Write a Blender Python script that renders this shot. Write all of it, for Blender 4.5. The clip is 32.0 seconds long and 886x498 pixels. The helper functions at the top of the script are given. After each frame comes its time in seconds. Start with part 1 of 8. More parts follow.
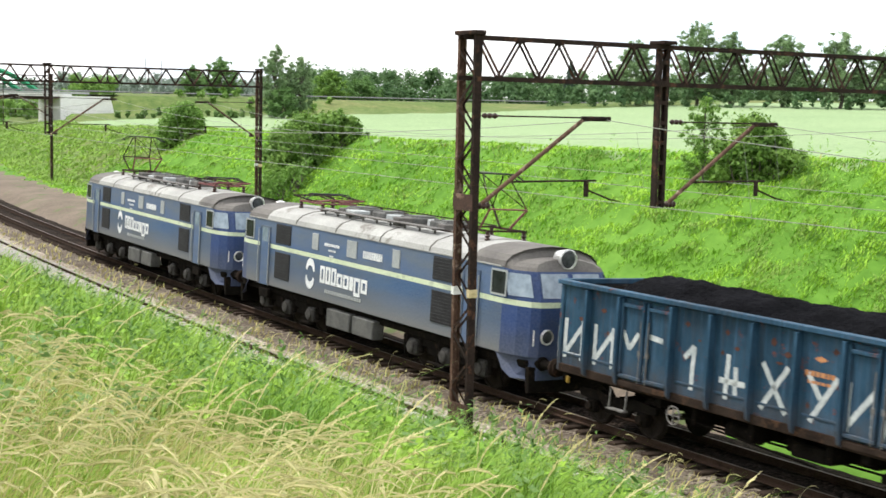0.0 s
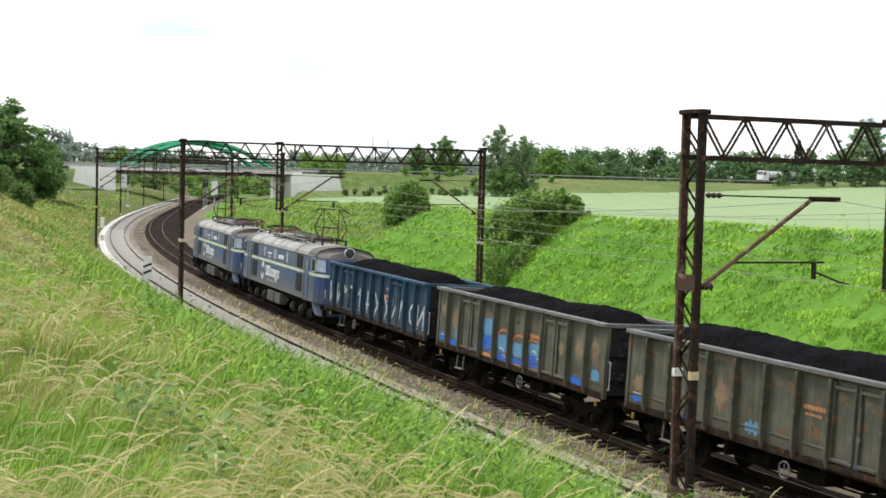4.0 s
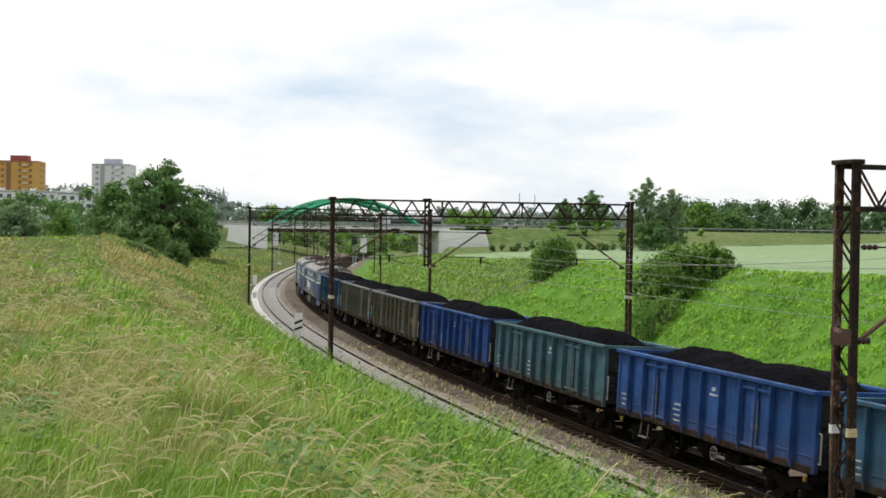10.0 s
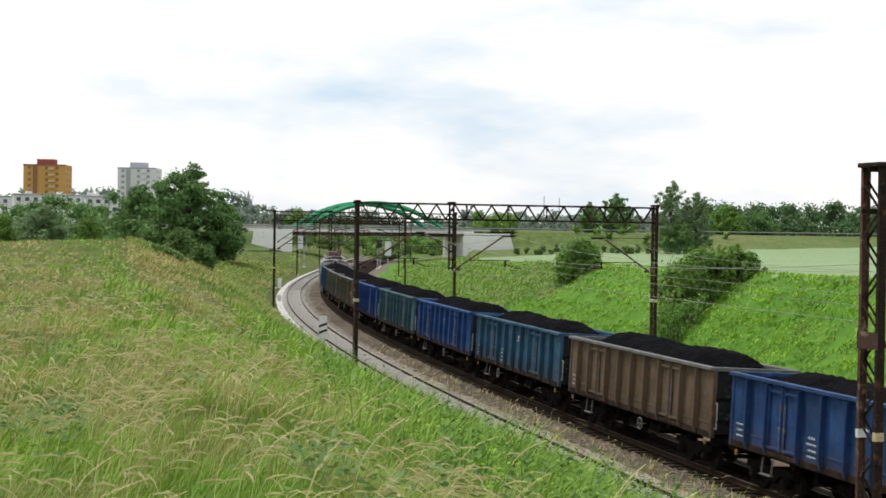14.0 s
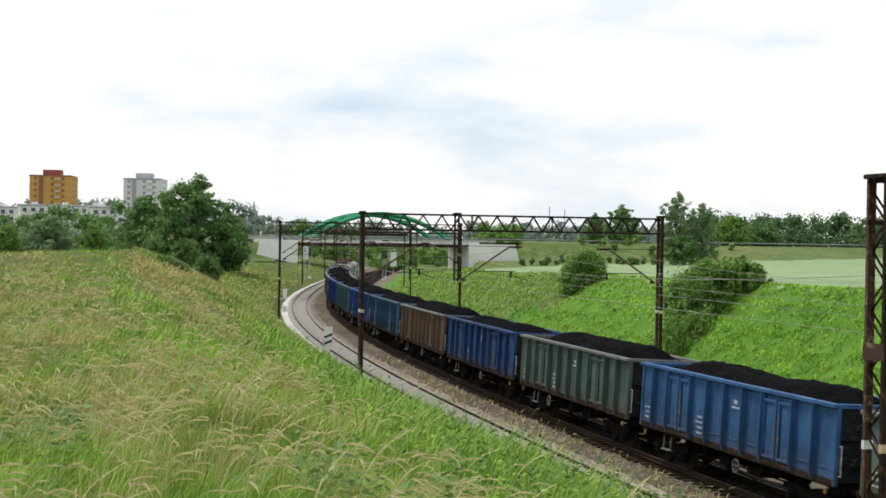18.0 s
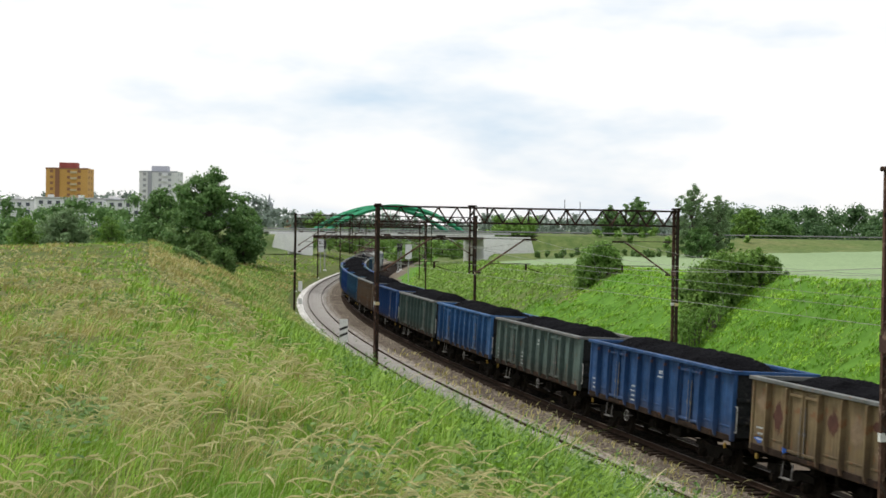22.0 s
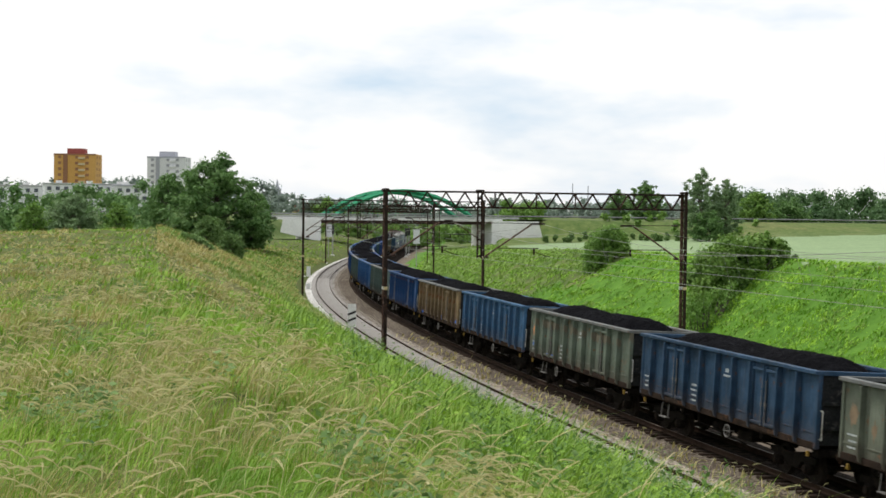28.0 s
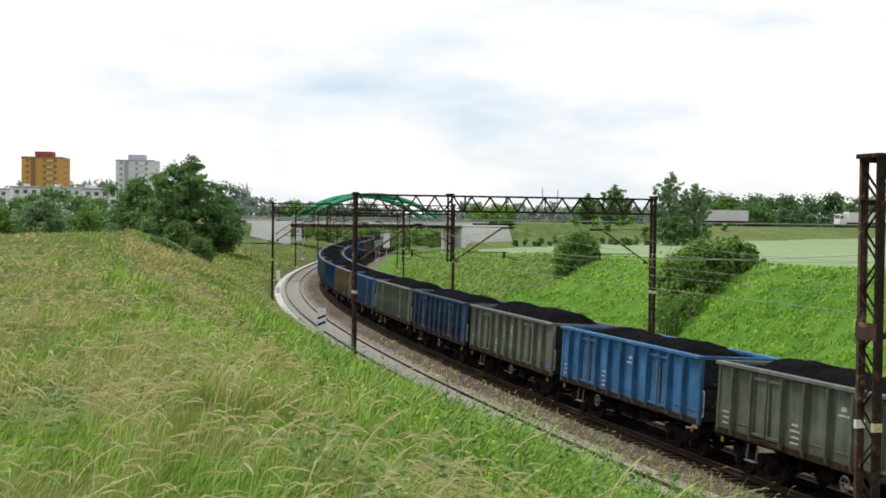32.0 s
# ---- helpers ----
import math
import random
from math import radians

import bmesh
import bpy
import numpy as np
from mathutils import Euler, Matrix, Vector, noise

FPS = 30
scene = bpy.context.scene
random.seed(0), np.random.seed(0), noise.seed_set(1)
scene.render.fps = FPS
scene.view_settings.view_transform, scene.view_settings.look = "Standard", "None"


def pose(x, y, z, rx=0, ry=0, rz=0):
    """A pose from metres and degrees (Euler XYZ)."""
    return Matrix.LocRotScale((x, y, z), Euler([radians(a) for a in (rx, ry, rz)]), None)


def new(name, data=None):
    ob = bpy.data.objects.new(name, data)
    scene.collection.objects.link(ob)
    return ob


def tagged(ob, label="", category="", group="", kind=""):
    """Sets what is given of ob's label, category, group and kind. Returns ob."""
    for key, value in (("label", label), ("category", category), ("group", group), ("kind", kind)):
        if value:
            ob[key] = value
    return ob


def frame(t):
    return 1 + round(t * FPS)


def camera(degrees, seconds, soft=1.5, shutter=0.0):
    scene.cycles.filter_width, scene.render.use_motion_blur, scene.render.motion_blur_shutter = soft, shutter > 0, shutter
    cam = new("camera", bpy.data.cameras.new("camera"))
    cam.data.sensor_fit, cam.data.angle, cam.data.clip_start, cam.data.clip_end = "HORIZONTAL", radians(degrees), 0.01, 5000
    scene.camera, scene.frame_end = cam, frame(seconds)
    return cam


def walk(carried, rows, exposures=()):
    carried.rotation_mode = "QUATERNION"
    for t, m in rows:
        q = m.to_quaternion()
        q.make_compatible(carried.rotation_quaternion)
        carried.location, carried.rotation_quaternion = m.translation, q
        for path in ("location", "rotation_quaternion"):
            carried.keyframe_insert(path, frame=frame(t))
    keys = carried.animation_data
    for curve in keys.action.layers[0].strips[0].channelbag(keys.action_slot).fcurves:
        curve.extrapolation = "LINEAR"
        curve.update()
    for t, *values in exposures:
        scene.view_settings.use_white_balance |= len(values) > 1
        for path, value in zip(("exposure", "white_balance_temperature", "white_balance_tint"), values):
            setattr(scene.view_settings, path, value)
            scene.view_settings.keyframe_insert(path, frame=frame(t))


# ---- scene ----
EYE = (0.0, 0.0, 7.67)
cam = camera(34.8, 32.0, soft=1.6, shutter=0.3)
CAM_ROWS = [
    (0, 83.947, -1.344, -15.483), (0.5, 84.193, -1.314, -14.126), (1, 84.415, -1.212, -13.068), (1.5, 84.527, -1.272, -11.953),
    (2, 84.584, -1.244, -11.449), (2.5, 85.098, -1.012, -10.513), (3, 85.868, -1.065, -9.419), (3.5, 86.451, -1.254, -7.887),
    (4, 86.893, -1.56, -6.526), (4.5, 87.216, -1.177, -5.348), (6.5, 87.793, -1.04, -2.596), (7, 88.067, -0.731, -1.26),
    (7.5, 88.347, -0.94, -0.248), (8, 88.557, -1.02, -0.075), (8.5, 88.799, -1.074, 0.236), (9, 88.785, -1.18, 0.025),
    (9.5, 89.07, -1.12, -0.25), (10, 89.012, -0.87, -0.582), (10.5, 88.994, -0.657, 0.655), (11, 88.851, -0.824, 1.143),
    (11.5, 88.858, -0.777, 1.392), (12, 88.874, -0.951, 1.341), (12.5, 88.954, -0.952, 1.267), (13, 89.088, -0.683, 1.104),
    (13.5, 89.344, -0.942, 0.542), (14, 89.127, -0.852, 0.41), (14.5, 89.152, -0.899, 0.606), (16.5, 89.484, -0.839, 0.644),
    (17, 89.469, -0.999, 0.692), (17.5, 89.528, -0.946, 0.678), (18, 89.565, -0.9, 0.627), (18.5, 89.33, -0.837, 0.727),
    (19, 89.193, -0.761, 0.906), (19.5, 88.94, -0.555, 1.376), (20, 88.859, -0.614, 1.524), (20.5, 88.815, -0.483, 1.685),
    (21, 88.987, -0.647, 1.609), (21.5, 89.143, -0.76, 1.489), (22, 89.253, -0.882, 1.242), (22.5, 89.358, -0.718, 0.925),
    (23, 89.339, -0.677, 0.651), (23.5, 88.951, -0.694, 0.78), (24, 88.629, -0.741, 0.721), (24.5, 88.528, -0.669, 0.658),
    (25, 88.475, -0.355, 0.871), (25.5, 88.507, -0.263, 1.132), (27.5, 88.53, -0.569, 1.766), (28, 88.625, -0.693, 1.562),
    (28.5, 88.504, -0.754, 1.174), (29, 88.611, -0.791, 1.077), (29.5, 88.76, -0.593, 0.929), (30, 88.669, -0.538, 1.063),
    (30.5, 88.741, -0.679, 0.899), (31, 88.756, -0.768, 0.91), (31.5, 88.719, -0.677, 0.517), (32, 88.796, -0.748, 0.347),
]
walk(cam, [(t, pose(*EYE, rx, ry, rz)) for t, rx, ry, rz in CAM_ROWS],
     exposures=[(0, 0.66), (1, 0.54), (3, 0.36), (5, 0.14), (8, -0.13), (32, -0.13)])

# ---- light ----
world = bpy.data.worlds.new("overcast_sky")
scene.world = world
world.use_nodes = True
SUN_EL, SUN_AZ = 60.0, 306.0


def build_sky():
    nt = world.node_tree
    n, l = nt.nodes, nt.links
    n.clear()
    sky = n.new("ShaderNodeTexSky")
    sky.sky_type = "NISHITA"
    sky.sun_disc = False
    sky.sun_elevation, sky.sun_rotation = radians(SUN_EL), radians(SUN_AZ)
    sky.air_density, sky.dust_density = 1.0, 2.0
    co = n.new("ShaderNodeTexCoord")
    mp = n.new("ShaderNodeMapping")
    mp.inputs["Scale"].default_value = (2.6, 2.6, 8.0)
    mp.inputs["Location"].default_value = (3.1, 0.4, 1.9)
    l.new(co.outputs["Generated"], mp.inputs["Vector"])
    nz = n.new("ShaderNodeTexNoise")
    nz.inputs["Scale"].default_value = 1.7
    nz.inputs["Detail"].default_value = 5.0
    nz.inputs["Roughness"].default_value = 0.55
    l.new(mp.outputs[0], nz.inputs["Vector"])
    rp = n.new("ShaderNodeValToRGB")
    rp.color_ramp.elements[0].position, rp.color_ramp.elements[0].color = 0.28, (0.60, 0.74, 0.88, 1)
    rp.color_ramp.elements[1].position, rp.color_ramp.elements[1].color = 0.49, (1.0, 1.0, 1.0, 1)
    l.new(nz.outputs["Fac"], rp.inputs["Fac"])
    cloud = n.new("ShaderNodeBackground")
    cloud.inputs["Strength"].default_value = 1.04
    l.new(rp.outputs["Color"], cloud.inputs["Color"])
    # thin cloud glows round the hidden sun and dulls away from it
    dot = n.new("ShaderNodeVectorMath")
    dot.operation = "DOT_PRODUCT"
    ce = math.cos(radians(SUN_EL))
    dot.inputs[1].default_value = (ce * math.sin(radians(SUN_AZ)), ce * math.cos(radians(SUN_AZ)), math.sin(radians(SUN_EL)))
    l.new(co.outputs["Generated"], dot.inputs[0])
    glow = n.new("ShaderNodeMapRange")
    glow.interpolation_type = "SMOOTHSTEP"
    for k, v in ((1, -0.80), (2, -0.05), (3, 0.20), (4, 1.24)):
        glow.inputs[k].default_value = v
    l.new(dot.outputs["Value"], glow.inputs[0])
    l.new(glow.outputs[0], cloud.inputs["Strength"])
    clear = n.new("ShaderNodeBackground")
    clear.inputs["Strength"].default_value = 0.10
    l.new(sky.outputs["Color"], clear.inputs["Color"])
    mix = n.new("ShaderNodeMixShader")
    mix.inputs[0].default_value = 0.85
    l.new(clear.outputs[0], mix.inputs[1])
    l.new(cloud.outputs[0], mix.inputs[2])
    out = n.new("ShaderNodeOutputWorld")
    l.new(mix.outputs[0], out.inputs["Surface"])


build_sky()
sun = new("sun", bpy.data.lights.new("sun", "SUN"))
sun.data.energy, sun.data.angle, sun.data.color = 2.8, radians(12), (1.0, 0.96, 0.88)
sun.rotation_euler = Euler((radians(90 - SUN_EL), 0, radians(180 - SUN_AZ)))


# ---- materials ----
def nodes(name, rough=0.8, metal=0.0, spec=0.3):
    m = bpy.data.materials.new(name)
    m.use_nodes = True
    nt = m.node_tree
    b = nt.nodes["Principled BSDF"]
    b.inputs["Roughness"].default_value = rough
    b.inputs["Metallic"].default_value = metal
    b.inputs["Specular IOR Level"].default_value = spec
    return m, nt, b


def coords(nt, scale=(1, 1, 1), kind="Object", offset=(0, 0, 0)):
    co = nt.nodes.new("ShaderNodeTexCoord")
    mp = nt.nodes.new("ShaderNodeMapping")
    mp.inputs["Scale"].default_value = scale
    mp.inputs["Location"].default_value = offset
    nt.links.new(co.outputs[kind], mp.inputs["Vector"])
    return mp.outputs[0]


def noise_tex(nt, vec, scale, detail=4, rough=0.6):
    t = nt.nodes.new("ShaderNodeTexNoise")
    t.inputs["Scale"].default_value = scale
    t.inputs["Detail"].default_value = detail
    t.inputs["Roughness"].default_value = rough
    nt.links.new(vec, t.inputs["Vector"])
    return t.outputs["Fac"]


def ramp(nt, fac, stops):
    r = nt.nodes.new("ShaderNodeValToRGB")
    els = r.color_ramp.elements
    while len(els) < len(stops):
        els.new(0.5)
    for e, (p, c) in zip(els, stops):
        e.position = p
        e.color = (*c, 1) if len(c) == 3 else c
    nt.links.new(fac, r.inputs["Fac"])
    return r.outputs["Color"]


def mixc(nt, fac, a, b, mode="MIX"):
    m = nt.nodes.new("ShaderNodeMix")
    m.data_type, m.blend_type = "RGBA", mode
    for i, v in ((0, fac), (6, a), (7, b)):
        if isinstance(v, (int, float)):
            m.inputs[i].default_value = v
        elif isinstance(v, tuple):
            m.inputs[i].default_value = (*v, 1)
        else:
            nt.links.new(v, m.inputs[i])
    return m.outputs[2]


def bump(nt, b, height, strength=0.4, dist=0.02):
    bp = nt.nodes.new("ShaderNodeBump")
    bp.inputs["Strength"].default_value = strength
    bp.inputs["Distance"].default_value = dist
    nt.links.new(height, bp.inputs["Height"])
    nt.links.new(bp.outputs[0], b.inputs["Normal"])


def mottled(name, c1, c2, scale=3.0, rough=0.8, metal=0.0, c3=None, fine=25.0, bumps=0.3, spec=0.3, dist=0.02, offset=(0, 0, 0)):
    """Two-scale mottled surface."""
    m, nt, b = nodes(name, rough, metal, spec)
    v = coords(nt, offset=offset)
    a = noise_tex(nt, v, scale)
    f = noise_tex(nt, v, fine, 3)
    col = ramp(nt, a, [(0.35, c1), (0.65, c2)])
    col = mixc(nt, 0.35, col, ramp(nt, f, [(0.3, tuple(x * 0.55 for x in c1)), (0.7, tuple(min(1, x * 1.35) for x in c2))]))
    if c3:
        g = noise_tex(nt, v, scale * 2.3, 6, 0.7)
        msk = ramp(nt, g, [(0.56, (0, 0, 0)), (0.64, (1, 1, 1))])
        col = mixc(nt, msk, col, c3)
    nt.links.new(col, b.inputs["Base Color"])
    if bumps:
        bump(nt, b, f, bumps, dist)
    return m


def leafy(name, c1, c2, rough=0.6, trans=0.25, scale=0.25, clump=0.5, fine=0.0):
    """Foliage: colour varies from piece to piece and over metres."""
    m, nt, b = nodes(name, rough, 0, 0.25)
    g = nt.nodes.new("ShaderNodeNewGeometry")
    v = coords(nt)
    big = noise_tex(nt, v, scale, 3)
    col = ramp(nt, g.outputs["Random Per Island"], [(0.0, c1), (1.0, c2)])
    col = mixc(nt, clump, col, ramp(nt, big, [(0.3, c1), (0.7, c2)]))
    if fine:
        mid = noise_tex(nt, v, fine, 3)
        col = mixc(nt, 0.5, col, ramp(nt, mid, [(0.42, c1), (0.58, c2)]))
    nt.links.new(col, b.inputs["Base Color"])
    tr = nt.nodes.new("ShaderNodeBsdfTranslucent")
    nt.links.new(col, tr.inputs["Color"])
    mx = nt.nodes.new("ShaderNodeMixShader")
    mx.inputs[0].default_value = trans
    nt.links.new(b.outputs[0], mx.inputs[1])
    nt.links.new(tr.outputs[0], mx.inputs[2])
    nt.links.new(mx.outputs[0], nt.nodes["Material Output"].inputs["Surface"])
    return m


STEEL_DARK = mottled("dark_rusty_steel", (0.014, 0.011, 0.010), (0.036, 0.024, 0.019), 2.5, 0.9, 0.0, (0.09, 0.045, 0.028), spec=0.1)
RUST_POST = mottled("rusty_painted_steel", (0.030, 0.017, 0.013), (0.085, 0.043, 0.031), 2.0, 0.85, 0.0, (0.20, 0.13, 0.095), 18)
RAIL = mottled("rail_steel", (0.022, 0.014, 0.010), (0.055, 0.034, 0.025), 3.0, 0.9, 0.0, spec=0.08)
RAIL_TOP = mottled("worn_rail_head", (0.10, 0.078, 0.064), (0.17, 0.14, 0.12), 3.0, 0.6, 0.3)
SLEEPER_WOOD = mottled("dark_sleeper_wood", (0.018, 0.013, 0.010), (0.050, 0.036, 0.028), 2.0, 0.95, spec=0.05)
SLEEPER_CONC = mottled("weathered_sleeper", (0.26, 0.245, 0.225), (0.42, 0.40, 0.375), 2.0, 0.9)


def gravel(name, c1, c2, stain, amount, seed):
    """Loose stones: each its own tone, with stains over metres."""
    m, nt, b = nodes(name, 0.97, 0, 0.04)
    v = coords(nt, offset=(seed, seed * 1.7, 0))
    vo = nt.nodes.new("ShaderNodeTexVoronoi")
    vo.inputs["Scale"].default_value = 13.0
    nt.links.new(v, vo.inputs["Vector"])
    sep = nt.nodes.new("ShaderNodeSeparateColor")
    nt.links.new(vo.outputs["Color"], sep.inputs[0])
    col = ramp(nt, sep.outputs[0], [(0.0, tuple(x * 0.45 for x in c1)), (0.35, c1), (0.8, c2), (1.0, tuple(min(0.85, x * 1.35) for x in c2))])
    mid = noise_tex(nt, v, 1.6, 5, 0.7)
    col = mixc(nt, ramp(nt, mid, [(0.60 - amount * 0.25, (0, 0, 0)), (0.72, (amount, amount, amount))]), col, stain)
    big = noise_tex(nt, v, 0.22, 3)
    col = mixc(nt, ramp(nt, big, [(0.4, (0, 0, 0)), (0.65, (0.5, 0.5, 0.5))]), col, stain)
    nt.links.new(col, b.inputs["Base Color"])
    inv = ramp(nt, vo.outputs["Distance"], [(0.0, (1, 1, 1)), (0.7, (0, 0, 0))])
    bump(nt, b, inv, 0.7, 0.05)
    return m


BALLAST_PALE = gravel("pale_gravel", (0.48, 0.47, 0.45), (0.70, 0.69, 0.67), (0.40, 0.375, 0.34), 0.35, 1)
BALLAST_GREY = gravel("beige_grey_gravel", (0.165, 0.148, 0.125), (0.33, 0.30, 0.262), (0.14, 0.115, 0.09), 0.6, 5)
BALLAST_BEIGE = gravel("overgrown_gravel", (0.22, 0.188, 0.15), (0.44, 0.39, 0.33), (0.18, 0.145, 0.10), 0.6, 2)
BALLAST_DUST = gravel("dusty_brown_gravel", (0.10, 0.082, 0.065), (0.28, 0.24, 0.195), (0.075, 0.058, 0.044), 0.8, 3)
# Stained stones; the shade under the train is also put into their colour
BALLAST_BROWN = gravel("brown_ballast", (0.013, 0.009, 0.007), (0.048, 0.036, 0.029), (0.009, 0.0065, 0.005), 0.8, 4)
DIRT = mottled("brown_dirt", (0.085, 0.065, 0.046), (0.165, 0.13, 0.10), 0.3, 0.95, 0, (0.08, 0.105, 0.035), 6, 0.6)
CONCRETE = mottled("pale_concrete", (0.66, 0.66, 0.65), (0.80, 0.80, 0.78), 0.25, 0.85, 0, None, 4)
CONC_WHITE = mottled("limewashed_concrete", (0.78, 0.78, 0.77), (0.86, 0.86, 0.85), 0.3, 0.85, 0, None, 4)
WHITE_PAINT = mottled("white_paint", (0.72, 0.72, 0.70), (0.82, 0.82, 0.80), 3, 0.5)
BLACK_PAINT = mottled("black_paint", (0.012, 0.012, 0.013), (0.03, 0.03, 0.03), 3, 0.6)
BRIDGE_GREEN = mottled("green_arch_paint", (0.01, 0.20, 0.09), (0.02, 0.30, 0.14), 0.5, 0.5)
COAL = mottled("coal", (0.0025, 0.0026, 0.0032), (0.0095, 0.0098, 0.0118), 1.2, 0.95, 0, None, 9, 1.0, 0.02, 0.12)
ASPHALT = mottled("asphalt", (0.045, 0.045, 0.047), (0.075, 0.073, 0.07), 0.5, 0.9)
GALV = mottled("galvanised_steel", (0.35, 0.36, 0.37), (0.5, 0.5, 0.5), 2, 0.5, 0.6)
WIRE = mottled("bronze_wire", (0.24, 0.25, 0.22), (0.32, 0.33, 0.29), 2, 0.5, 0.3)
INSUL = mottled("brown_insulator", (0.03, 0.018, 0.014), (0.06, 0.03, 0.025), 5, 0.3)
GRASS_GREEN = leafy("green_grass", (0.082, 0.210, 0.013), (0.32, 0.51, 0.056), trans=0.28, scale=0.3, fine=1.2)
GRASS_LUSH = leafy("lush_weeds", (0.072, 0.19, 0.017), (0.32, 0.49, 0.064), trans=0.28, scale=0.35, clump=0.75, fine=0.9)
GRASS_SLOPE = leafy("slope_grass", (0.085, 0.25, 0.015), (0.33, 0.55, 0.045), trans=0.28, scale=0.14, clump=0.88, fine=0.42)
GRASS_DRY = leafy("dry_grass", (0.25, 0.235, 0.075), (0.54, 0.475, 0.185), trans=0.28, scale=0.3)
GRASS_DULL = leafy("dull_green_grass", (0.095, 0.20, 0.026), (0.25, 0.37, 0.075), trans=0.28, scale=0.14, clump=0.6, fine=0.7)
GRASS_OLIVE = leafy("olive_grass", (0.115, 0.225, 0.034), (0.26, 0.39, 0.085), trans=0.28, scale=0.10, clump=0.7, fine=0.4)
SEED = leafy("pale_seed_heads", (0.38, 0.36, 0.165), (0.70, 0.65, 0.37), trans=0.28, scale=0.4, clump=0.3)
LEAF_WEED = leafy("bright_weed_leaves", (0.12, 0.28, 0.020), (0.36, 0.55, 0.060), trans=0.28, scale=0.4, clump=0.6, fine=0.9)
LEAF_SPIRE = leafy("dark_weed_leaves", (0.050, 0.125, 0.024), (0.16, 0.29, 0.060), trans=0.28, scale=0.4)
LEAF_SLOPE = leafy("slope_weed_leaves", (0.085, 0.23, 0.018), (0.29, 0.50, 0.050), trans=0.28, scale=0.2, clump=0.85, fine=0.7)
PLUME = leafy("pale_seed_plumes", (0.58, 0.54, 0.26), (0.78, 0.72, 0.43), trans=0.28)
LEAF_DARK = leafy("dark_leaves", (0.062, 0.150, 0.042), (0.19, 0.33, 0.098), trans=0.28, scale=0.35)
LEAF_BUSH = leafy("deep_green_leaves", (0.050, 0.13, 0.020), (0.23, 0.38, 0.070), trans=0.28, scale=0.8, clump=0.6)
LEAF_SPRUCE = leafy("spruce_needles", (0.018, 0.045, 0.028), (0.045, 0.085, 0.050), trans=0.2, scale=0.5)
LEAF_FAR = leafy("far_leaves", (0.050, 0.118, 0.045), (0.135, 0.235, 0.088), trans=0.28, scale=0.12, clump=0.6)
# Aerial haze painted in: leaves paled to grey-green for the far skyline
LEAF_HAZE = leafy("haze_toned_leaves", (0.19, 0.245, 0.21), (0.27, 0.34, 0.28), trans=0.4)
LEAF_MID = leafy("mid_leaves", (0.070, 0.165, 0.025), (0.25, 0.42, 0.085), trans=0.28, scale=0.5)
LEAF_SCRUB = leafy("scrub_leaves", (0.075, 0.155, 0.040), (0.20, 0.32, 0.095), trans=0.28, scale=0.5)
LEAF_GREY = leafy("grey_green_leaves", (0.115, 0.20, 0.09), (0.27, 0.39, 0.18), trans=0.28, scale=0.4)
BARK = mottled("bark", (0.06, 0.05, 0.04), (0.14, 0.12, 0.10), 4, 0.95)


def ground_mat(name, c1, c2, c3, big=0.06, fine=2.5, bstr=0.8, deep=0.5):
    m, nt, b = nodes(name, 0.95, 0, 0.1)
    v = coords(nt)
    a = noise_tex(nt, v, big, 5, 0.6)
    f = noise_tex(nt, v, fine, 5, 0.7)
    col = ramp(nt, a, [(0.35, c1), (0.5, c2), (0.65, c3)])
    col = mixc(nt, 0.5, col, ramp(nt, f, [(0.3, tuple(x * deep for x in c1)), (0.7, tuple(x * 1.3 for x in c3))]))
    nt.links.new(col, b.inputs["Base Color"])
    bump(nt, b, f, bstr, 0.15)
    return m


G_BANK = ground_mat("bank_turf", (0.045, 0.085, 0.013), (0.072, 0.105, 0.024), (0.125, 0.122, 0.048), 0.12, 2.5, 0.3, 0.7)
G_SLOPE = ground_mat("slope_turf", (0.055, 0.140, 0.014), (0.078, 0.180, 0.022), (0.11, 0.22, 0.032), 0.1, 1.2, 0.15, 0.85)
G_WHEAT = ground_mat("green_wheat", (0.195, 0.28, 0.14), (0.225, 0.31, 0.163), (0.25, 0.335, 0.18), 0.02, 1.2, 0.3)
G_ROUGH = ground_mat("rough_meadow", (0.055, 0.12, 0.024), (0.09, 0.148, 0.038), (0.165, 0.175, 0.07), 0.07, 0.6)


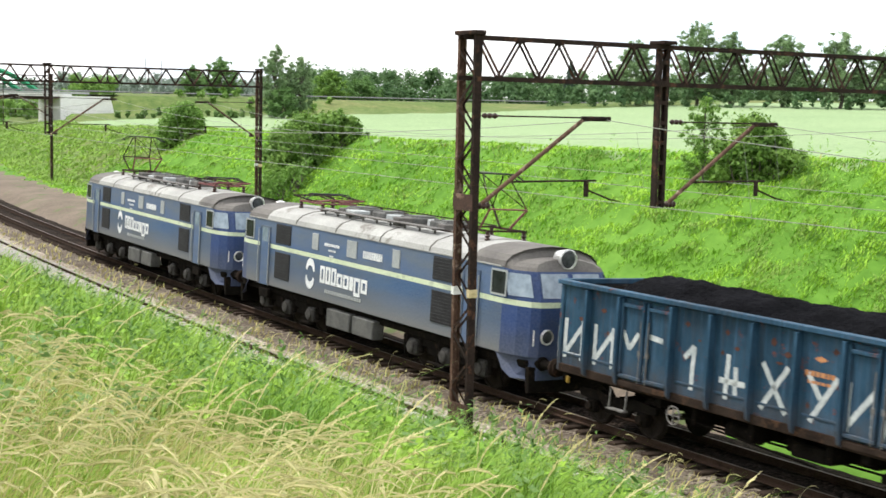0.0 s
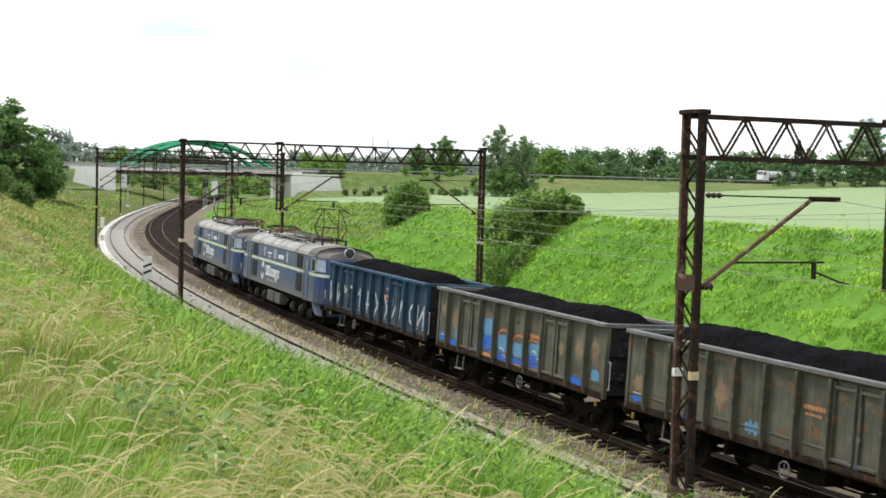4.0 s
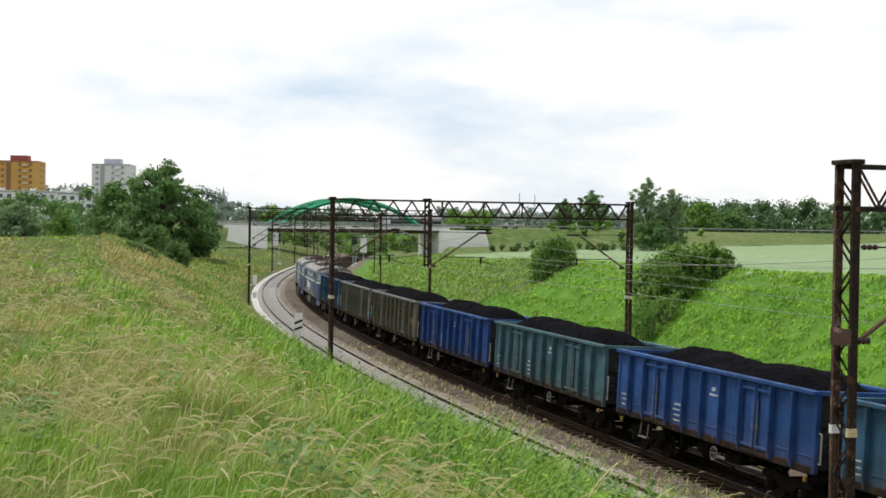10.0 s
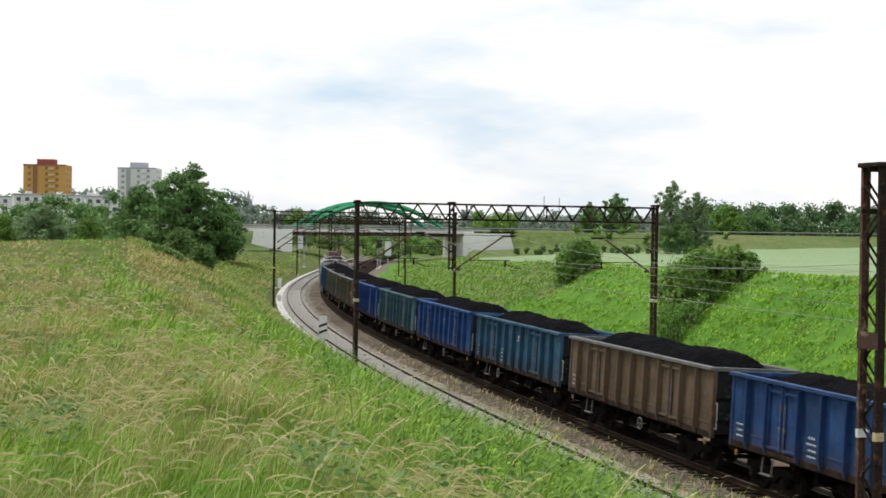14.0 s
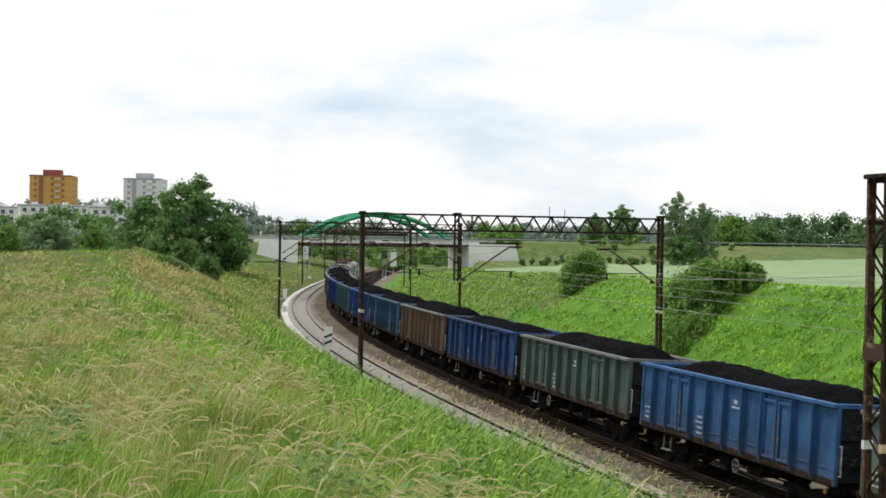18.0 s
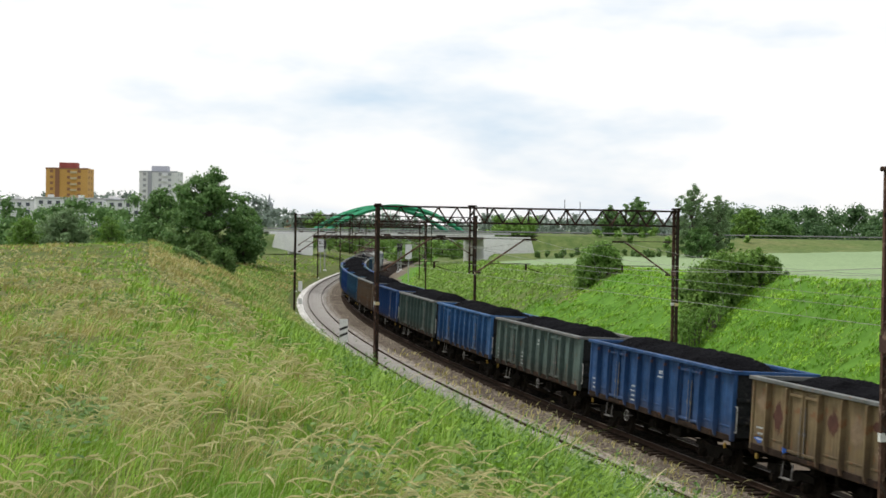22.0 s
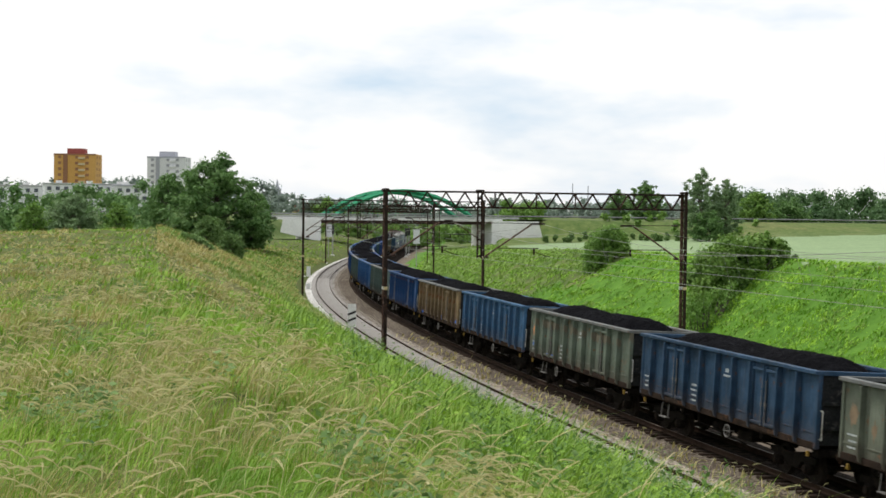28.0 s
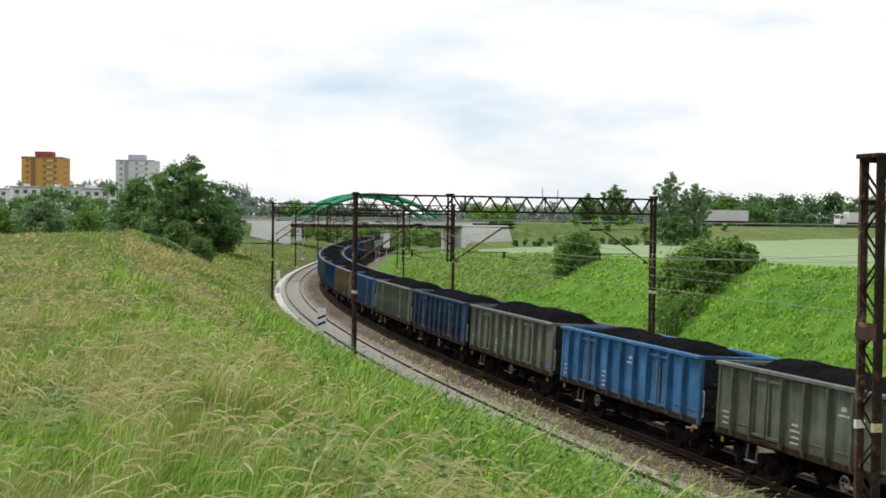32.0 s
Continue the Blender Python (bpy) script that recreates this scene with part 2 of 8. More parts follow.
# ---- mesh helpers ----
class MB:
    """A small mesh builder."""

    def __init__(self):
        self.v, self.f = [], []

    def add(self, verts, faces):
        k = len(self.v)
        self.v += [tuple(p) for p in verts]
        self.f += [tuple(i + k for i in f) for f in faces]
        return self

    def box(self, c, s, m=None):
        x, y, z = (a / 2 for a in s)
        vs = [Vector((i * x, j * y, k * z)) for i in (-1, 1) for j in (-1, 1) for k in (-1, 1)]
        vs = [(m @ p if m else p) + Vector(c) for p in vs]
        return self.add(vs, [(0, 1, 3, 2), (4, 6, 7, 5), (0, 4, 5, 1), (2, 3, 7, 6), (0, 2, 6, 4), (1, 5, 7, 3)])

    def cbox(self, c, s, b=0.01, m=None):
        """Box with chamfered edges."""
        h = [a / 2 for a in s]
        b = min(b, min(h) * 0.45)
        vs, idx = [], {}
        for i in (-1, 1):
            for j in (-1, 1):
                for k in (-1, 1):
                    sg = (i, j, k)
                    for ax in range(3):
                        p = [sg[a] * (h[a] - (0 if a == ax else b)) for a in range(3)]
                        idx[(sg, ax)] = len(vs)
                        p = Vector(p)
                        vs.append((m @ p if m else p) + Vector(c))
        fs = []
        for ax in range(3):
            a, d = [q for q in range(3) if q != ax]
            for sgn in (-1, 1):
                ring = []
                for u, w in ((-1, -1), (1, -1), (1, 1), (-1, 1)):
                    sg = [0, 0, 0]
                    sg[ax], sg[a], sg[d] = sgn, u, w
                    ring.append(idx[(tuple(sg), ax)])
                fs.append(tuple(ring))
        for ax in range(3):
            a, d = [q for q in range(3) if q != ax]
            for u in (-1, 1):
                for w in (-1, 1):
                    s1, s2 = [0, 0, 0], [0, 0, 0]
                    s1[ax], s1[a], s1[d] = -1, u, w
                    s2[ax], s2[a], s2[d] = 1, u, w
                    s1, s2 = tuple(s1), tuple(s2)
                    fs.append((idx[(s1, a)], idx[(s2, a)], idx[(s2, d)], idx[(s1, d)]))
        for i in (-1, 1):
            for j in (-1, 1):
                for k in (-1, 1):
                    fs.append(tuple(idx[((i, j, k), ax)] for ax in range(3)))
        return self.add(vs, fs)

    def tube(self, p, q, r, n=8, r2=None):
        p, q = Vector(p), Vector(q)
        r2 = r if r2 is None else r2
        d = (q - p).normalized()
        a = d.orthogonal().normalized()
        c = d.cross(a)
        vs = []
        for o, rr in ((p, r), (q, r2)):
            vs += [o + (a * math.cos(2 * math.pi * i / n) + c * math.sin(2 * math.pi * i / n)) * rr for i in range(n)]
        fs = [(i, (i + 1) % n, n + (i + 1) % n, n + i) for i in range(n)]
        fs += [tuple(range(n - 1, -1, -1)), tuple(range(n, 2 * n))]
        return self.add(vs, fs)

    def beam(self, p, q, w, h):
        """Rectangular bar from p to q."""
        p, q = Vector(p), Vector(q)
        d = q - p
        m = d.to_track_quat("Y", "Z").to_matrix()
        return self.box((p + q) / 2, (w, d.length, h), m)

    def lathe(self, pts, axis="X", n=20, c=(0, 0, 0)):
        """Revolve (along, radius) pairs about an axis."""
        vs = []
        for a, r in pts:
            for i in range(n):
                t = 2 * math.pi * i / n
                u, w = r * math.cos(t), r * math.sin(t)
                p = {"X": (a, u, w), "Y": (u, a, w), "Z": (u, w, a)}[axis]
                vs.append((p[0] + c[0], p[1] + c[1], p[2] + c[2]))
        fs = []
        for k in range(len(pts) - 1):
            for i in range(n):
                j = (i + 1) % n
                fs.append((k * n + i, k * n + j, (k + 1) * n + j, (k + 1) * n + i))
        fs += [tuple(range(n)), tuple(range((len(pts) - 1) * n, len(pts) * n))]
        return self.add(vs, fs)

    def ring(self, c, r, rr, axis="X", n=20, k=6):
        vs, fs = [], []
        for i in range(n):
            t = 2 * math.pi * i / n
            for j in range(k):
                u = 2 * math.pi * j / k
                a, b_ = (r + rr * math.cos(u)), rr * math.sin(u)
                p = {"X": (b_, a * math.cos(t), a * math.sin(t)), "Y": (a * math.cos(t), b_, a * math.sin(t)), "Z": (a * math.cos(t), a * math.sin(t), b_)}[axis]
                vs.append((p[0] + c[0], p[1] + c[1], p[2] + c[2]))
        for i in range(n):
            for j in range(k):
                fs.append((i * k + j, ((i + 1) % n) * k + j, ((i + 1) % n) * k + (j + 1) % k, i * k + (j + 1) % k))
        return self.add(vs, fs)

    def pipe(self, pts, r, n=5):
        """One unbroken tube along a line of points."""
        pts = [Vector(p) for p in pts]
        vs = []
        for i, p in enumerate(pts):
            d = (pts[min(i + 1, len(pts) - 1)] - pts[max(i - 1, 0)]).normalized()
            a = d.cross(Vector((0, 0, 1))) if abs(d.z) < 0.95 else d.orthogonal()
            a.normalize()
            c = a.cross(d)
            vs += [p + (a * math.cos(6.28319 * k / n) + c * math.sin(6.28319 * k / n)) * r for k in range(n)]
        fs = [(i * n + k, i * n + (k + 1) % n, (i + 1) * n + (k + 1) % n, (i + 1) * n + k) for i in range(len(pts) - 1) for k in range(n)]
        return self.add(vs, fs + [tuple(range(n)), tuple(range(len(vs) - n, len(vs)))])

    def prism(self, poly, y0, y1):
        """Extrude an (x, z) outline along y."""
        n = len(poly)
        vs = [(x, y0, z) for x, z in poly] + [(x, y1, z) for x, z in poly]
        fs = [(i, (i + 1) % n, n + (i + 1) % n, n + i) for i in range(n)]
        return self.add(vs, fs + [tuple(range(n - 1, -1, -1)), tuple(range(n, 2 * n))])

    def mesh(self, name, mat=None, smooth=False):
        me = bpy.data.meshes.new(name)
        me.from_pydata(self.v, [], self.f)
        if mat:
            me.materials.append(mat)
        if smooth:
            me.shade_smooth()
        me.update()
        return me


def fixed(me):
    bm = bmesh.new()
    bm.from_mesh(me)
    bmesh.ops.recalc_face_normals(bm, faces=bm.faces)
    bm.to_mesh(me)
    bm.free()
    return me


def part(name, mb, material, parent=None, label="", at=None, smooth=False):
    me = mb if isinstance(mb, bpy.types.Mesh) else fixed(mb.mesh(name, material, smooth))
    ob = new(name, me)
    ob.parent = parent
    if at is not None:
        ob.matrix_basis = at
    if label:
        ob["label"] = label
    return ob


def thing(name, label, category, at=None, group="", kind=""):
    ob = new(name)
    ob.empty_display_size = 0.3
    if at is not None:
        ob.matrix_basis = at
    return tagged(ob, label, category, group, kind)


def raw_mesh(name, verts, faces, mat, smooth=False, mat_index=None, mats=None, normals=None):
    """Mesh straight from numpy arrays; faces all of one size."""
    me = bpy.data.meshes.new(name)
    nf, k = faces.shape
    me.vertices.add(len(verts))
    me.vertices.foreach_set("co", np.ascontiguousarray(verts, dtype=np.float32).ravel())
    me.loops.add(nf * k)
    me.loops.foreach_set("vertex_index", np.ascontiguousarray(faces, dtype=np.int32).ravel())
    me.polygons.add(nf)
    me.polygons.foreach_set("loop_start", np.arange(0, nf * k, k, dtype=np.int32))
    for mm in (mats or [mat]):
        me.materials.append(mm)
    if mat_index is not None:
        me.polygons.foreach_set("material_index", np.ascontiguousarray(mat_index, dtype=np.int32))
    me.polygons.foreach_set("use_smooth", np.full(nf, smooth, dtype=bool))
    if normals is not None:
        at = me.attributes.new("custom_normal", "FLOAT_VECTOR", "POINT")
        at.data.foreach_set("vector", np.ascontiguousarray(normals, dtype=np.float32).ravel())
    me.update(calc_edges=True)
    return me


# ---- the line of the railway ----
TRACK_0, HEAD_0 = (14.556, 20.759), radians(-18.371)
BEND_S = [-28.2, 0.0, 37.6, 75.2, 112.8, 150.4, 188.0, 235.0, 300.8, 432.4]
BEND_K = [0.00213, 0.001747, 0.001364, 0.001351, 0.001649, 0.001579, 0.001037, 0.000349, 0.000116, 0.000148]
T_S = np.arange(-120.0, 800.0, 0.5)
T_H = np.cumsum(np.interp(T_S, BEND_S, BEND_K)) * 0.5
T_I0 = int(np.argmin(abs(T_S)))
T_H = T_H - T_H[T_I0] + HEAD_0
T_X, T_Y = np.cumsum(np.sin(T_H)) * 0.5, np.cumsum(np.cos(T_H)) * 0.5
T_X, T_Y = T_X - T_X[T_I0] + TRACK_0[0], T_Y - T_Y[T_I0] + TRACK_0[1]
TRAIN_OFF, NEAR_OFF = -2.15, 2.15
CANT = 0.048


def on_track(s, off, z=0.0):
    h = np.interp(s, T_S, T_H)
    return Vector((np.interp(s, T_S, T_X) - math.cos(h) * off, np.interp(s, T_S, T_Y) + math.sin(h) * off, z))


def track_pose(s, off=0.0, z=0.0):
    """Local y runs along the line, x to its inner side."""
    p = on_track(s, off, z)
    return pose(p.x, p.y, z, 0, 0, -math.degrees(np.interp(s, T_S, T_H)))


def to_track(x, y):
    """Distance along the line and offset to its outer side, for arrays."""
    k = slice(0, None, 12)
    tx, ty, th, ts = T_X[k], T_Y[k], T_H[k], T_S[k]
    s, o = np.empty(len(x)), np.empty(len(x))
    for a in range(0, len(x), 20000):
        b = slice(a, a + 20000)
        d = (x[b, None] - tx) ** 2 + (y[b, None] - ty) ** 2
        i = d.argmin(1)
        dx, dy = x[b] - tx[i], y[b] - ty[i]
        s[b] = ts[i] + dx * np.sin(th[i]) + dy * np.cos(th[i])
        o[b] = -dx * np.cos(th[i]) + dy * np.sin(th[i])
    return s, o


def step(a, b, x):
    t = np.clip((x - a) / (b - a), 0, 1)
    return t * t * (3 - 2 * t)


def waves(x, y, size, seed=0):
    """Cheap smooth unevenness in -1..1."""
    r = np.random.RandomState(seed)
    z = 0
    for k in range(5):
        a, p = r.uniform(0, 6.28, 2)
        w = 6.28 / size * r.uniform(0.6, 1.6)
        z = z + np.sin((x * math.cos(a) + y * math.sin(a)) * w + p + 1.3 * np.sin((x * math.sin(a) - y * math.cos(a)) * w * 0.7 + p))
    return z / 5


ROAD_A, ROAD_B = 325.0, 0.40


def road_dist(x, y):
    return (y - ROAD_A - ROAD_B * x) / math.hypot(1, ROAD_B)


def ground_z(x, y):
    x, y = np.atleast_1d(np.asarray(x, float)), np.atleast_1d(np.asarray(y, float))
    s, o = to_track(x, y)
    # outer bank, on which the camera stands
    ztop = np.interp(s, [-60, 20, 50, 78, 100, 125, 160, 220, 400], [5.5, 5.45, 5.8, 6.25, 5.2, 4.0, 2.6, 2.0, 1.8])
    wid = np.interp(s, [0, 60, 120, 200], [18.0, 16.5, 13.5, 14.0])
    u = np.clip((o - 3.9) / (wid - 3.9), 0, 1)
    left = -0.85 + 0.45 * step(3.0, 3.9, o) + (ztop + 0.4) * (1 - (1 - u) ** (1.5 - 0.3 * u))
    left = left + (0.19 * waves(x, y, 8.0, 3) + 0.13 * waves(x, y, 2.6, 4) + 0.04 * waves(x, y, 1.4, 7)) * step(6, 12, o) - 2.5 * step(60, 160, o) * step(90, 200, np.hypot(x, y)) + 0.55 * np.exp(-((x + 19.0) ** 2 / 45 + (y - 80) ** 2 / 160))
    # inner side: old track bed, slope, field
    zedge = np.interp(s, [-40, 30, 60, 110, 170, 240, 320], [5.9, 5.5, 5.05, 4.5, 2.9, 1.6, 0.9])
    e = np.maximum(-24.0 - o, 0)
    dr = road_dist(x, y)
    zfar = np.interp(x, [-30, 30, 95, 190, 400, 900], [1.5, 3.4, 5.0, 9.2, 12.0, 14.0])
    w = np.clip(e / (e + np.maximum(-dr - 24, 0) + 1e-3), 0, 1)
    field = zedge * (1 - w) + zfar * w
    right = -0.85 + 0.75 * step(-4.8, -7.0, o) * 1.0
    right = right + (zedge + 0.10) * step(-11.5, -25.5, o) * np.where(o < -11.5, 1, 0) + 0.18 * waves(x, y, 7.0, 5) * step(-12, -16, o) * step(-27, -23, o)
    right = np.where(o < -24.0, field + 0.05 * waves(x, y, 30, 8), right)
    k = step(-22.0, -26.0, o)
    slope = -0.10 + (zedge + 0.10) * step(-11.5, -25.0, o) + 0.30 * waves(x, y, 6.0, 5) * step(-12, -16, o) + 0.32 * waves(x, y, 2.6, 6) * step(-12, -15, o)
    right = np.where(o < -11.5, slope * (1 - k) + field * k, right)
    z = np.where(o > 0, left, right)
    # highway on its embankment, open where the railway passes under it
    bank = np.where(x > -21.8, step(3.5, 9.0, x), step(-46.0, -53.0, x))
    foot = np.where(x > 0, np.interp(x, [12.0, 15.0, 40.0], [-6.2, -12.0, -25.0]), -25.0)
    crest = np.where(x > 0, np.interp(x, [12.0, 16.0], [-4.2, -7.6]), -8.0)
    zr = np.interp(x, [-400, 150, 400, 900], [6.9, 6.9, 9.0, 13.0])
    up = step(foot, crest, dr) * bank
    z = np.where(dr > -25, z * (1 - up) + np.maximum(z, zr - 0.05) * up, z)
    beyond = step(8.0, 40.0, dr)
    z = z * (1 - beyond * bank) + (5.8 + 0.004 * np.clip(dr, 0, 900)) * beyond * bank
    return z


def gz(x, y):
    return float(ground_z([x], [y])[0])


# ---- ground ----
def axis(spans):
    out = []
    for a, b, d in spans:
        out += list(np.arange(a, b, d))
    return np.array(out + [spans[-1][1]])


def build_ground():
    xs = axis([(-2600, -600, 200), (-600, -160, 40), (-160, -60, 6), (-60, 60, 1.0), (60, 180, 5), (180, 600, 30), (600, 2600, 200)])
    ys = axis([(-300, -40, 20), (-40, 150, 1.0), (150, 260, 2.0), (260, 420, 3.0), (420, 800, 20), (800, 4200, 200)])
    gx, gy = np.meshgrid(xs, ys)
    x, y = gx.ravel(), gy.ravel()
    z = ground_z(x, y)
    nx, ny = len(xs), len(ys)
    i = (np.arange(ny - 1)[:, None] * nx + np.arange(nx - 1)).ravel()
    faces = np.stack([i, i + 1, i + nx + 1, i + nx], 1)
    cx, cy = x[faces].mean(1), y[faces].mean(1)
    s, o = to_track(cx, cy)
    dr = road_dist(cx, cy)
    wob = 1.2 * waves(cx, cy, 8, 2)
    mi = np.zeros(len(faces), int)
    mi[(o < -4)] = 1
    mi[(o < -23.5 + 0.6 * wob) & (dr < -34) & (cy > -200) & (cx > 4 + 2 * wob)] = 2
    mi[(dr > -36) & (cx > 4)] = 3
    mi[(dr > -26) & (np.abs(cx + 21.8) > 14)] = 3
    mi[(cy > 420) | (o > 45)] = 3
    mi[(o < -10) & (o > -24) & (s > 100 + 8 * wob)] = 3
    mi[(o < -3.0) & (o > -10.6 + 0.5 * wob + 2.6 * step(80, 150, s)) & (s > 10) & (s < 330)] = 4
    me = raw_mesh("ground", np.stack([x, y, z], 1), faces, None, True, mi, [G_BANK, G_SLOPE, G_WHEAT, G_ROUGH, DIRT])
    tagged(new("ground", me), "grassy railway cutting with a wheat field and meadows", "ground", kind="structure")


build_ground()


def sweep(profile, s0, s1, ds, closed=False):
    """Sweep (offset, z) pairs along the line; returns verts and quads."""
    ss = np.arange(s0, s1 + 0.01, ds)
    h, x, y = np.interp(ss, T_S, T_H), np.interp(ss, T_S, T_X), np.interp(ss, T_S, T_Y)
    o = np.array([p[0] for p in profile])
    z = np.array([p[1] for p in profile])
    vx = x[:, None] - np.cos(h)[:, None] * o
    vy = y[:, None] + np.sin(h)[:, None] * o
    v = np.stack([vx, vy, np.broadcast_to(z, vx.shape)], 2)
    n = len(o)
    m = n if closed else n - 1
    i = (np.arange(len(ss) - 1)[:, None] * n)
    j = np.arange(m)
    k = (j + 1) % n
    f = np.stack([i + j, i + k, i + n + k, i + n + j], 2).reshape(-1, 4)
    return v.reshape(-1, 3), f, len(ss), n


def ballast(name, prof, mat, label, seed, more=()):
    fine = []
    for (a, za), (b, zb) in zip(prof[:-1], prof[1:]):
        k = max(1, int(abs(b - a) / 0.22))
        fine += [(a + (b - a) * t / k, za + (zb - za) * t / k) for t in range(k)]
    fine.append(prof[-1])
    v, f, ns, n = sweep(fine, -40, 420, 0.5)
    r = np.random.RandomState(seed)
    v[:, 2] += r.uniform(-0.03, 0.03, len(v)) + 0.03 * waves(v[:, 0], v[:, 1], 3.0, seed)
    mi, mats = None, [mat]
    if len(more):
        sc = np.repeat(-40 + 0.5 * np.arange(ns - 1), n - 1)
        mi = (r.uniform(0, 1, len(f)) > step(50, 92, sc + 12 * r.normal(size=len(f)) * 0.5)).astype(int)
        mats = [mat, *more]
    tagged(new(name, raw_mesh(name, v, f, mat, False, mi, mats)), label, "ballast", kind="structure")


ballast("near_ballast", [(6.2, -0.95), (4.9, -0.42), (3.7, -0.20), (3.2, -0.205)], BALLAST_PALE, "pale grey gravel shoulder beside the empty track", 4, [BALLAST_BEIGE])
ballast("bed_ballast", [(3.2, -0.205), (0.45, -0.24)], BALLAST_GREY, "beige-grey gravel bed under the empty track", 5, [BALLAST_BEIGE])
ballast("middle_ballast", [(0.45, -0.24), (-0.1, -0.27), (-1.2, -0.23)], BALLAST_DUST, "brownish dusty gravel between the two tracks", 6)
ballast("train_ballast", [(-1.2, -0.23), (-3.5, -0.22), (-4.4, -0.40), (-5.6, -0.95)], BALLAST_BROWN, "stained brown ballast, coloured darker for the shade under the train", 9)

RAIL_PROF = [(-0.065, -0.17), (0.065, -0.17), (0.065, -0.15), (0.012, -0.13), (0.012, -0.045), (0.036, -0.035), (0.036, -0.002), (0.028, 0.0), (-0.028, 0.0), (-0.036, -0.002), (-0.036, -0.035), (-0.012, -0.045), (-0.012, -0.13), (-0.065, -0.15)]


def build_track(name, off, zoff, label, wood):
    t = thing(name, label, "railway track", group="railway tracks")
    for side in (0.75, -0.75):
        dz = zoff + CANT * side
        v, f, _, _ = sweep([(off + side + a, b + dz) for a, b in RAIL_PROF], -40, 560, 1.0, True)
        rail = part("rail", raw_mesh("rail", v, f, RAIL, False), None, t)
        v, f, _, _ = sweep([(off + side + a, b + dz) for a, b in ((-0.024, 0.0), (-0.024, 0.003), (0.024, 0.003), (0.024, 0.0))], -40, 560, 1.0, True)
        part("rail_head", raw_mesh("rail_head", v, f, RAIL_TOP, False), None, rail, "worn bright running surface")
    mat = SLEEPER_WOOD if wood else SLEEPER_CONC
    me = fixed(MB().cbox((0, 0, 0), (2.55, 0.25, 0.16), 0.02).mesh("sleeper", mat))
    r = random.Random(7 if wood else 8)
    far = MB()
    k = 0
    tilt = Matrix.Rotation(math.atan(CANT), 4, "Y")
    for i in range(500):
        s = -14 + i * 0.6
        m = track_pose(s + r.uniform(-0.03, 0.03), off, zoff - (0.298 if wood else 0.190) + r.uniform(-0.012, 0.004)) @ tilt @ pose(r.uniform(-0.03, 0.03), 0, 0, 0, 0, r.uniform(-1.5, 1.5))
        if i < 280:
            part("sleeper", me, None, t, at=m)
        else:
            far.box(m.translation, (2.5, 0.25, 0.16), m.to_3x3())
    ob = part("far_sleeper", far, mat, t)
    ob["kind"] = "stuff"


# ---- overhead line ----
L_BAND = mottled("yellowed_band", (0.45, 0.36, 0.18), (0.6, 0.5, 0.3), 3, 0.7)
GANTRY_S = [7.2, 53.7, 106.6, 156.0, 205.0, 250.0, 296.0]


LEG_RUST = mottled("flaking_rusty_leg", (0.055, 0.032, 0.024), (0.14, 0.082, 0.060), 1.6, 0.9, 0.0, (0.30, 0.22, 0.17), 14, 0.3, 0.1)


def lattice_post(parent, x, z0, z1, label="", gap=0.60, mat=RUST_POST):
    """Two channel legs, one behind the other along the line, laced together."""
    post = part("lattice_post", MB().cbox((x, 0, z0 + 0.12), (0.5, gap + 0.34, 0.24), 0.03), CONCRETE, parent, label)
    zc, hh = (z0 + z1) / 2, z1 - z0
    for k in (-1, 1):
        yy = k * gap / 2
        leg = MB().box((x, yy, zc), (0.16, 0.014, hh))
        leg.box((x + 0.075, yy - k * 0.035, zc), (0.012, 0.07, hh))
        leg.box((x - 0.075, yy - k * 0.035, zc), (0.012, 0.07, hh))
        part("leg", leg, LEG_RUST if k > 0 else STEEL_DARK, post)
    for sx in (-0.068, 0.068):
        z, k = z0 + 0.5, 1
        while z < z1 - 0.5:
            part("lacing_bar", MB().beam((x + sx, -k * gap / 2, z), (x + sx, k * gap / 2, z + 0.55), 0.012, 0.05), STEEL_DARK, post)
            z += 0.55
            k = -k
    for zz in (z0 + 1.7, zc + 1.3):
        part("batten_plate", MB().box((x - 0.085, 0, zz), (0.014, gap + 0.06, 0.32)), mat, post)
    part("post_cap", MB().cbox((x, 0, z1 + 0.04), (0.26, gap + 0.14, 0.09), 0.02), STEEL_DARK, post)
    for k in (-1, 1):
        part("white_band", MB().box((x, k * gap / 2 - k * 0.03, z0 + 4.0 if z0 > 1 else 3.95), (0.19, 0.09, 0.16)), WHITE_PAINT if k > 0 else L_BAND, post, "chipped pale marker band")
    return post


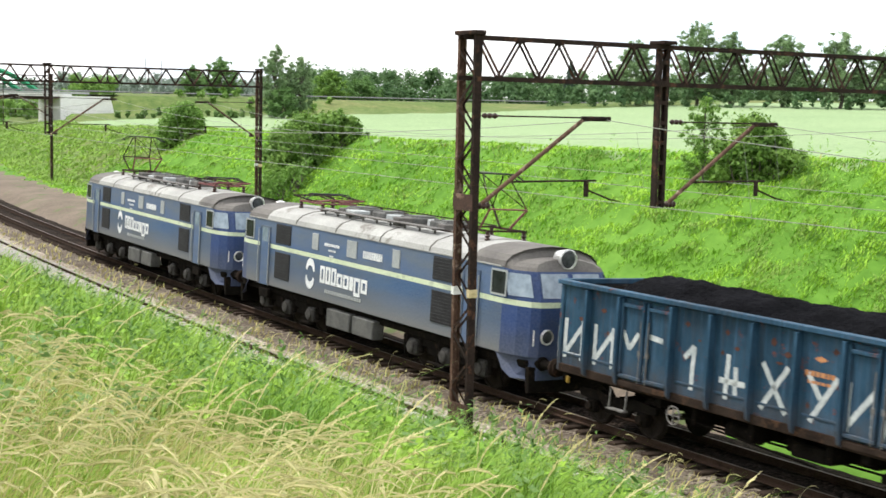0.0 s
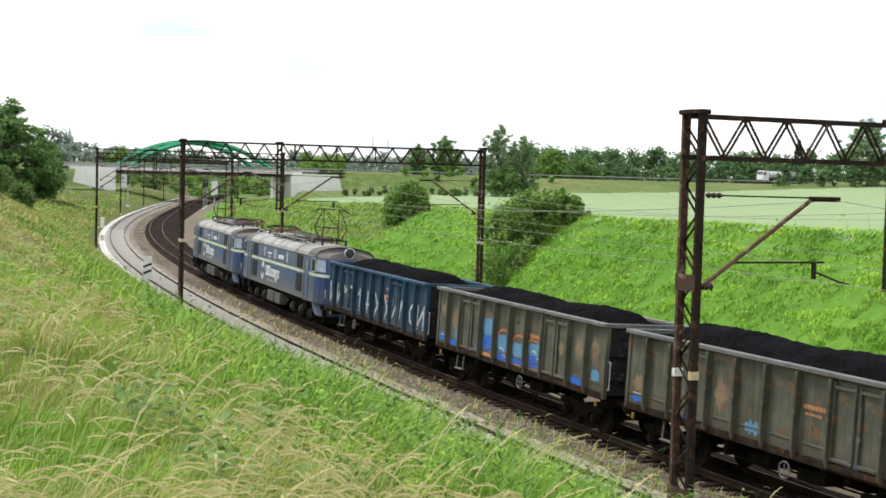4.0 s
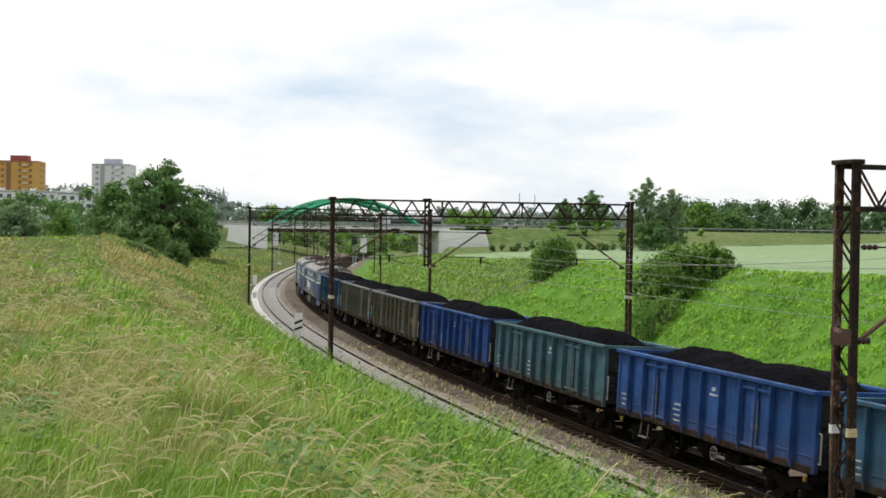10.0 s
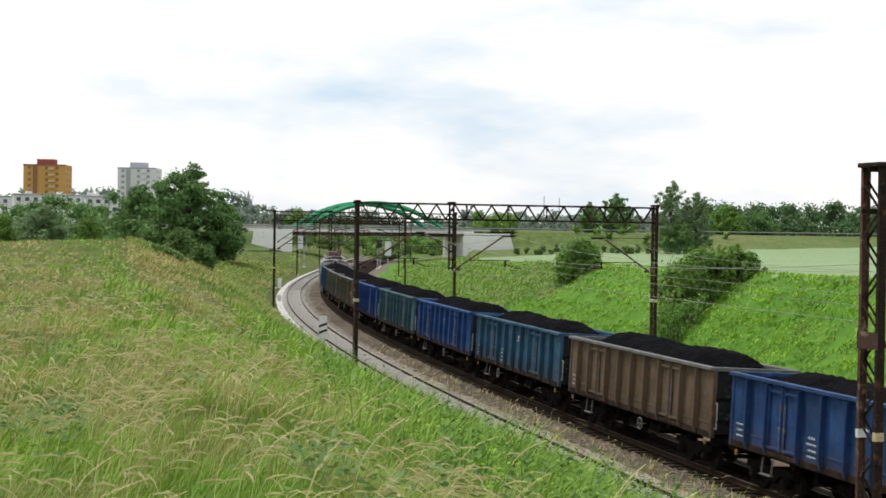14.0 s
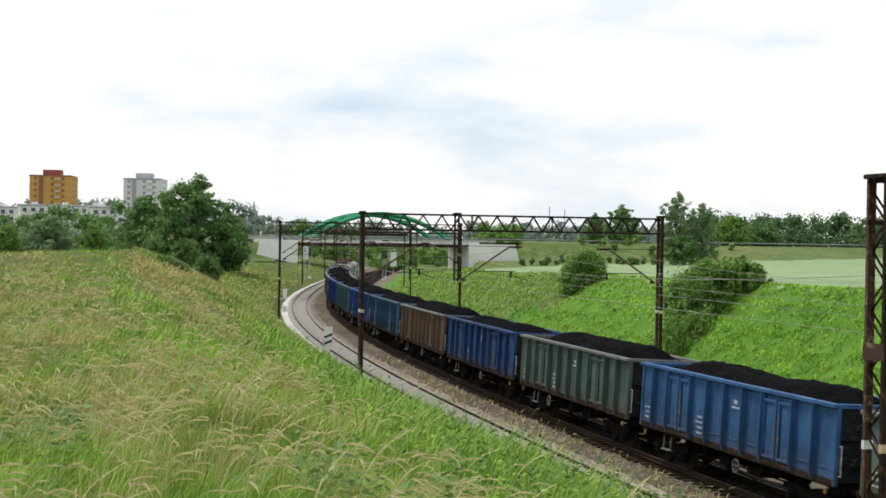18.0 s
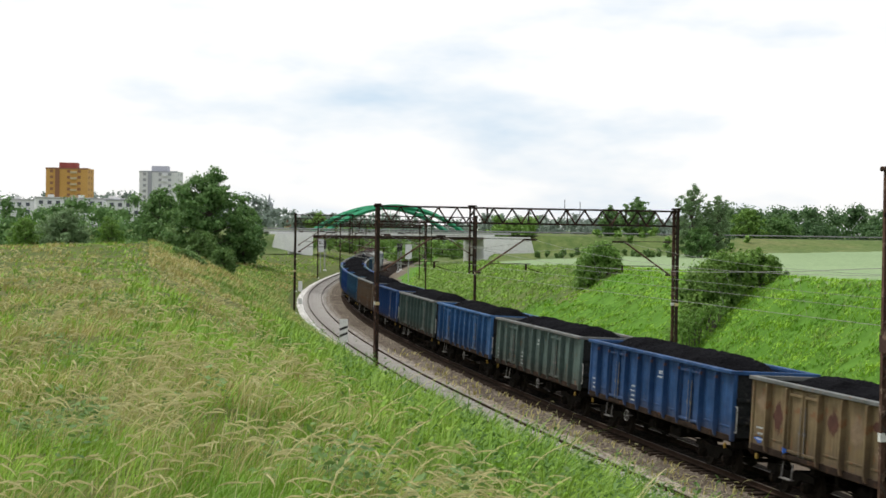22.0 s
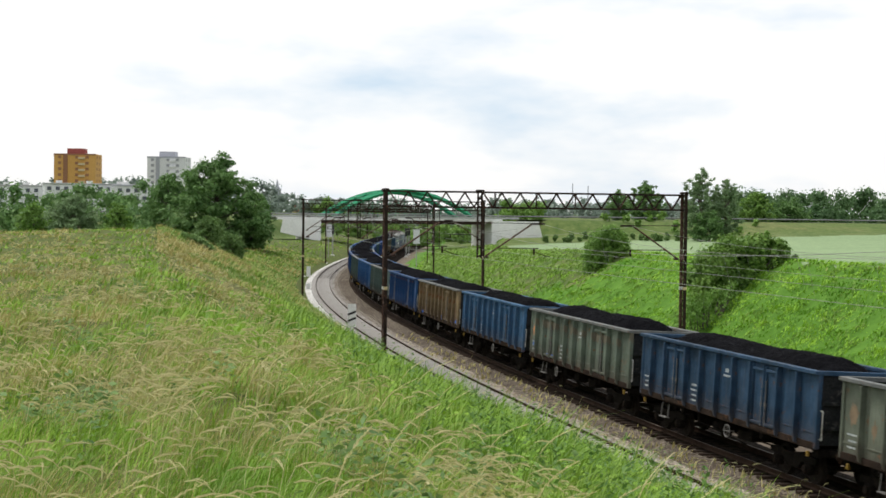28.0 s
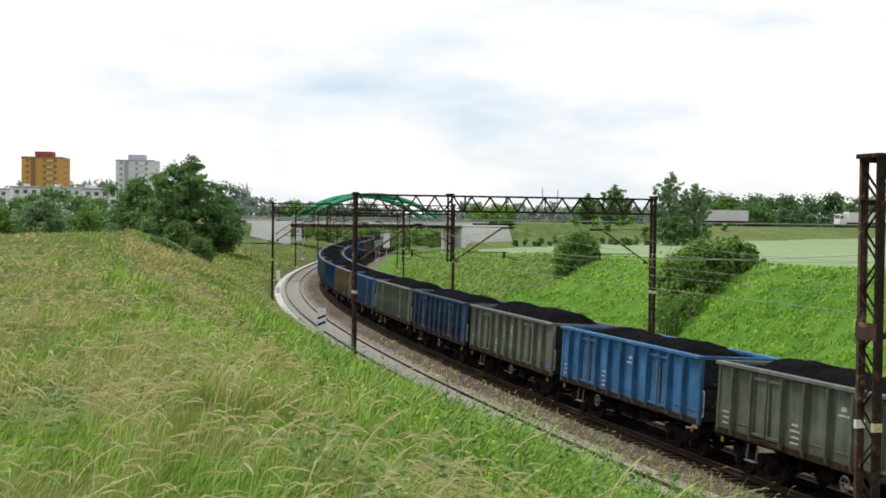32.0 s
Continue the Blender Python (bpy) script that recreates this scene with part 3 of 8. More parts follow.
def cantilever(parent, x0, zc, dirx=1.0):
    """Swivelling arm on a post at x0, reaching along +x*dirx over a track."""
    d = dirx
    arm = part("arm_tube", MB().tube((x0 + 0.1 * d, 0, zc), (x0 + 2.65 * d, 0, zc + 1.72), 0.045, 8), LEG_RUST, parent)
    part("strut_insulator", MB().lathe([(0, 0.03), (0.05, 0.075), (0.1, 0.045), (0.15, 0.075), (0.2, 0.045), (0.25, 0.075), (0.3, 0.03)], "X", 10, (x0 + 0.06 * d - (0.3 if d < 0 else 0), 0, zc)), INSUL, parent)
    part("top_insulator", MB().lathe([(0, 0.025), (0.06, 0.06), (0.12, 0.035), (0.18, 0.06), (0.24, 0.035), (0.30, 0.06), (0.38, 0.025)], "X", 10, (x0 + 0.12 * d - (0.38 if d < 0 else 0), 0, zc + 1.75)), INSUL, parent)
    part("stay_rod", MB().tube((x0 + 0.4 * d, 0, zc + 1.75), (x0 + 2.6 * d, 0, zc + 1.74), 0.016, 6), STEEL_DARK, parent)
    part("arm_clamp", MB().cbox((x0 + 2.95 * d, 0, zc + 1.72), (0.75, 0.1, 0.1), 0.02), STEEL_DARK, parent)
    part("steady_tube", MB().tube((x0 + 0.85 * d, 0, zc + 0.46), (x0 + 3.0 * d, 0, zc + 0.46), 0.022, 6), STEEL_DARK, parent)
    part("drop_bracket", MB().cbox((x0 + 2.75 * d, 0, zc + 0.3), (0.1, 0.06, 0.34), 0.01), STEEL_DARK, parent)
    part("steady_arm", MB().tube((x0 + 2.75 * d, 0, zc + 0.28), (x0 + 3.4 * d, 0, zc + 0.06), 0.02, 6).tube((x0 + 3.4 * d, 0, zc + 0.06), (x0 + 3.65 * d, 0, zc + 0.02), 0.016, 6), STEEL_DARK, parent)
    return arm


def build_gantry(s):
    g = thing("catenary_gantry", "rusty lattice steel gantry spanning the railway tracks", "gantry", track_pose(s), "catenary gantries")
    # local x points to the inner side: offset = -x
    pl = on_track(s, 4.8)
    pr = on_track(s, -11.2)
    zl, zr = gz(pl.x, pl.y) - 0.25, gz(pr.x, pr.y) - 0.25
    lattice_post(g, -4.8, zl, 8.9)
    lattice_post(g, 11.2, zr, 8.95)
    for nm, z in (("top_chord", 8.86), ("bottom_chord", 8.08)):
        for y in (-0.08, 0.08):
            c = MB().box((3.2, y, z), (16.4, 0.012, 0.09))
            c.box((3.2, y + (0.04 if y < 0 else -0.04), z + (0.04 if z > 8.5 else -0.04)), (16.4, 0.08, 0.012))
            part(nm, c, STEEL_DARK, g)
    n = 32
    for y in (-0.075, 0.075):
        for i in range(n):
            x0, x1 = -4.6 + i * 15.6 / n, -4.6 + (i + 1) * 15.6 / n
            a, b = (8.84, 8.1) if i % 2 == 0 else (8.1, 8.84)
            part("lacing_bar", MB().beam((x0, y, a), (x1, y, b), 0.012, 0.05), STEEL_DARK if i % 5 else RUST_POST, g)
    for x in (0.9, 3.1, 5.2, 8.4):
        part("cross_frame", MB().beam((x, -0.15, 8.1), (x, 0.15, 8.84), 0.05, 0.012).beam((x, 0.15, 8.1), (x, -0.15, 8.84), 0.05, 0.012), STEEL_DARK, g)
    drop = MB()
    for k in (-1, 1):
        drop.box((0.1 + k * 0.13, 0, 7.2), (0.016, 0.15, 3.45)).box((0.1 + k * 0.10, 0.07, 7.2), (0.06, 0.012, 3.45)).box((0.1 + k * 0.10, -0.07, 7.2), (0.06, 0.012, 3.45))
    for i in range(8):
        drop.box((0.1, -0.078, 5.6 + i * 0.42), (0.26, 0.012, 0.08))
    part("drop_post", drop, STEEL_DARK, g)
    part("drop_post_cap", MB().cbox((0.1, 0, 8.95), (0.36, 0.5, 0.08), 0.02), STEEL_DARK, g)
    cantilever(g, -4.6, 5.62, 1.0)
    cantilever(g, 0.25, 5.55, 1.0)
    cantilever(g, 11.0, 5.5, -1.0)
    return g


# ---- trees ----
def leaf_cloud(name, centers, radii, n, size, mat, seed, flat=0.8):
    """Many small leaf sprays filling uneven clumps, turned up and outwards."""
    r = np.random.RandomState(seed)
    centers, radii = np.array(centers, float), np.array(radii, float)
    w = radii ** 2
    k = r.choice(len(radii), n, p=w / w.sum())
    d = r.normal(size=(n, 3))
    d /= np.linalg.norm(d, axis=1)[:, None]
    d[:, 2] *= flat
    p = centers[k] + d * (radii[k] * np.clip(np.abs(r.normal(0.66, 0.40, n)), 0, 1.7))[:, None]
    out = d + r.normal(size=(n, 3)) * 0.7 + np.array([0, 0, 0.45])
    a = np.cross(out, r.normal(size=(n, 3)))
    a /= np.linalg.norm(a, axis=1)[:, None]
    b = np.cross(out, a)
    b /= np.linalg.norm(b, axis=1)[:, None]
    sz = size * r.uniform(0.55, 1.5, n)
    a, b = a * sz[:, None], b * sz[:, None] * 0.6
    soft = d * 0.8 + np.array([0, 0, 0.45]) + r.normal(size=(n, 3)) * 0.30
    b = b * np.where((np.cross(a, b) * soft).sum(1) < 0, -1.0, 1.0)[:, None]
    ng = np.cross(a, b) / (sz ** 2)[:, None]
    c = ng * (sz * 0.35)[:, None]
    nn = ng * 1.0 + soft * 0.7
    nn /= np.linalg.norm(nn, axis=1)[:, None] + 1e-9
    v = np.stack([p - a, p - b + c, p + a, p + b + c], 1).reshape(-1, 3)
    return raw_mesh(name, v, np.arange(n * 4).reshape(-1, 4), mat, True, normals=np.repeat(nn, 4, 0))


CROWNS = {  # half width of the crown against height, 0 foot to 1 top
    "round": ([0.0, 0.08, 0.25, 0.45, 0.65, 0.82, 0.94, 1.0], [0.45, 0.75, 0.98, 1.0, 0.86, 0.62, 0.32, 0.06]),
    "tall": ([0.0, 0.10, 0.30, 0.55, 0.75, 0.90, 1.0], [0.35, 0.70, 0.95, 1.0, 0.80, 0.45, 0.08]),
    "shrub": ([0.0, 0.15, 0.45, 0.75, 0.92, 1.0], [0.85, 1.0, 0.95, 0.70, 0.38, 0.08])}


def build_tree(name, x, y, height, width, mat, seed, label, leaves=3500, size=0.35, trunk=0.25, low=0.22, group="", z=None, boughs=60, form="round"):
    """Tapered trunk, forked limbs and an uneven crown of leafy sprays."""
    r = random.Random(seed)
    z0 = (gz(x, y) if z is None else z) - 0.15
    t = thing(name, label, "bush" if "bush" in name else "tree", pose(x, y, z0), group)
    rad = trunk * height / 10
    pts = [Vector((0, 0, 0))]
    for i in range(1, 6):
        pts.append(Vector((r.uniform(-0.3, 0.3) * width / 8, r.uniform(-0.3, 0.3) * width / 8, height * 0.85 * i / 5)))
    tr = MB()
    for i in range(5):
        tr.tube(pts[i], pts[i + 1], rad * (1 - i * 0.17), 8, rad * (1 - (i + 1) * 0.17))
    part("trunk", tr, BARK, t)
    us, hs = CROWNS[form]
    cs, rs = [], []
    limbs = MB()
    lobe = [r.uniform(0.72, 1.12) for _ in range(7)]
    for i in range(boughs):
        u = (i + 0.5) / boughs
        a = i * 2.4 + r.uniform(-0.6, 0.6)
        reach = width * 0.5 * float(np.interp(u, us, hs)) * lobe[int(a / 6.283 * 7 + u * 5) % 7]
        tip_u = low + (1 - low) * u
        foot = pts[min(5, max(1, int(tip_u * 4.2)))]
        tip = Vector((reach * math.cos(a), reach * math.sin(a), height * min(0.985, tip_u + 0.03 * r.uniform(-1, 1))))
        limbs.tube(foot, tip * 0.9 + foot * 0.1, rad * 0.3, 5, rad * 0.06)
        # sprays along the outer half of each limb, sagging at the end
        for q in range(6):
            f = 0.40 + 0.60 * (q + r.random()) / 6
            c = foot.lerp(tip, f) + Vector((r.gauss(0, 1), r.gauss(0, 1), r.gauss(0, 0.7))) * width * 0.035
            cs.append(c)
            rs.append(width * r.uniform(0.035, 0.075) * (1.15 - 0.35 * f) + height * 0.008)
    part("branchwork", limbs, BARK, t)["kind"] = "stuff"
    part("crown", leaf_cloud("crown", cs, rs, leaves, size, mat, seed, 0.65), None, t)
    return t


def polar(az, d):
    return d * math.sin(radians(az)), d * math.cos(radians(az))


def build_trees():
    # name, bearing, distance, top height over the datum, width, leaves
    T = [("broadleaf_tree", -10.75, 205, 15.6, 14.0, LEAF_DARK, "large dark green broadleaf tree on the bank", 38000, 0.19, "round"),
         ("broadleaf_tree", -9.2, 209, 11.2, 7.0, LEAF_DARK, "dark green broadleaf tree beside a larger one", 12000, 0.18, "round"),
         ("broadleaf_tree", -12.5, 213, 13.6, 8.5, LEAF_DARK, "dark green broadleaf tree with a rounded crown", 15000, 0.18, "round"),
         ("bush", -16.2, 150, 9.6, 6.6, LEAF_GREY, "large rounded grey-green bush on the bank", 16000, 0.11, "shrub"),
         ("bush", -17.7, 158, 8.7, 4.6, LEAF_MID, "fresh green bush beside a larger grey one", 8000, 0.11, "shrub"),
         ("bush", -14.5, 165, 8.9, 4.2, LEAF_MID, "small bright green bush behind the mound", 7000, 0.11, "shrub"),
         ("bush", -11.0, 128, 7.5, 3.4, LEAF_SCRUB, "low rounded grey-green bush behind the mound", 7000, 0.09, "shrub"),
         ("bush", -10.1, 124, 6.0, 2.6, LEAF_SCRUB, "spreading low bush on the bank's shoulder", 8000, 0.09, "shrub"),
         ("poplar_tree", 8.75, 300, 18.2, 8.6, LEAF_GREY, "tall grey-green poplar tree before the highway", 16000, 0.17, "tall"),
         ("poplar_tree", 9.75, 302, 16.4, 7.6, LEAF_GREY, "grey-green poplar tree close beside a taller one", 12000, 0.17, "tall"),
         ("broadleaf_tree", 9.1, 296, 9.6, 8.0, LEAF_DARK, "low dark tree at the foot of the poplars", 8000, 0.17, "shrub"),
         ("broadleaf_tree", 6.6, 385, 17.2, 11.5, LEAF_DARK, "dark round tree beyond the highway", 11000, 0.24, "round"),
         ("broadleaf_tree", 5.5, 390, 15.4, 6.5, LEAF_DARK, "dark slim tree beyond the highway", 7000, 0.24, "tall"),
         ("broadleaf_tree", 10.9, 380, 15.0, 11.0, LEAF_MID, "green tree beyond the highway", 9000, 0.24, "round"),
         ("broadleaf_tree", 12.2, 390, 13.0, 12.0, LEAF_DARK, "dark broad tree beyond the highway", 9000, 0.24, "round")]
    for az, zt, w in ((23.2, 25.0, 14.0), (25.6, 30.0, 17.0), (26.9, 27.5, 12.0), (28.9, 27.5, 15.5), (31.1, 27.5, 16.0), (33.0, 25.0, 14.0)):
        T.append(("poplar_tree", az, 385, zt, w, LEAF_GREY, "tall airy grey-green tree beyond the wheat field", 11000, 0.32, "tall"))
    for i, (nm, az, d, zt, w, m, lab, n, sz, form) in enumerate(T):
        x, y = polar(az, d)
        h = zt - gz(x, y)
        build_tree(nm, x, y, h, w, m, 100 + i, lab, n, sz, low=0.03 if form == "shrub" else 0.05, boughs=70 if d < 250 else 46, form=form)


def build_bush(label, spine, n, size, mat, seed, deep=1.6):
    """A leafy mound along (bearing, distance, top height) stations."""
    r = random.Random(seed)
    az, dd, zt = (np.array(c, float) for c in zip(*spine))
    x0, y0 = polar(float(az.mean()), float(dd.mean()))
    z0 = gz(x0, y0)
    t = thing("bush", label, "bush", pose(x0, y0, z0 - 0.3), "bushes in the cutting")
    cs, rs = [], []
    stems = MB()
    for i in range(190):
        u = r.uniform(az[0], az[-1])
        v = r.uniform(-1, 1)
        x, y = polar(u, float(np.interp(u, az, dd)) + v * deep)
        g = gz(x, y)
        tall = max(0.5, (float(np.interp(u, az, zt)) - g) * math.sqrt(1 - 0.75 * v * v))
        rr = tall * r.uniform(0.07, 0.19) + 0.10
        z = g + (tall - rr) * (1 - r.random() ** 2.0 * 0.95)
        c = Vector((x - x0, y - y0, z - z0 + 0.3))
        cs.append(c)
        rs.append(rr)
        if i % 5 == 0:
            stems.tube((c.x * 0.7, c.y * 0.7, g - z0 + 0.1), c, 0.04, 5, 0.015)
    part("stemwood", stems, BARK, t)["kind"] = "stuff"
    part("crown", leaf_cloud("crown", cs, rs, n, size, mat, seed), None, t)


def build_bushes():
    build_bush("large dense green bush sprawling on the cutting slope", [(8.5, 89.0, 4.6), (9.0, 89.5, 6.0), (9.9, 91, 6.8), (11.2, 93, 6.9), (12.0, 94, 6.4), (12.5, 95, 5.3)], 40000, 0.10, LEAF_BUSH, 301, 1.7)
    build_bush("sparse scrub trailing down the slope below a bush", [(7.9, 83.5, 2.2), (8.4, 84.5, 3.4), (9.2, 86, 3.7), (10.2, 88, 3.9)], 2300, 0.09, LEAF_MID, 306, 1.3)
    build_bush("small round bush at the field edge", [(4.25, 122, 5.4), (4.6, 122.5, 6.7), (5.1, 123, 7.25), (5.5, 123.5, 7.0), (5.95, 124, 5.6)], 13000, 0.10, LEAF_MID, 302, 1.2)
    build_bush("leafy dark bush high on the slope", [(26.5, 60, 6.0), (27.1, 59.5, 7.3), (27.8, 59, 7.7), (28.6, 59, 7.2), (29.2, 58.8, 6.5), (29.8, 58.5, 5.8)], 13000, 0.08, LEAF_BUSH, 303, 0.9)
    build_bush("little pale bush on the grassy mound", [(-12.0, 84.5, 5.5), (-11.6, 85, 5.95), (-11.2, 85, 5.9), (-10.8, 85, 5.5)], 1500, 0.09, LEAF_SCRUB, 305, 0.5)
    x, y = polar(26.0, 61.0)
    build_tree("young_tree", x, y, 4.1, 2.6, LEAF_MID, 304, "slender young tree with pale green leaves on the slope", 5200, 0.055, 0.12, 0.06, boughs=34, form="tall")


# ---- far buildings, road and bridge ----
def build_bridge():
    ang = math.degrees(math.atan(ROAD_B))
    b = thing("road_bridge", "concrete road bridge with green steel arches over the railway", "bridge", pose(-21.8, ROAD_A - ROAD_B * 21.8, 0, 0, 0, ang))
    part("deck", MB().cbox((0, 0, 6.58), (52, 13, 0.55), 0.05), CONCRETE, b)
    part("edge_girder", MB().cbox((0, -6.3, 5.95), (42, 0.5, 0.72), 0.04), STEEL_DARK, b)
    for y in (-5.2, 5.2):
        arch = MB().pipe([(3.0 + 16.5 * (-1 + i / 14), y, 6.9 + 5.9 * (1 - (-1 + i / 14) ** 2)) for i in range(29)], 0.52, 4)
        part("arch", arch, BRIDGE_GREEN, b, "green painted steel arch")
        for i in range(-7, 8):
            u = i / 8
            part("hanger", MB().tube((3 + 16.5 * u, y, 6.8), (3 + 16.5 * u, y, 6.9 + 5.9 * (1 - u * u)), 0.06, 6), BRIDGE_GREEN, b)
        part("parapet", MB().box((0, y * 1.24, 7.1), (60, 0.1, 0.4)), GALV, b)
    for i in range(-3, 4):
        u = i / 6
        part("arch_brace", MB().box((3 + 16.5 * u, 0, 6.9 + 5.9 * (1 - u * u)), (0.7, 10.4, 0.5)), BRIDGE_GREEN, b)
    part("abutment", MB().cbox((24.6, 0, 2.9), (2.2, 12.6, 6.2), 0.05), CONCRETE, b, "pale concrete abutment wall")
    part("abutment", MB().cbox((-17.6, 0, 2.9), (2.2, 12.6, 6.2), 0.05), CONCRETE, b, "pale concrete abutment wall")
    for x0, x1, z1 in ((23.4, 33.6, 1.2), (-16.4, -24.5, 1.6)):
        d = 1 if x1 > 0 else -1
        y0, y1 = -6.6, -10.4 if d > 0 else -7.6
        vs = [(x0, y0, -0.8 if d > 0 else 1.6), (x1 + d, y1, z1 if d > 0 else 3.6), (x1 - 0.4, y1, 6.45), (x0, y0, 6.45)]
        part("wing_wall", MB().add(vs + [(x, y + 0.6, z) for x, y, z in vs], [(0, 1, 2, 3), (4, 5, 6, 7), (0, 1, 5, 4), (1, 2, 6, 5), (2, 3, 7, 6), (3, 0, 4, 7)]), CONC_WHITE, b, "bright white concrete wing wall")
    for x in range(-29, 30, 2):
        part("railing_post", MB().box((x, -6.42, 7.25), (0.08, 0.08, 0.8)), GALV, b)


L_GUARD = mottled("weathered_guard_rail", (0.16, 0.16, 0.17), (0.26, 0.26, 0.27), 0.6, 0.7, 0.2)


def build_road():
    x = np.arange(-500, 700, 10.0)
    y = ROAD_A + ROAD_B * x
    n = Vector((-ROAD_B, 1)).normalized()
    z = np.interp(x, [-400, 150, 400, 900], [6.93, 6.93, 9.03, 13.03])
    v = np.concatenate([np.stack([x + n.x * k, y + n.y * k, z], 1) for k in (-5.5, 5.5)])
    i = np.arange(len(x) - 1)
    me = raw_mesh("highway", v, np.stack([i, i + 1, i + 1 + len(x), i + len(x)], 1), ASPHALT)
    tagged(new("highway", me), "grey asphalt highway on an embankment", "road", kind="structure")
    g = thing("guard_rail", "long galvanised guard rail beside the highway", "guard rail")
    k = (x > -100) & (x < 300)
    rail = MB().pipe([(xa - n.x * 6, ROAD_A + ROAD_B * xa - n.y * 6, za + 0.65) for xa, za in zip(x[k], z[k])], 0.15, 4)
    part("rail_beam", rail, L_GUARD, g)


TOWER_OCHRE = mottled("ochre_render", (0.52, 0.29, 0.08), (0.62, 0.36, 0.12), 0.05, 0.8)
TOWER_BROWN = mottled("brown_render", (0.25, 0.12, 0.07), (0.32, 0.16, 0.09), 0.05, 0.8)
TOWER_PALE = mottled("pale_render", (0.62, 0.63, 0.66), (0.74, 0.75, 0.77), 0.05, 0.8)
TOWER_GREY = mottled("grey_render", (0.34, 0.35, 0.40), (0.42, 0.43, 0.48), 0.05, 0.8)
ROOF_RED = mottled("dark_red_roof", (0.20, 0.05, 0.05), (0.28, 0.08, 0.08), 0.1, 0.8)
BALCONY_TAN = mottled("tan_balcony_render", (0.46, 0.36, 0.22), (0.56, 0.46, 0.30), 0.2, 0.8)
TOWER_PANE = mottled("hazy_window", (0.24, 0.25, 0.28), (0.34, 0.35, 0.38), 0.3, 0.3)
GLASS_DARK = mottled("dark_window", (0.05, 0.06, 0.08), (0.10, 0.11, 0.13), 0.3, 0.15, 0, None, 3, 0, 0.6)


def build_tower(az, d, wid, ztop, main, dark, roof, label):
    x, y = polar(az, d)
    z0 = 4.0
    t = thing("apartment_tower", label, "apartment building", pose(x, y, z0, 0, 0, -az - 12), "apartment towers")
    h = ztop - z0
    part("wall", MB().cbox((0, 0, h / 2), (wid, wid * 0.8, h), 0.1), main, t)
    part("stair_core", MB().box((-wid * 0.22, -wid * 0.4 - 0.15, h / 2), (wid * 0.10, 0.5, h * 0.995)), dark, t)
    part("roof_house", MB().cbox((-wid * 0.02, 0, h + 1.3), (wid * 0.42, wid * 0.35, 2.8), 0.1), roof, t)
    part("parapet", MB().box((0, -wid * 0.4 - 0.05, h - 0.3), (wid + 0.2, 0.2, 0.7)), dark, t)
    n = int(h / 2.8)
    wm = MB().box((0, 0, 0), (1.5, 0.12, 1.3)).mesh("window", TOWER_PANE if main is TOWER_PALE else TOWER_BROWN)
    bm_ = MB().cbox((0, 0, 0), (3.0, 1.0, 1.0), 0.03).mesh("balcony", TOWER_PALE if main is TOWER_PALE else BALCONY_TAN)
    for i in range(n):
        z = h - 1.6 - i * 2.8
        for u in (-0.36, 0.05, 0.30):
            part("window", wm, None, t, at=pose(u * wid, -wid * 0.4 - 0.02, z))
        part("balcony", bm_, None, t, at=pose(0.17 * wid, -wid * 0.4 - 0.45, z - 0.5))
        for v in (-0.2, 0.1):
            part("window", wm, None, t, at=pose(wid / 2 + 0.02, v * wid, z, 0, 0, 90))


build_track("empty_railway_track", NEAR_OFF, -0.05, "rusty empty railway track on pale gravel", False)
build_track("train_railway_track", TRAIN_OFF, 0.0, "railway track with dark timber sleepers", True)
for s_g in GANTRY_S:
    build_gantry(s_g)
build_bridge()
build_road()
build_tower(-16.04, 700, 19.5, 34.6, TOWER_OCHRE, TOWER_BROWN, ROOF_RED, "ochre apartment tower with a brown stair strip and red roof house")
build_tower(-12.53, 720, 18.8, 34.9, TOWER_PALE, TOWER_GREY, TOWER_GREY, "pale grey apartment tower with a grey roof house")
build_trees()
build_bushes()


# ---- train ----
def front_s(t):
    """Where the joint of the locomotives and the first wagon is at t seconds."""
    return 11.97 + 8.7698 * t + 0.011643 * t * t - 0.00040808 * t ** 3


def ride_rows(back, base):
    """Rows of a vehicle whose middle runs `back` metres behind the joint."""
    rows = []
    t = 0.0
    while t <= 32.001:
        s = front_s(t) - back
        a, b = on_track(s + base, TRAIN_OFF), on_track(s - base, TRAIN_OFF)
        h = math.atan2(a.x - b.x, a.y - b.y)
        c = (a + b) / 2
        rows.append((t, pose(c.x, c.y, 0, 0, math.degrees(math.atan(CANT)), -math.degrees(h))))
        t += 0.5
    return rows


def wheel_rows(y, z, radius):
    """Rolling of a wheelset at (0, y, z) in its vehicle's space."""
    rows, k = [], 0
    while k * 2 <= 32 * FPS:
        t = k * 2 / FPS
        a = math.degrees((front_s(t) - front_s(0)) / radius)
        rows.append((t, pose(0, y, z, -a, 0, 0)))
        k += 1
    return rows


MOVERS, WHEELS = [], []
SHARED = {}


def shared(key, mat, build, smooth=False):
    """One mesh for alike parts of one paint."""
    k = (key, mat.name)
    if k not in SHARED:
        SHARED[k] = fixed(build().mesh(key, mat, smooth))
    return SHARED[k]


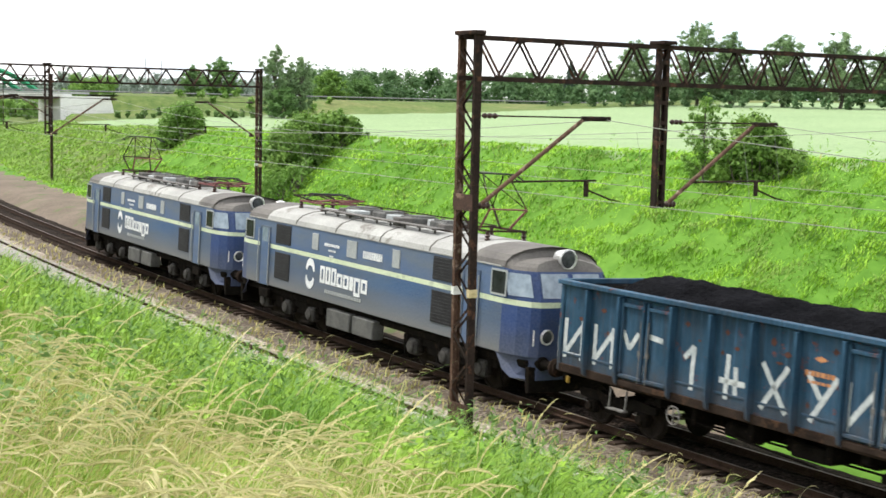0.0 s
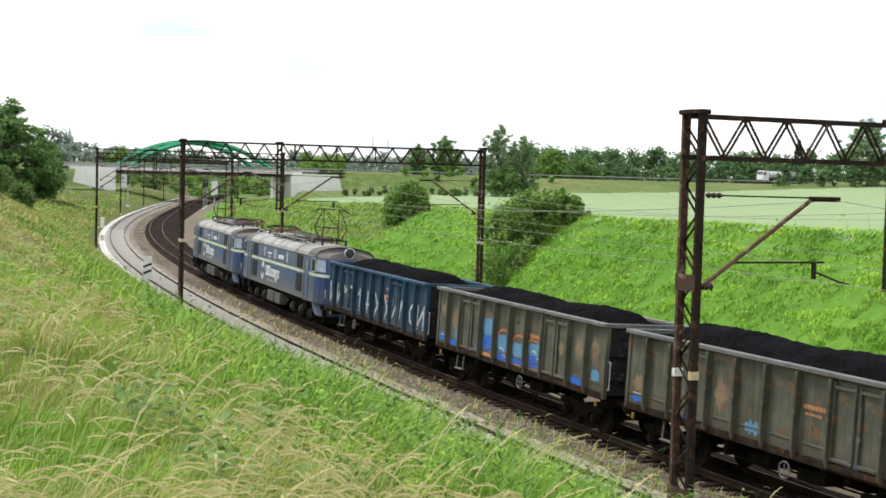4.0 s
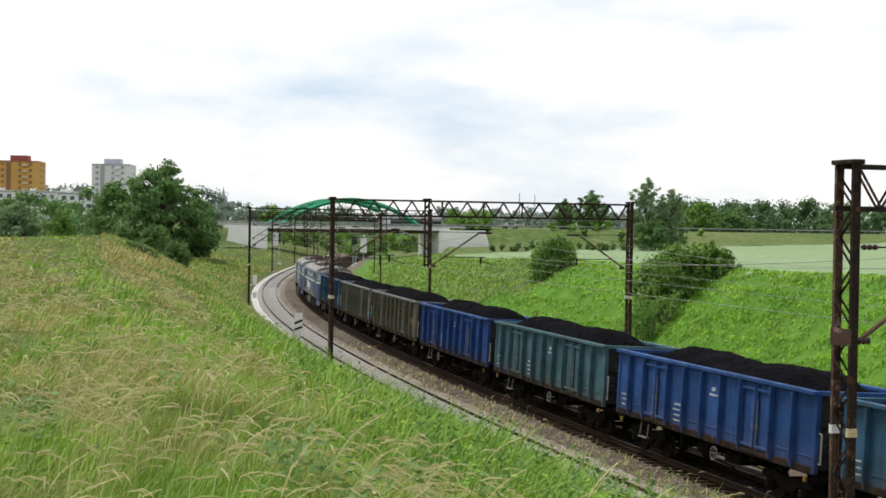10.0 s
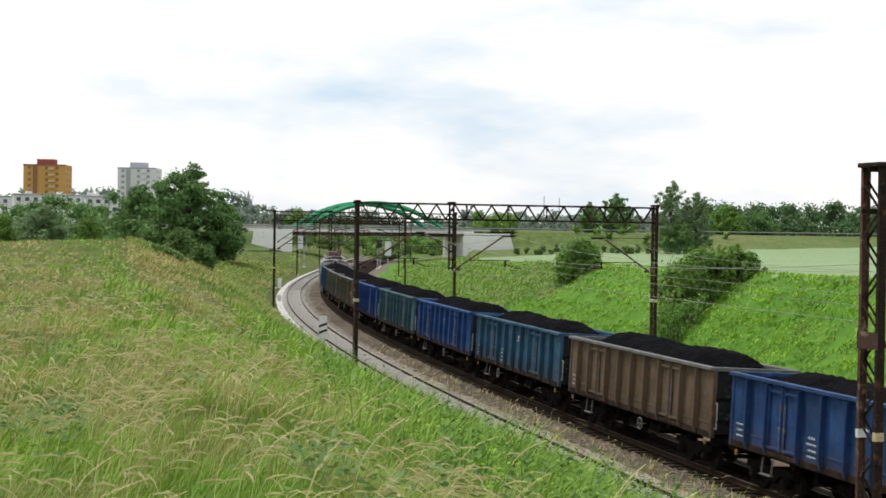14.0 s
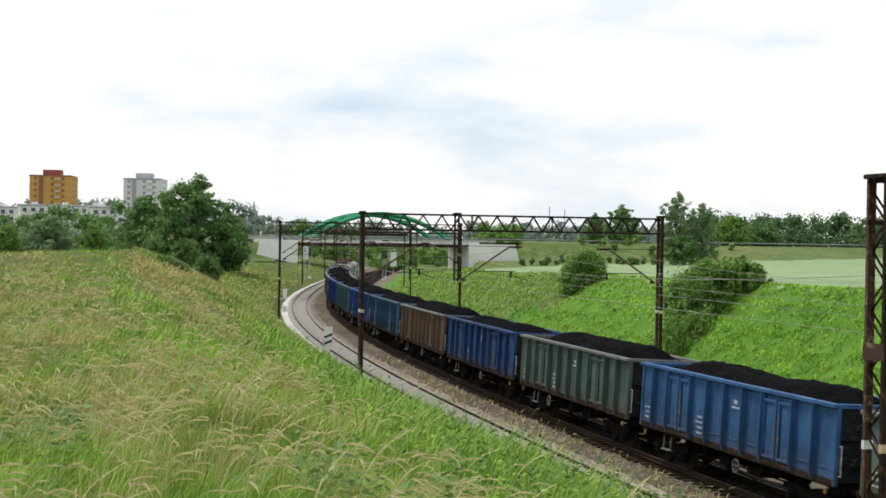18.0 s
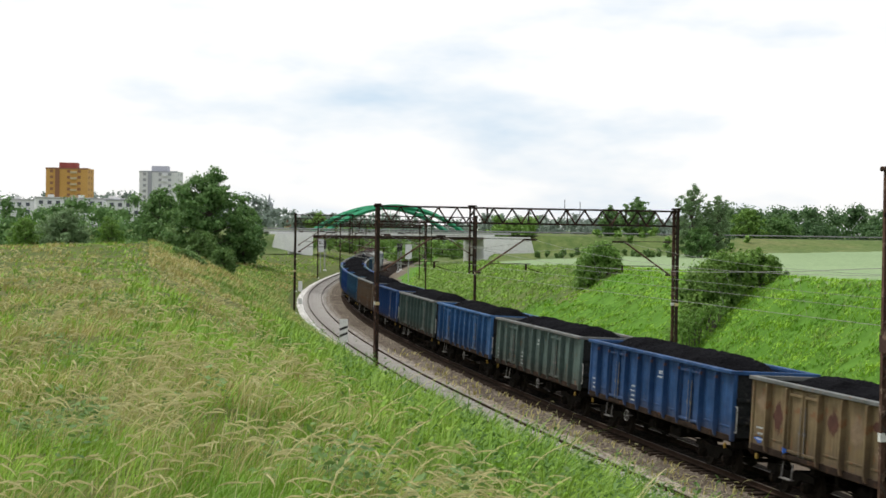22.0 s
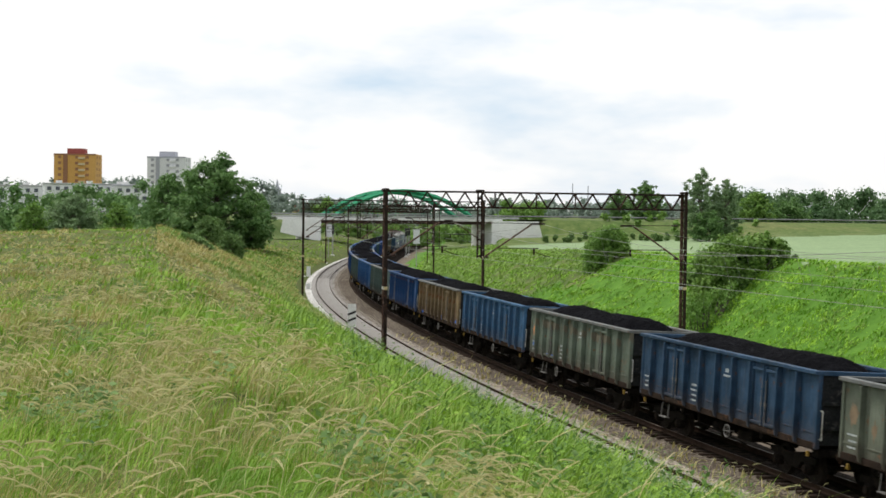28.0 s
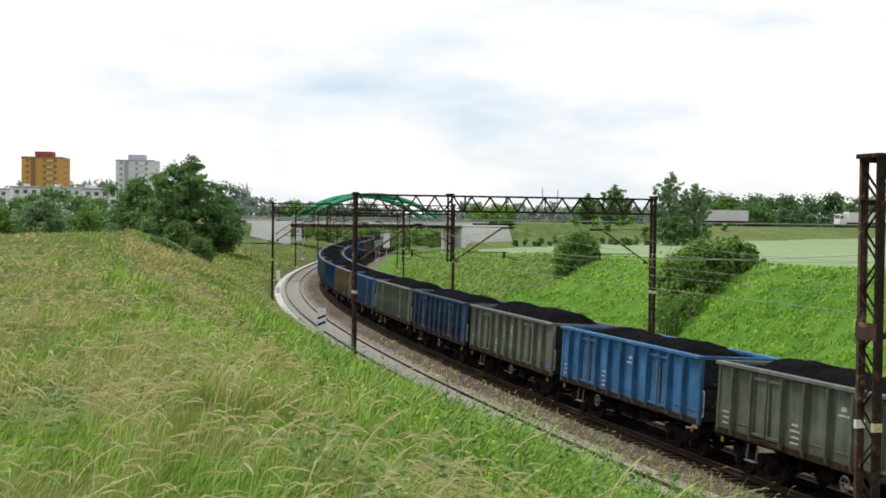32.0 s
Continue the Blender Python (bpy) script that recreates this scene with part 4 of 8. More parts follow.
def wagon_paint(name, c1, rust, seed, worn=0.5, patch=None):
    """Weathered wagon paint: faded coat, rusty spots, streaks running down."""
    m, nt, b = nodes(name, 0.70, 0.0, 0.15)
    off = (seed * 7.3, seed * 3.1, seed * 1.7)
    v = coords(nt, (1, 1, 1), "Object", off)
    big = noise_tex(nt, v, 0.7, 4, 0.6)
    fade = tuple(min(0.8, x * 0.56 + 0.010) for x in c1)
    c1 = tuple(x * 0.36 for x in c1)
    dark = tuple(x * 0.62 for x in c1)
    col = ramp(nt, big, [(0.32, dark), (0.5, c1), (0.68, fade)])
    vs = coords(nt, (1, 5.0, 0.35), "Object", off)
    st = noise_tex(nt, vs, 2.0, 5, 0.65)
    col = mixc(nt, ramp(nt, st, [(0.50, (0, 0, 0)), (0.72, (0.6 * worn, 0.6 * worn, 0.6 * worn))]), col, (0.10, 0.075, 0.06))
    run = noise_tex(nt, coords(nt, (1, 11.0, 0.30), "Object", (off[2], off[1], off[0])), 1.3, 4, 0.6)
    col = mixc(nt, ramp(nt, run, [(0.30, (0.5, 0.5, 0.5)), (0.44, (0, 0, 0))]), col, tuple(x * 0.5 for x in dark))
    col = mixc(nt, ramp(nt, run, [(0.55, (0, 0, 0)), (0.70, (0.55, 0.55, 0.55))]), col, tuple(min(0.7, x * 1.35 + 0.01) for x in fade))
    sp = noise_tex(nt, v, 2.6, 7, 0.72)
    lo = 0.66 - 0.10 * worn
    col = mixc(nt, ramp(nt, sp, [(lo, (0, 0, 0)), (lo + 0.04, (0.85, 0.85, 0.85))]), col, rust)
    if patch:
        pn = noise_tex(nt, coords(nt, (1, 0.55, 0.9), "Object", (off[1], off[0], 3.3)), 1.1, 3, 0.5)
        col = mixc(nt, ramp(nt, pn, [(0.60, (0, 0, 0)), (0.64, (0.8, 0.8, 0.8))]), col, patch)
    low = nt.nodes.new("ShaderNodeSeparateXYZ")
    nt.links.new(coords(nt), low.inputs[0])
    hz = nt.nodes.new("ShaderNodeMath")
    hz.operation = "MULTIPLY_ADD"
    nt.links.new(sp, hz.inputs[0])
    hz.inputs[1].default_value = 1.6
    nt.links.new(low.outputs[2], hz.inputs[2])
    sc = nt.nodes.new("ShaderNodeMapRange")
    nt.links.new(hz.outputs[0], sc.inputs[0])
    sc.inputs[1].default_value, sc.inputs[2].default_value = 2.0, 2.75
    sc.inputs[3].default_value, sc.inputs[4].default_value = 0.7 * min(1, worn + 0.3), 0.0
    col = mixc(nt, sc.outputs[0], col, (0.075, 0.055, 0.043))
    fine = noise_tex(nt, v, 30, 3)
    col = mixc(nt, 0.18, col, ramp(nt, fine, [(0.3, (0.02, 0.02, 0.02)), (0.7, fade)]))
    nt.links.new(col, b.inputs["Base Color"])
    r = ramp(nt, sp, [(0.4, (0.5, 0.5, 0.5)), (0.7, (0.9, 0.9, 0.9))])
    nt.links.new(r, b.inputs["Roughness"])
    bump(nt, b, sp, 0.25, 0.02)
    return m


RUSTY = mottled("rusty_brown_steel", (0.014, 0.010, 0.008), (0.040, 0.028, 0.022), 1.5, 0.92, 0.0, (0.075, 0.042, 0.026), spec=0.06)
# Next two steels: real grime, plus underframe shade painted into the dark tone
FRAME_BLACK = mottled("grimy_shade_steel", (0.005, 0.0045, 0.004), (0.014, 0.012, 0.010), 2.0, 0.95, 0.0, (0.024, 0.017, 0.013), spec=0.03)
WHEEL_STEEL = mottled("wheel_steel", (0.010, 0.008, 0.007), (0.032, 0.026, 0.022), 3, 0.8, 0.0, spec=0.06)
RAIL_PAINT = mottled("pale_worn_rim", (0.075, 0.084, 0.083), (0.165, 0.172, 0.168), 2, 0.7, 0.1, (0.16, 0.11, 0.08))
# Wagon ends: shade of the gap between wagons put into a dark colour
END_SHADE = mottled("end_shade_steel", (0.012, 0.013, 0.014), (0.040, 0.042, 0.043), 1.2, 0.95, 0.0, (0.075, 0.072, 0.066), 14, 0.3, 0.05)
YELLOW = mottled("grimy_yellow_paint", (0.16, 0.10, 0.02), (0.42, 0.26, 0.035), 6, 0.7)
DULL_STEEL = mottled("grimy_bare_steel", (0.09, 0.085, 0.08), (0.22, 0.21, 0.20), 4, 0.7, 0.3)
DULL_WHITE = mottled("grimy_white_paint", (0.30, 0.30, 0.29), (0.55, 0.55, 0.53), 3, 0.7, 0, (0.16, 0.12, 0.09))
ORANGE_FADED = mottled("faded_orange_paint", (0.40, 0.17, 0.07), (0.50, 0.24, 0.11), 3, 0.7)
SPRAY_WHITE = mottled("sprayed_white_paint", (0.55, 0.58, 0.60), (0.75, 0.77, 0.78), 2, 0.7)
SPRAY_BLUE = mottled("sprayed_blue_paint", (0.02, 0.08, 0.42), (0.04, 0.16, 0.58), 1.5, 0.6)
SPRAY_SKY = mottled("sprayed_sky_blue_paint", (0.06, 0.19, 0.36), (0.12, 0.28, 0.46), 1.5, 0.7)
RUST_PALE = mottled("pale_rust_bloom", (0.13, 0.095, 0.062), (0.25, 0.18, 0.115), 2.5, 0.9)
SPRAY_ORANGE = mottled("sprayed_orange_paint", (0.45, 0.10, 0.04), (0.58, 0.17, 0.07), 3, 0.7)
SPRAY_WORN = mottled("worn_sprayed_white", (0.30, 0.34, 0.36), (0.55, 0.58, 0.58), 5, 0.8)
RUST_RED = mottled("red_rust_spot", (0.055, 0.024, 0.018), (0.10, 0.042, 0.030), 4, 0.9)
SECTIONS = [1.05, 1.15, 1.75, 1.2, 1.2, 1.2, 1.2, 1.75, 1.15, 1.05]
HALF_L, HALF_W, Z_FLOOR, Z_TOP = 6.35, 1.40, 1.27, 3.31


def bar_text(parent, name, mat, x, y, z, rows, seed, label=""):
    """Illegible lettering as short bars on a side wall; rows: (width, height)."""
    r = random.Random(seed)
    mb = MB()
    for k, (w, h) in enumerate(rows):
        yy = y + w / 2
        while yy > y - w / 2:
            d = r.uniform(0.06, 0.12)
            mb.box((x, yy - d / 2, z - k * 0.17), (0.008, d, h))
            yy -= d + 0.035
    ob = part(name, mb, mat, parent, label)
    ob["kind"] = "stuff"
    return ob


def build_bogie(parent, yc, base, radius, side):
    b = part("bogie", shared("bogie_frame%.1f" % base, FRAME_BLACK, lambda: MB().cbox((0, 0, 0.62), (1.7, 0.5, 0.30), 0.04).cbox((0, 0, 0.86), (0.6, 0.6, 0.2), 0.04)), None, parent, "grimy cast bogie, black partly as painted underframe shade", pose(0, yc, 0))
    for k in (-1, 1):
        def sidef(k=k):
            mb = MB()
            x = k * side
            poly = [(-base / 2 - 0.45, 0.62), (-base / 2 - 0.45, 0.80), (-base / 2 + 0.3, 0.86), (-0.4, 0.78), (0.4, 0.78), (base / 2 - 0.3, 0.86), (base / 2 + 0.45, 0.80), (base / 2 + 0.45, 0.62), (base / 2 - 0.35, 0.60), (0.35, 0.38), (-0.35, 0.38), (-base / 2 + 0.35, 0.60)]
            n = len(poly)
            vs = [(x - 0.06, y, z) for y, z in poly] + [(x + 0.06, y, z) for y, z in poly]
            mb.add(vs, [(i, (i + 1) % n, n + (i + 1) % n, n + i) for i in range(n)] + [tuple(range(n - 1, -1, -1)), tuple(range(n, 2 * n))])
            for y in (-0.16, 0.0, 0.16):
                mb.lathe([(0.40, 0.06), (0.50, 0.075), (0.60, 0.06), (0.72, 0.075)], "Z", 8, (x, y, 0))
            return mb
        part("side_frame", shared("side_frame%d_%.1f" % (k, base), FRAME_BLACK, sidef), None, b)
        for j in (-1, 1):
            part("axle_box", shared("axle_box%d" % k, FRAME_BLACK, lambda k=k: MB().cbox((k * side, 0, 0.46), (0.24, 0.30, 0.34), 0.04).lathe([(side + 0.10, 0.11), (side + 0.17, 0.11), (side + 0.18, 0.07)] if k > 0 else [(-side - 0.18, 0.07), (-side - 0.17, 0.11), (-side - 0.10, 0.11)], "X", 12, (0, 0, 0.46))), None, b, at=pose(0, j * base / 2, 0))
    for j in (-1, 1):
        wheelset(b, j * base / 2, radius)
    return b


def wheelset(parent, y, radius):
    def ws():
        mb = MB().tube((-0.95, 0, 0), (0.95, 0, 0), 0.075, 10)
        for k in (-1, 1):
            pts = [(0.68, 0.12), (0.69, radius + 0.03), (0.715, radius + 0.028), (0.72, radius), (0.815, radius - 0.005), (0.82, radius - 0.06), (0.78, radius - 0.08), (0.77, 0.16), (0.83, 0.14), (0.83, 0.09)]
            mb.lathe([(k * a, r) for a, r in pts], "X", 20)
            for i in range(3):
                a = i * 2.094
                mb.box((k * 0.785, 0.27 * math.cos(a), 0.27 * math.sin(a)), (0.03, 0.09, 0.09))
        return mb
    w = part("wheelset", shared("wheelset%.2f" % radius, WHEEL_STEEL, ws), None, parent, "worn steel wheelset", pose(0, y, radius))
    WHEELS.append((w, y, radius))


def build_wagon(i, paint, label, rim, extras):
    w = thing("open_coal_wagon", label, "freight wagon", group="coal wagons")
    H = Z_TOP - Z_FLOOR
    zc = (Z_TOP + Z_FLOOR) / 2
    for k in (-1, 1):
        part("side_wall", shared("side_wall%d" % k, paint, lambda k=k: MB().box((k * (HALF_W - 0.02), 0, zc), (0.035, 2 * HALF_L, H))), None, w)
        part("end_wall", shared("end_wall%d" % k, END_SHADE, lambda k=k: MB().box((0, k * (HALF_L - 0.02), zc), (2 * HALF_W - 0.08, 0.035, H))), None, w, "end wall coloured dark for the shade between wagons")
        part("top_rail", shared("top_rail%d" % k, rim, lambda k=k: MB().cbox((k * (HALF_W + 0.04), 0, Z_TOP), (0.23, 2 * HALF_L + 0.12, 0.11), 0.015)), None, w, "pale worn top rail")
        part("end_rail", shared("end_rail%d" % k, rim, lambda k=k: MB().cbox((0, k * (HALF_L + 0.01), Z_TOP - 0.003), (2 * HALF_W - 0.12, 0.13, 0.13), 0.015)), None, w)
        part("side_sill", shared("side_sill%d" % k, RUSTY, lambda k=k: MB().cbox((k * (HALF_W - 0.02), 0, Z_FLOOR - 0.03), (0.12, 2 * HALF_L - 0.05, 0.20), 0.015)), None, w)
        part("inner_wall", shared("inner_wall%d" % k, RUSTY, lambda k=k: MB().box((k * (HALF_W - 0.05), 0, zc - 0.06), (0.014, 2 * HALF_L - 0.1, H - 0.14))), None, w, "rusty bare inner side")
        part("inner_end", shared("inner_end%d" % k, RUSTY, lambda k=k: MB().box((0, k * (HALF_L - 0.05), zc - 0.06), (2 * HALF_W - 0.14, 0.014, H - 0.14))), None, w)
        for z in (1.75, 2.45):
            part("end_rib", shared("end_rib%d" % k, END_SHADE, lambda k=k: MB().cbox((0, k * (HALF_L + 0.04), 0), (2 * HALF_W - 0.2, 0.1, 0.12), 0.015)), None, w, at=pose(0, 0, z))
        for j in (-1, 1):
            part("corner_post", shared("corner_post%d%d" % (k, j), paint, lambda k=k, j=j: MB().cbox((k * (HALF_W - 0.03), j * (HALF_L - 0.02), zc - 0.06), (0.14, 0.14, H + 0.10), 0.02)), None, w)
            part("end_post", shared("end_post%d%d" % (k, j), END_SHADE, lambda k=k, j=j: MB().cbox((k * 0.5, j * (HALF_L + 0.05), zc - 0.06), (0.12, 0.13, H - 0.03), 0.02)), None, w)
            part("hand_rail", shared("hand_rail%d%d" % (k, j), DULL_WHITE, lambda k=k, j=j: MB().tube((k * (HALF_W - 0.08), j * (HALF_L + 0.16), 1.45), (k * (HALF_W - 0.08), j * (HALF_L + 0.16), 2.25), 0.018, 6).tube((k * (HALF_W - 0.08), j * (HALF_L + 0.16), 1.45), (k * (HALF_W - 0.08), j * (HALF_L + 0.02), 1.45), 0.018, 6).tube((k * (HALF_W - 0.08), j * (HALF_L + 0.16), 2.25), (k * (HALF_W - 0.08), j * (HALF_L + 0.02), 2.25), 0.018, 6)), None, w, "white hand rail")
            bf = part("buffer", shared("buffer%d" % j, FRAME_BLACK, lambda j=j: MB().lathe([(j * 6.30, 0.14), (j * 6.42, 0.14), (j * 6.43, 0.10), (j * 6.75, 0.09), (j * 6.76, 0.07), (j * 6.95, 0.07)], "Y", 14, (0, 0, 1.05))), None, w, at=pose(k * 0.875, 0, 0))
            part("buffer_head", shared("buffer_head%d" % j, RUSTY, lambda j=j: MB().lathe([(j * 6.95, 0.21), (j * 6.985, 0.22), (j * 7.01, 0.17)], "Y", 16, (0, 0, 1.05))), None, bf)
        y = HALF_L
        for q, sec in enumerate(SECTIONS):
            if q:
                part("side_rib", shared("side_rib%d" % k, paint, lambda k=k: MB().prism([(k * HALF_W - k * 0.004, Z_FLOOR - 0.12), (k * (HALF_W + 0.11), Z_FLOOR - 0.04), (k * (HALF_W + 0.17), Z_FLOOR + 0.22), (k * (HALF_W + 0.17), Z_TOP - 0.10), (k * HALF_W - k * 0.004, Z_TOP - 0.07)], -0.045, 0.045).cbox((k * (HALF_W + 0.168), 0, zc + 0.08), (0.012, 0.065, H - 0.38), 0.004)), None, w, at=pose(0, y, 0))
            if sec > 1.5:
                for d in (-1, 1):
                    def leaf(k=k, d=d):
                        ww = sec / 2 - 0.10
                        mb = MB().box((k * (HALF_W + 0.012), 0, zc + 0.04), (0.03, ww, H - 0.32))
                        for zz in (Z_FLOOR + 0.16, Z_TOP - 0.26):
                            mb.cbox((k * (HALF_W + 0.05), 0, zz), (0.09, ww, 0.08), 0.01)
                        for yy in (-ww / 2 + 0.04, ww / 2 - 0.04):
                            mb.cbox((k * (HALF_W + 0.05), yy, zc + 0.04), (0.09, 0.07, H - 0.34), 0.01)
                        return mb
                    lf = part("door_leaf", shared("door_leaf%d" % k, paint, leaf), None, w, at=pose(0, y - sec / 2 + d * sec / 4 * 0.98, 0))
                    part("door_latch", shared("door_latch%d" % k, DULL_STEEL, lambda k=k: MB().tube((k * (HALF_W + 0.085), 0, 1.35), (k * (HALF_W + 0.085), 0, 2.75), 0.016, 6).cbox((k * (HALF_W + 0.08), 0, 2.02), (0.05, 0.10, 0.12), 0.01)), None, lf, "dull steel latch rod", pose(0, -d * 0.30, 0))
                part("door_sill", shared("door_sill%d" % k, RUSTY, lambda k=k: MB().cbox((k * (HALF_W + 0.04), 0, Z_FLOOR - 0.01), (0.10, 1.62, 0.13), 0.01)), None, w, at=pose(0, y - sec / 2, 0))
            else:
                part("stiffener", shared("stiffener%d" % k, paint, lambda k=k: MB().cbox((k * (HALF_W + 0.006), 0, Z_FLOOR + 0.33), (0.025, 0.92, 0.05), 0.008)), None, w, at=pose(0, y - sec / 2, 0))
            y -= sec
        # step, hand wheel and lever on each side
        part("foot_step", shared("foot_step%d" % k, DULL_STEEL, lambda k=k: MB().beam((k * 1.38, -0.28, 1.08), (k * 1.42, -0.28, 0.62), 0.03, 0.04).beam((k * 1.38, 0.28, 1.08), (k * 1.42, 0.28, 0.62), 0.03, 0.04).box((k * 1.42, 0, 0.61), (0.16, 0.60, 0.03))), None, w, "grimy steel foot step", pose(0, 4.1, 0))
        hw = part("hand_wheel", shared("hand_wheel%d" % k, DULL_STEEL, lambda k=k: MB().ring((k * 1.45, 0, 0.86), 0.20, 0.018, "X", 18, 6).beam((k * 1.45, -0.21, 0.86), (k * 1.45, 0.21, 0.86), 0.025, 0.025).beam((k * 1.45, 0, 0.65), (k * 1.45, 0, 1.07), 0.025, 0.025).tube((k * 1.2, 0, 0.86), (k * 1.45, 0, 0.86), 0.025, 6)), None, w, "dull steel brake hand wheel", pose(0, -0.9 if i % 3 else 2.2, 0))
        part("tow_hook", shared("tow_hook%d" % k, YELLOW, lambda k=k: MB().cbox((k * 1.40, 0, 0.98), (0.07, 0.10, 0.16), 0.02)), None, w, "yellow towing hook", pose(0, 5.95, 0))
        part("tow_hook", shared("tow_hook%d" % k, YELLOW, None), None, w, "yellow towing hook", pose(0, -5.95, 0))
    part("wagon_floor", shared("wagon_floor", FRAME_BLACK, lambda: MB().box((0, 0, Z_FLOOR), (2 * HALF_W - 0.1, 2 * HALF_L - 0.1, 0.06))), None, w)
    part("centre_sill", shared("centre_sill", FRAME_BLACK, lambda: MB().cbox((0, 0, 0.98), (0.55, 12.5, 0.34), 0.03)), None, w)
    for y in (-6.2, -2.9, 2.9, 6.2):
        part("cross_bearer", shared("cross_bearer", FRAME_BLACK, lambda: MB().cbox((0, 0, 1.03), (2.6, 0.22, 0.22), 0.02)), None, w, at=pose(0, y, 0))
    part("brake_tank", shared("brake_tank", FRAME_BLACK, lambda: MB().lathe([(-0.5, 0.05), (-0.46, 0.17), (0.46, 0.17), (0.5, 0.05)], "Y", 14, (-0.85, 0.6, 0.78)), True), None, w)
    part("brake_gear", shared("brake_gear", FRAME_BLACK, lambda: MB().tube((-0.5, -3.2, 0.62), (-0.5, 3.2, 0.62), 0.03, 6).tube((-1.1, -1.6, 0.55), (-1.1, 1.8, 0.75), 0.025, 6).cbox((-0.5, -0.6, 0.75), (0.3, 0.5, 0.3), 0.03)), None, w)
    # Invented crossbeams, added to fill the underside and keep it dark
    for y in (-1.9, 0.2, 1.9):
        part("under_fill_beam", shared("under_fill_beam", FRAME_BLACK, lambda: MB().cbox((0, 0, 0.92), (2.3, 0.16, 0.5), 0.03)), None, w, at=pose(0, y, 0))
    # Invented block, added to shut out the bright ground behind the wagon
    part("under_fill_frame", shared("under_fill_frame", FRAME_BLACK, lambda: MB().cbox((0.1, 0, 0.74), (0.5, 4.6, 0.34), 0.03).cbox((-0.9, -1.3, 0.78), (0.3, 0.9, 0.3), 0.03)), None, w)
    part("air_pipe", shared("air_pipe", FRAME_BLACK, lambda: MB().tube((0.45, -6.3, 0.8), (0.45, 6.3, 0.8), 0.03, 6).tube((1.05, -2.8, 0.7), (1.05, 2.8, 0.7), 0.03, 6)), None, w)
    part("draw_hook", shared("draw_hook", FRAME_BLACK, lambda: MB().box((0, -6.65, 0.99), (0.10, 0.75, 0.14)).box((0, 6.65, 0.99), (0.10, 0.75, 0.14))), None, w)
    for y in (-4.5, 4.5):
        build_bogie(w, y, 1.8, 0.46, 1.02)
    for nm, mat, y, z, rows in extras:
        bar_text(w, nm, mat, -HALF_W - 0.006, y, z, rows, i * 5 + int(z * 10))
    rows = ride_rows(7.02 + 14.04 * i, 4.5)
    MOVERS.append((w, rows))
    build_coal(i, rows)
    return w


def build_coal(i, rows):
    """A heap: flat-topped ridge, falling to both ends below the rim."""
    r = random.Random(50 + i)
    ny, nx = 84, 22
    ys, xs = np.linspace(-6.26, 6.26, ny), np.linspace(-1.32, 1.32, nx)
    gx, gy = np.meshgrid(xs, ys)
    a, b = r.uniform(0.2, 1.5), r.uniform(0.2, 1.5)
    c = r.uniform(-0.8, 0.8)
    along = step(-6.4, -6.4 + a + 1.6, gy) * (1 - step(6.4 - b - 1.6, 6.4, gy))
    dip = 1 - r.uniform(0.05, 0.30) * np.exp(-((gy - c) / 1.3) ** 2)
    across = 1 - np.abs(gx / 1.32) ** 2.2
    z = 2.72 + along * (0.42 + across * r.uniform(0.44, 0.62) * dip)
    z = z + 0.045 * waves(gx, gy, 1.1, 70 + i) + 0.02 * waves(gx, gy, 0.35, 90 + i)
    rs = np.random.RandomState(i)
    z = z + rs.uniform(-0.022, 0.022, z.shape)
    v = np.stack([gx.ravel(), gy.ravel(), z.ravel()], 1)
    k = (np.arange(ny - 1)[:, None] * nx + np.arange(nx - 1)).ravel()
    f = np.stack([k, k + 1, k + nx + 1, k + nx], 1)
    ob = tagged(new("coal_load", raw_mesh("coal_load", v, f, COAL, False)), "heap of black coal in an open wagon", "coal", "coal loads", "stuff")
    MOVERS.append((ob, rows))


GLYPHS = {"N": [(0.3, 0, 0.3, 1), (0.3, 0.1, -0.25, 0.9), (-0.25, 0, -0.25, 1)], "V": [(0.2, 1, 0, 0.6), (0, 0.6, -0.25, 1)], "G": [(0.2, 0, 0.2, 1), (0.2, 1, -0.25, 0.95)],
          "1": [(0.2, 0.7, -0.05, 1), (-0.05, 1, -0.02, 0)], "+": [(0.12, 0, 0.1, 1), (0.3, 0.4, -0.35, 0.4), (-0.12, 0.1, -0.1, 0.75)], "X": [(0.3, 1, -0.3, 0), (-0.3, 1, 0.3, 0)],
          "Y": [(0.3, 1, 0, 0.5), (-0.35, 1, 0.2, 0)], "C": [(-0.2, 1, 0.15, 0.7), (0.15, 0.7, 0.1, 0.3), (0.1, 0.3, -0.25, 0)], "L": [(0.3, 0, 0.05, 1), (0.05, 1, -0.3, 0)]}


def spray(w, pts, wd, mat, label, seed):
    """One sprayed line through (y, z) points, lying on the ribbed side."""
    r = random.Random(seed)
    vs, fs = [], []
    for (y0, z0), (y1, z1) in zip(pts[:-1], pts[1:]):
        ln = math.hypot(y1 - y0, z1 - z0)
        n = max(2, int(ln / 0.06))
        py, pz = -(z1 - z0) / ln * wd, (y1 - y0) / ln * wd
        k = len(vs)
        for j in range(n + 1):
            t = j / n
            y, z = y0 + (y1 - y0) * t + r.uniform(-0.008, 0.008), z0 + (z1 - z0) * t
            x = -side_face(y) - 0.006
            vs += [(x, y - py, z - pz), (x, y + py, z + pz)]
        fs += [(k + 2 * j, k + 2 * j + 1, k + 2 * j + 3, k + 2 * j + 2) for j in range(n)]
    part("sprayed_stroke", MB().add(vs, fs), mat, w, label)


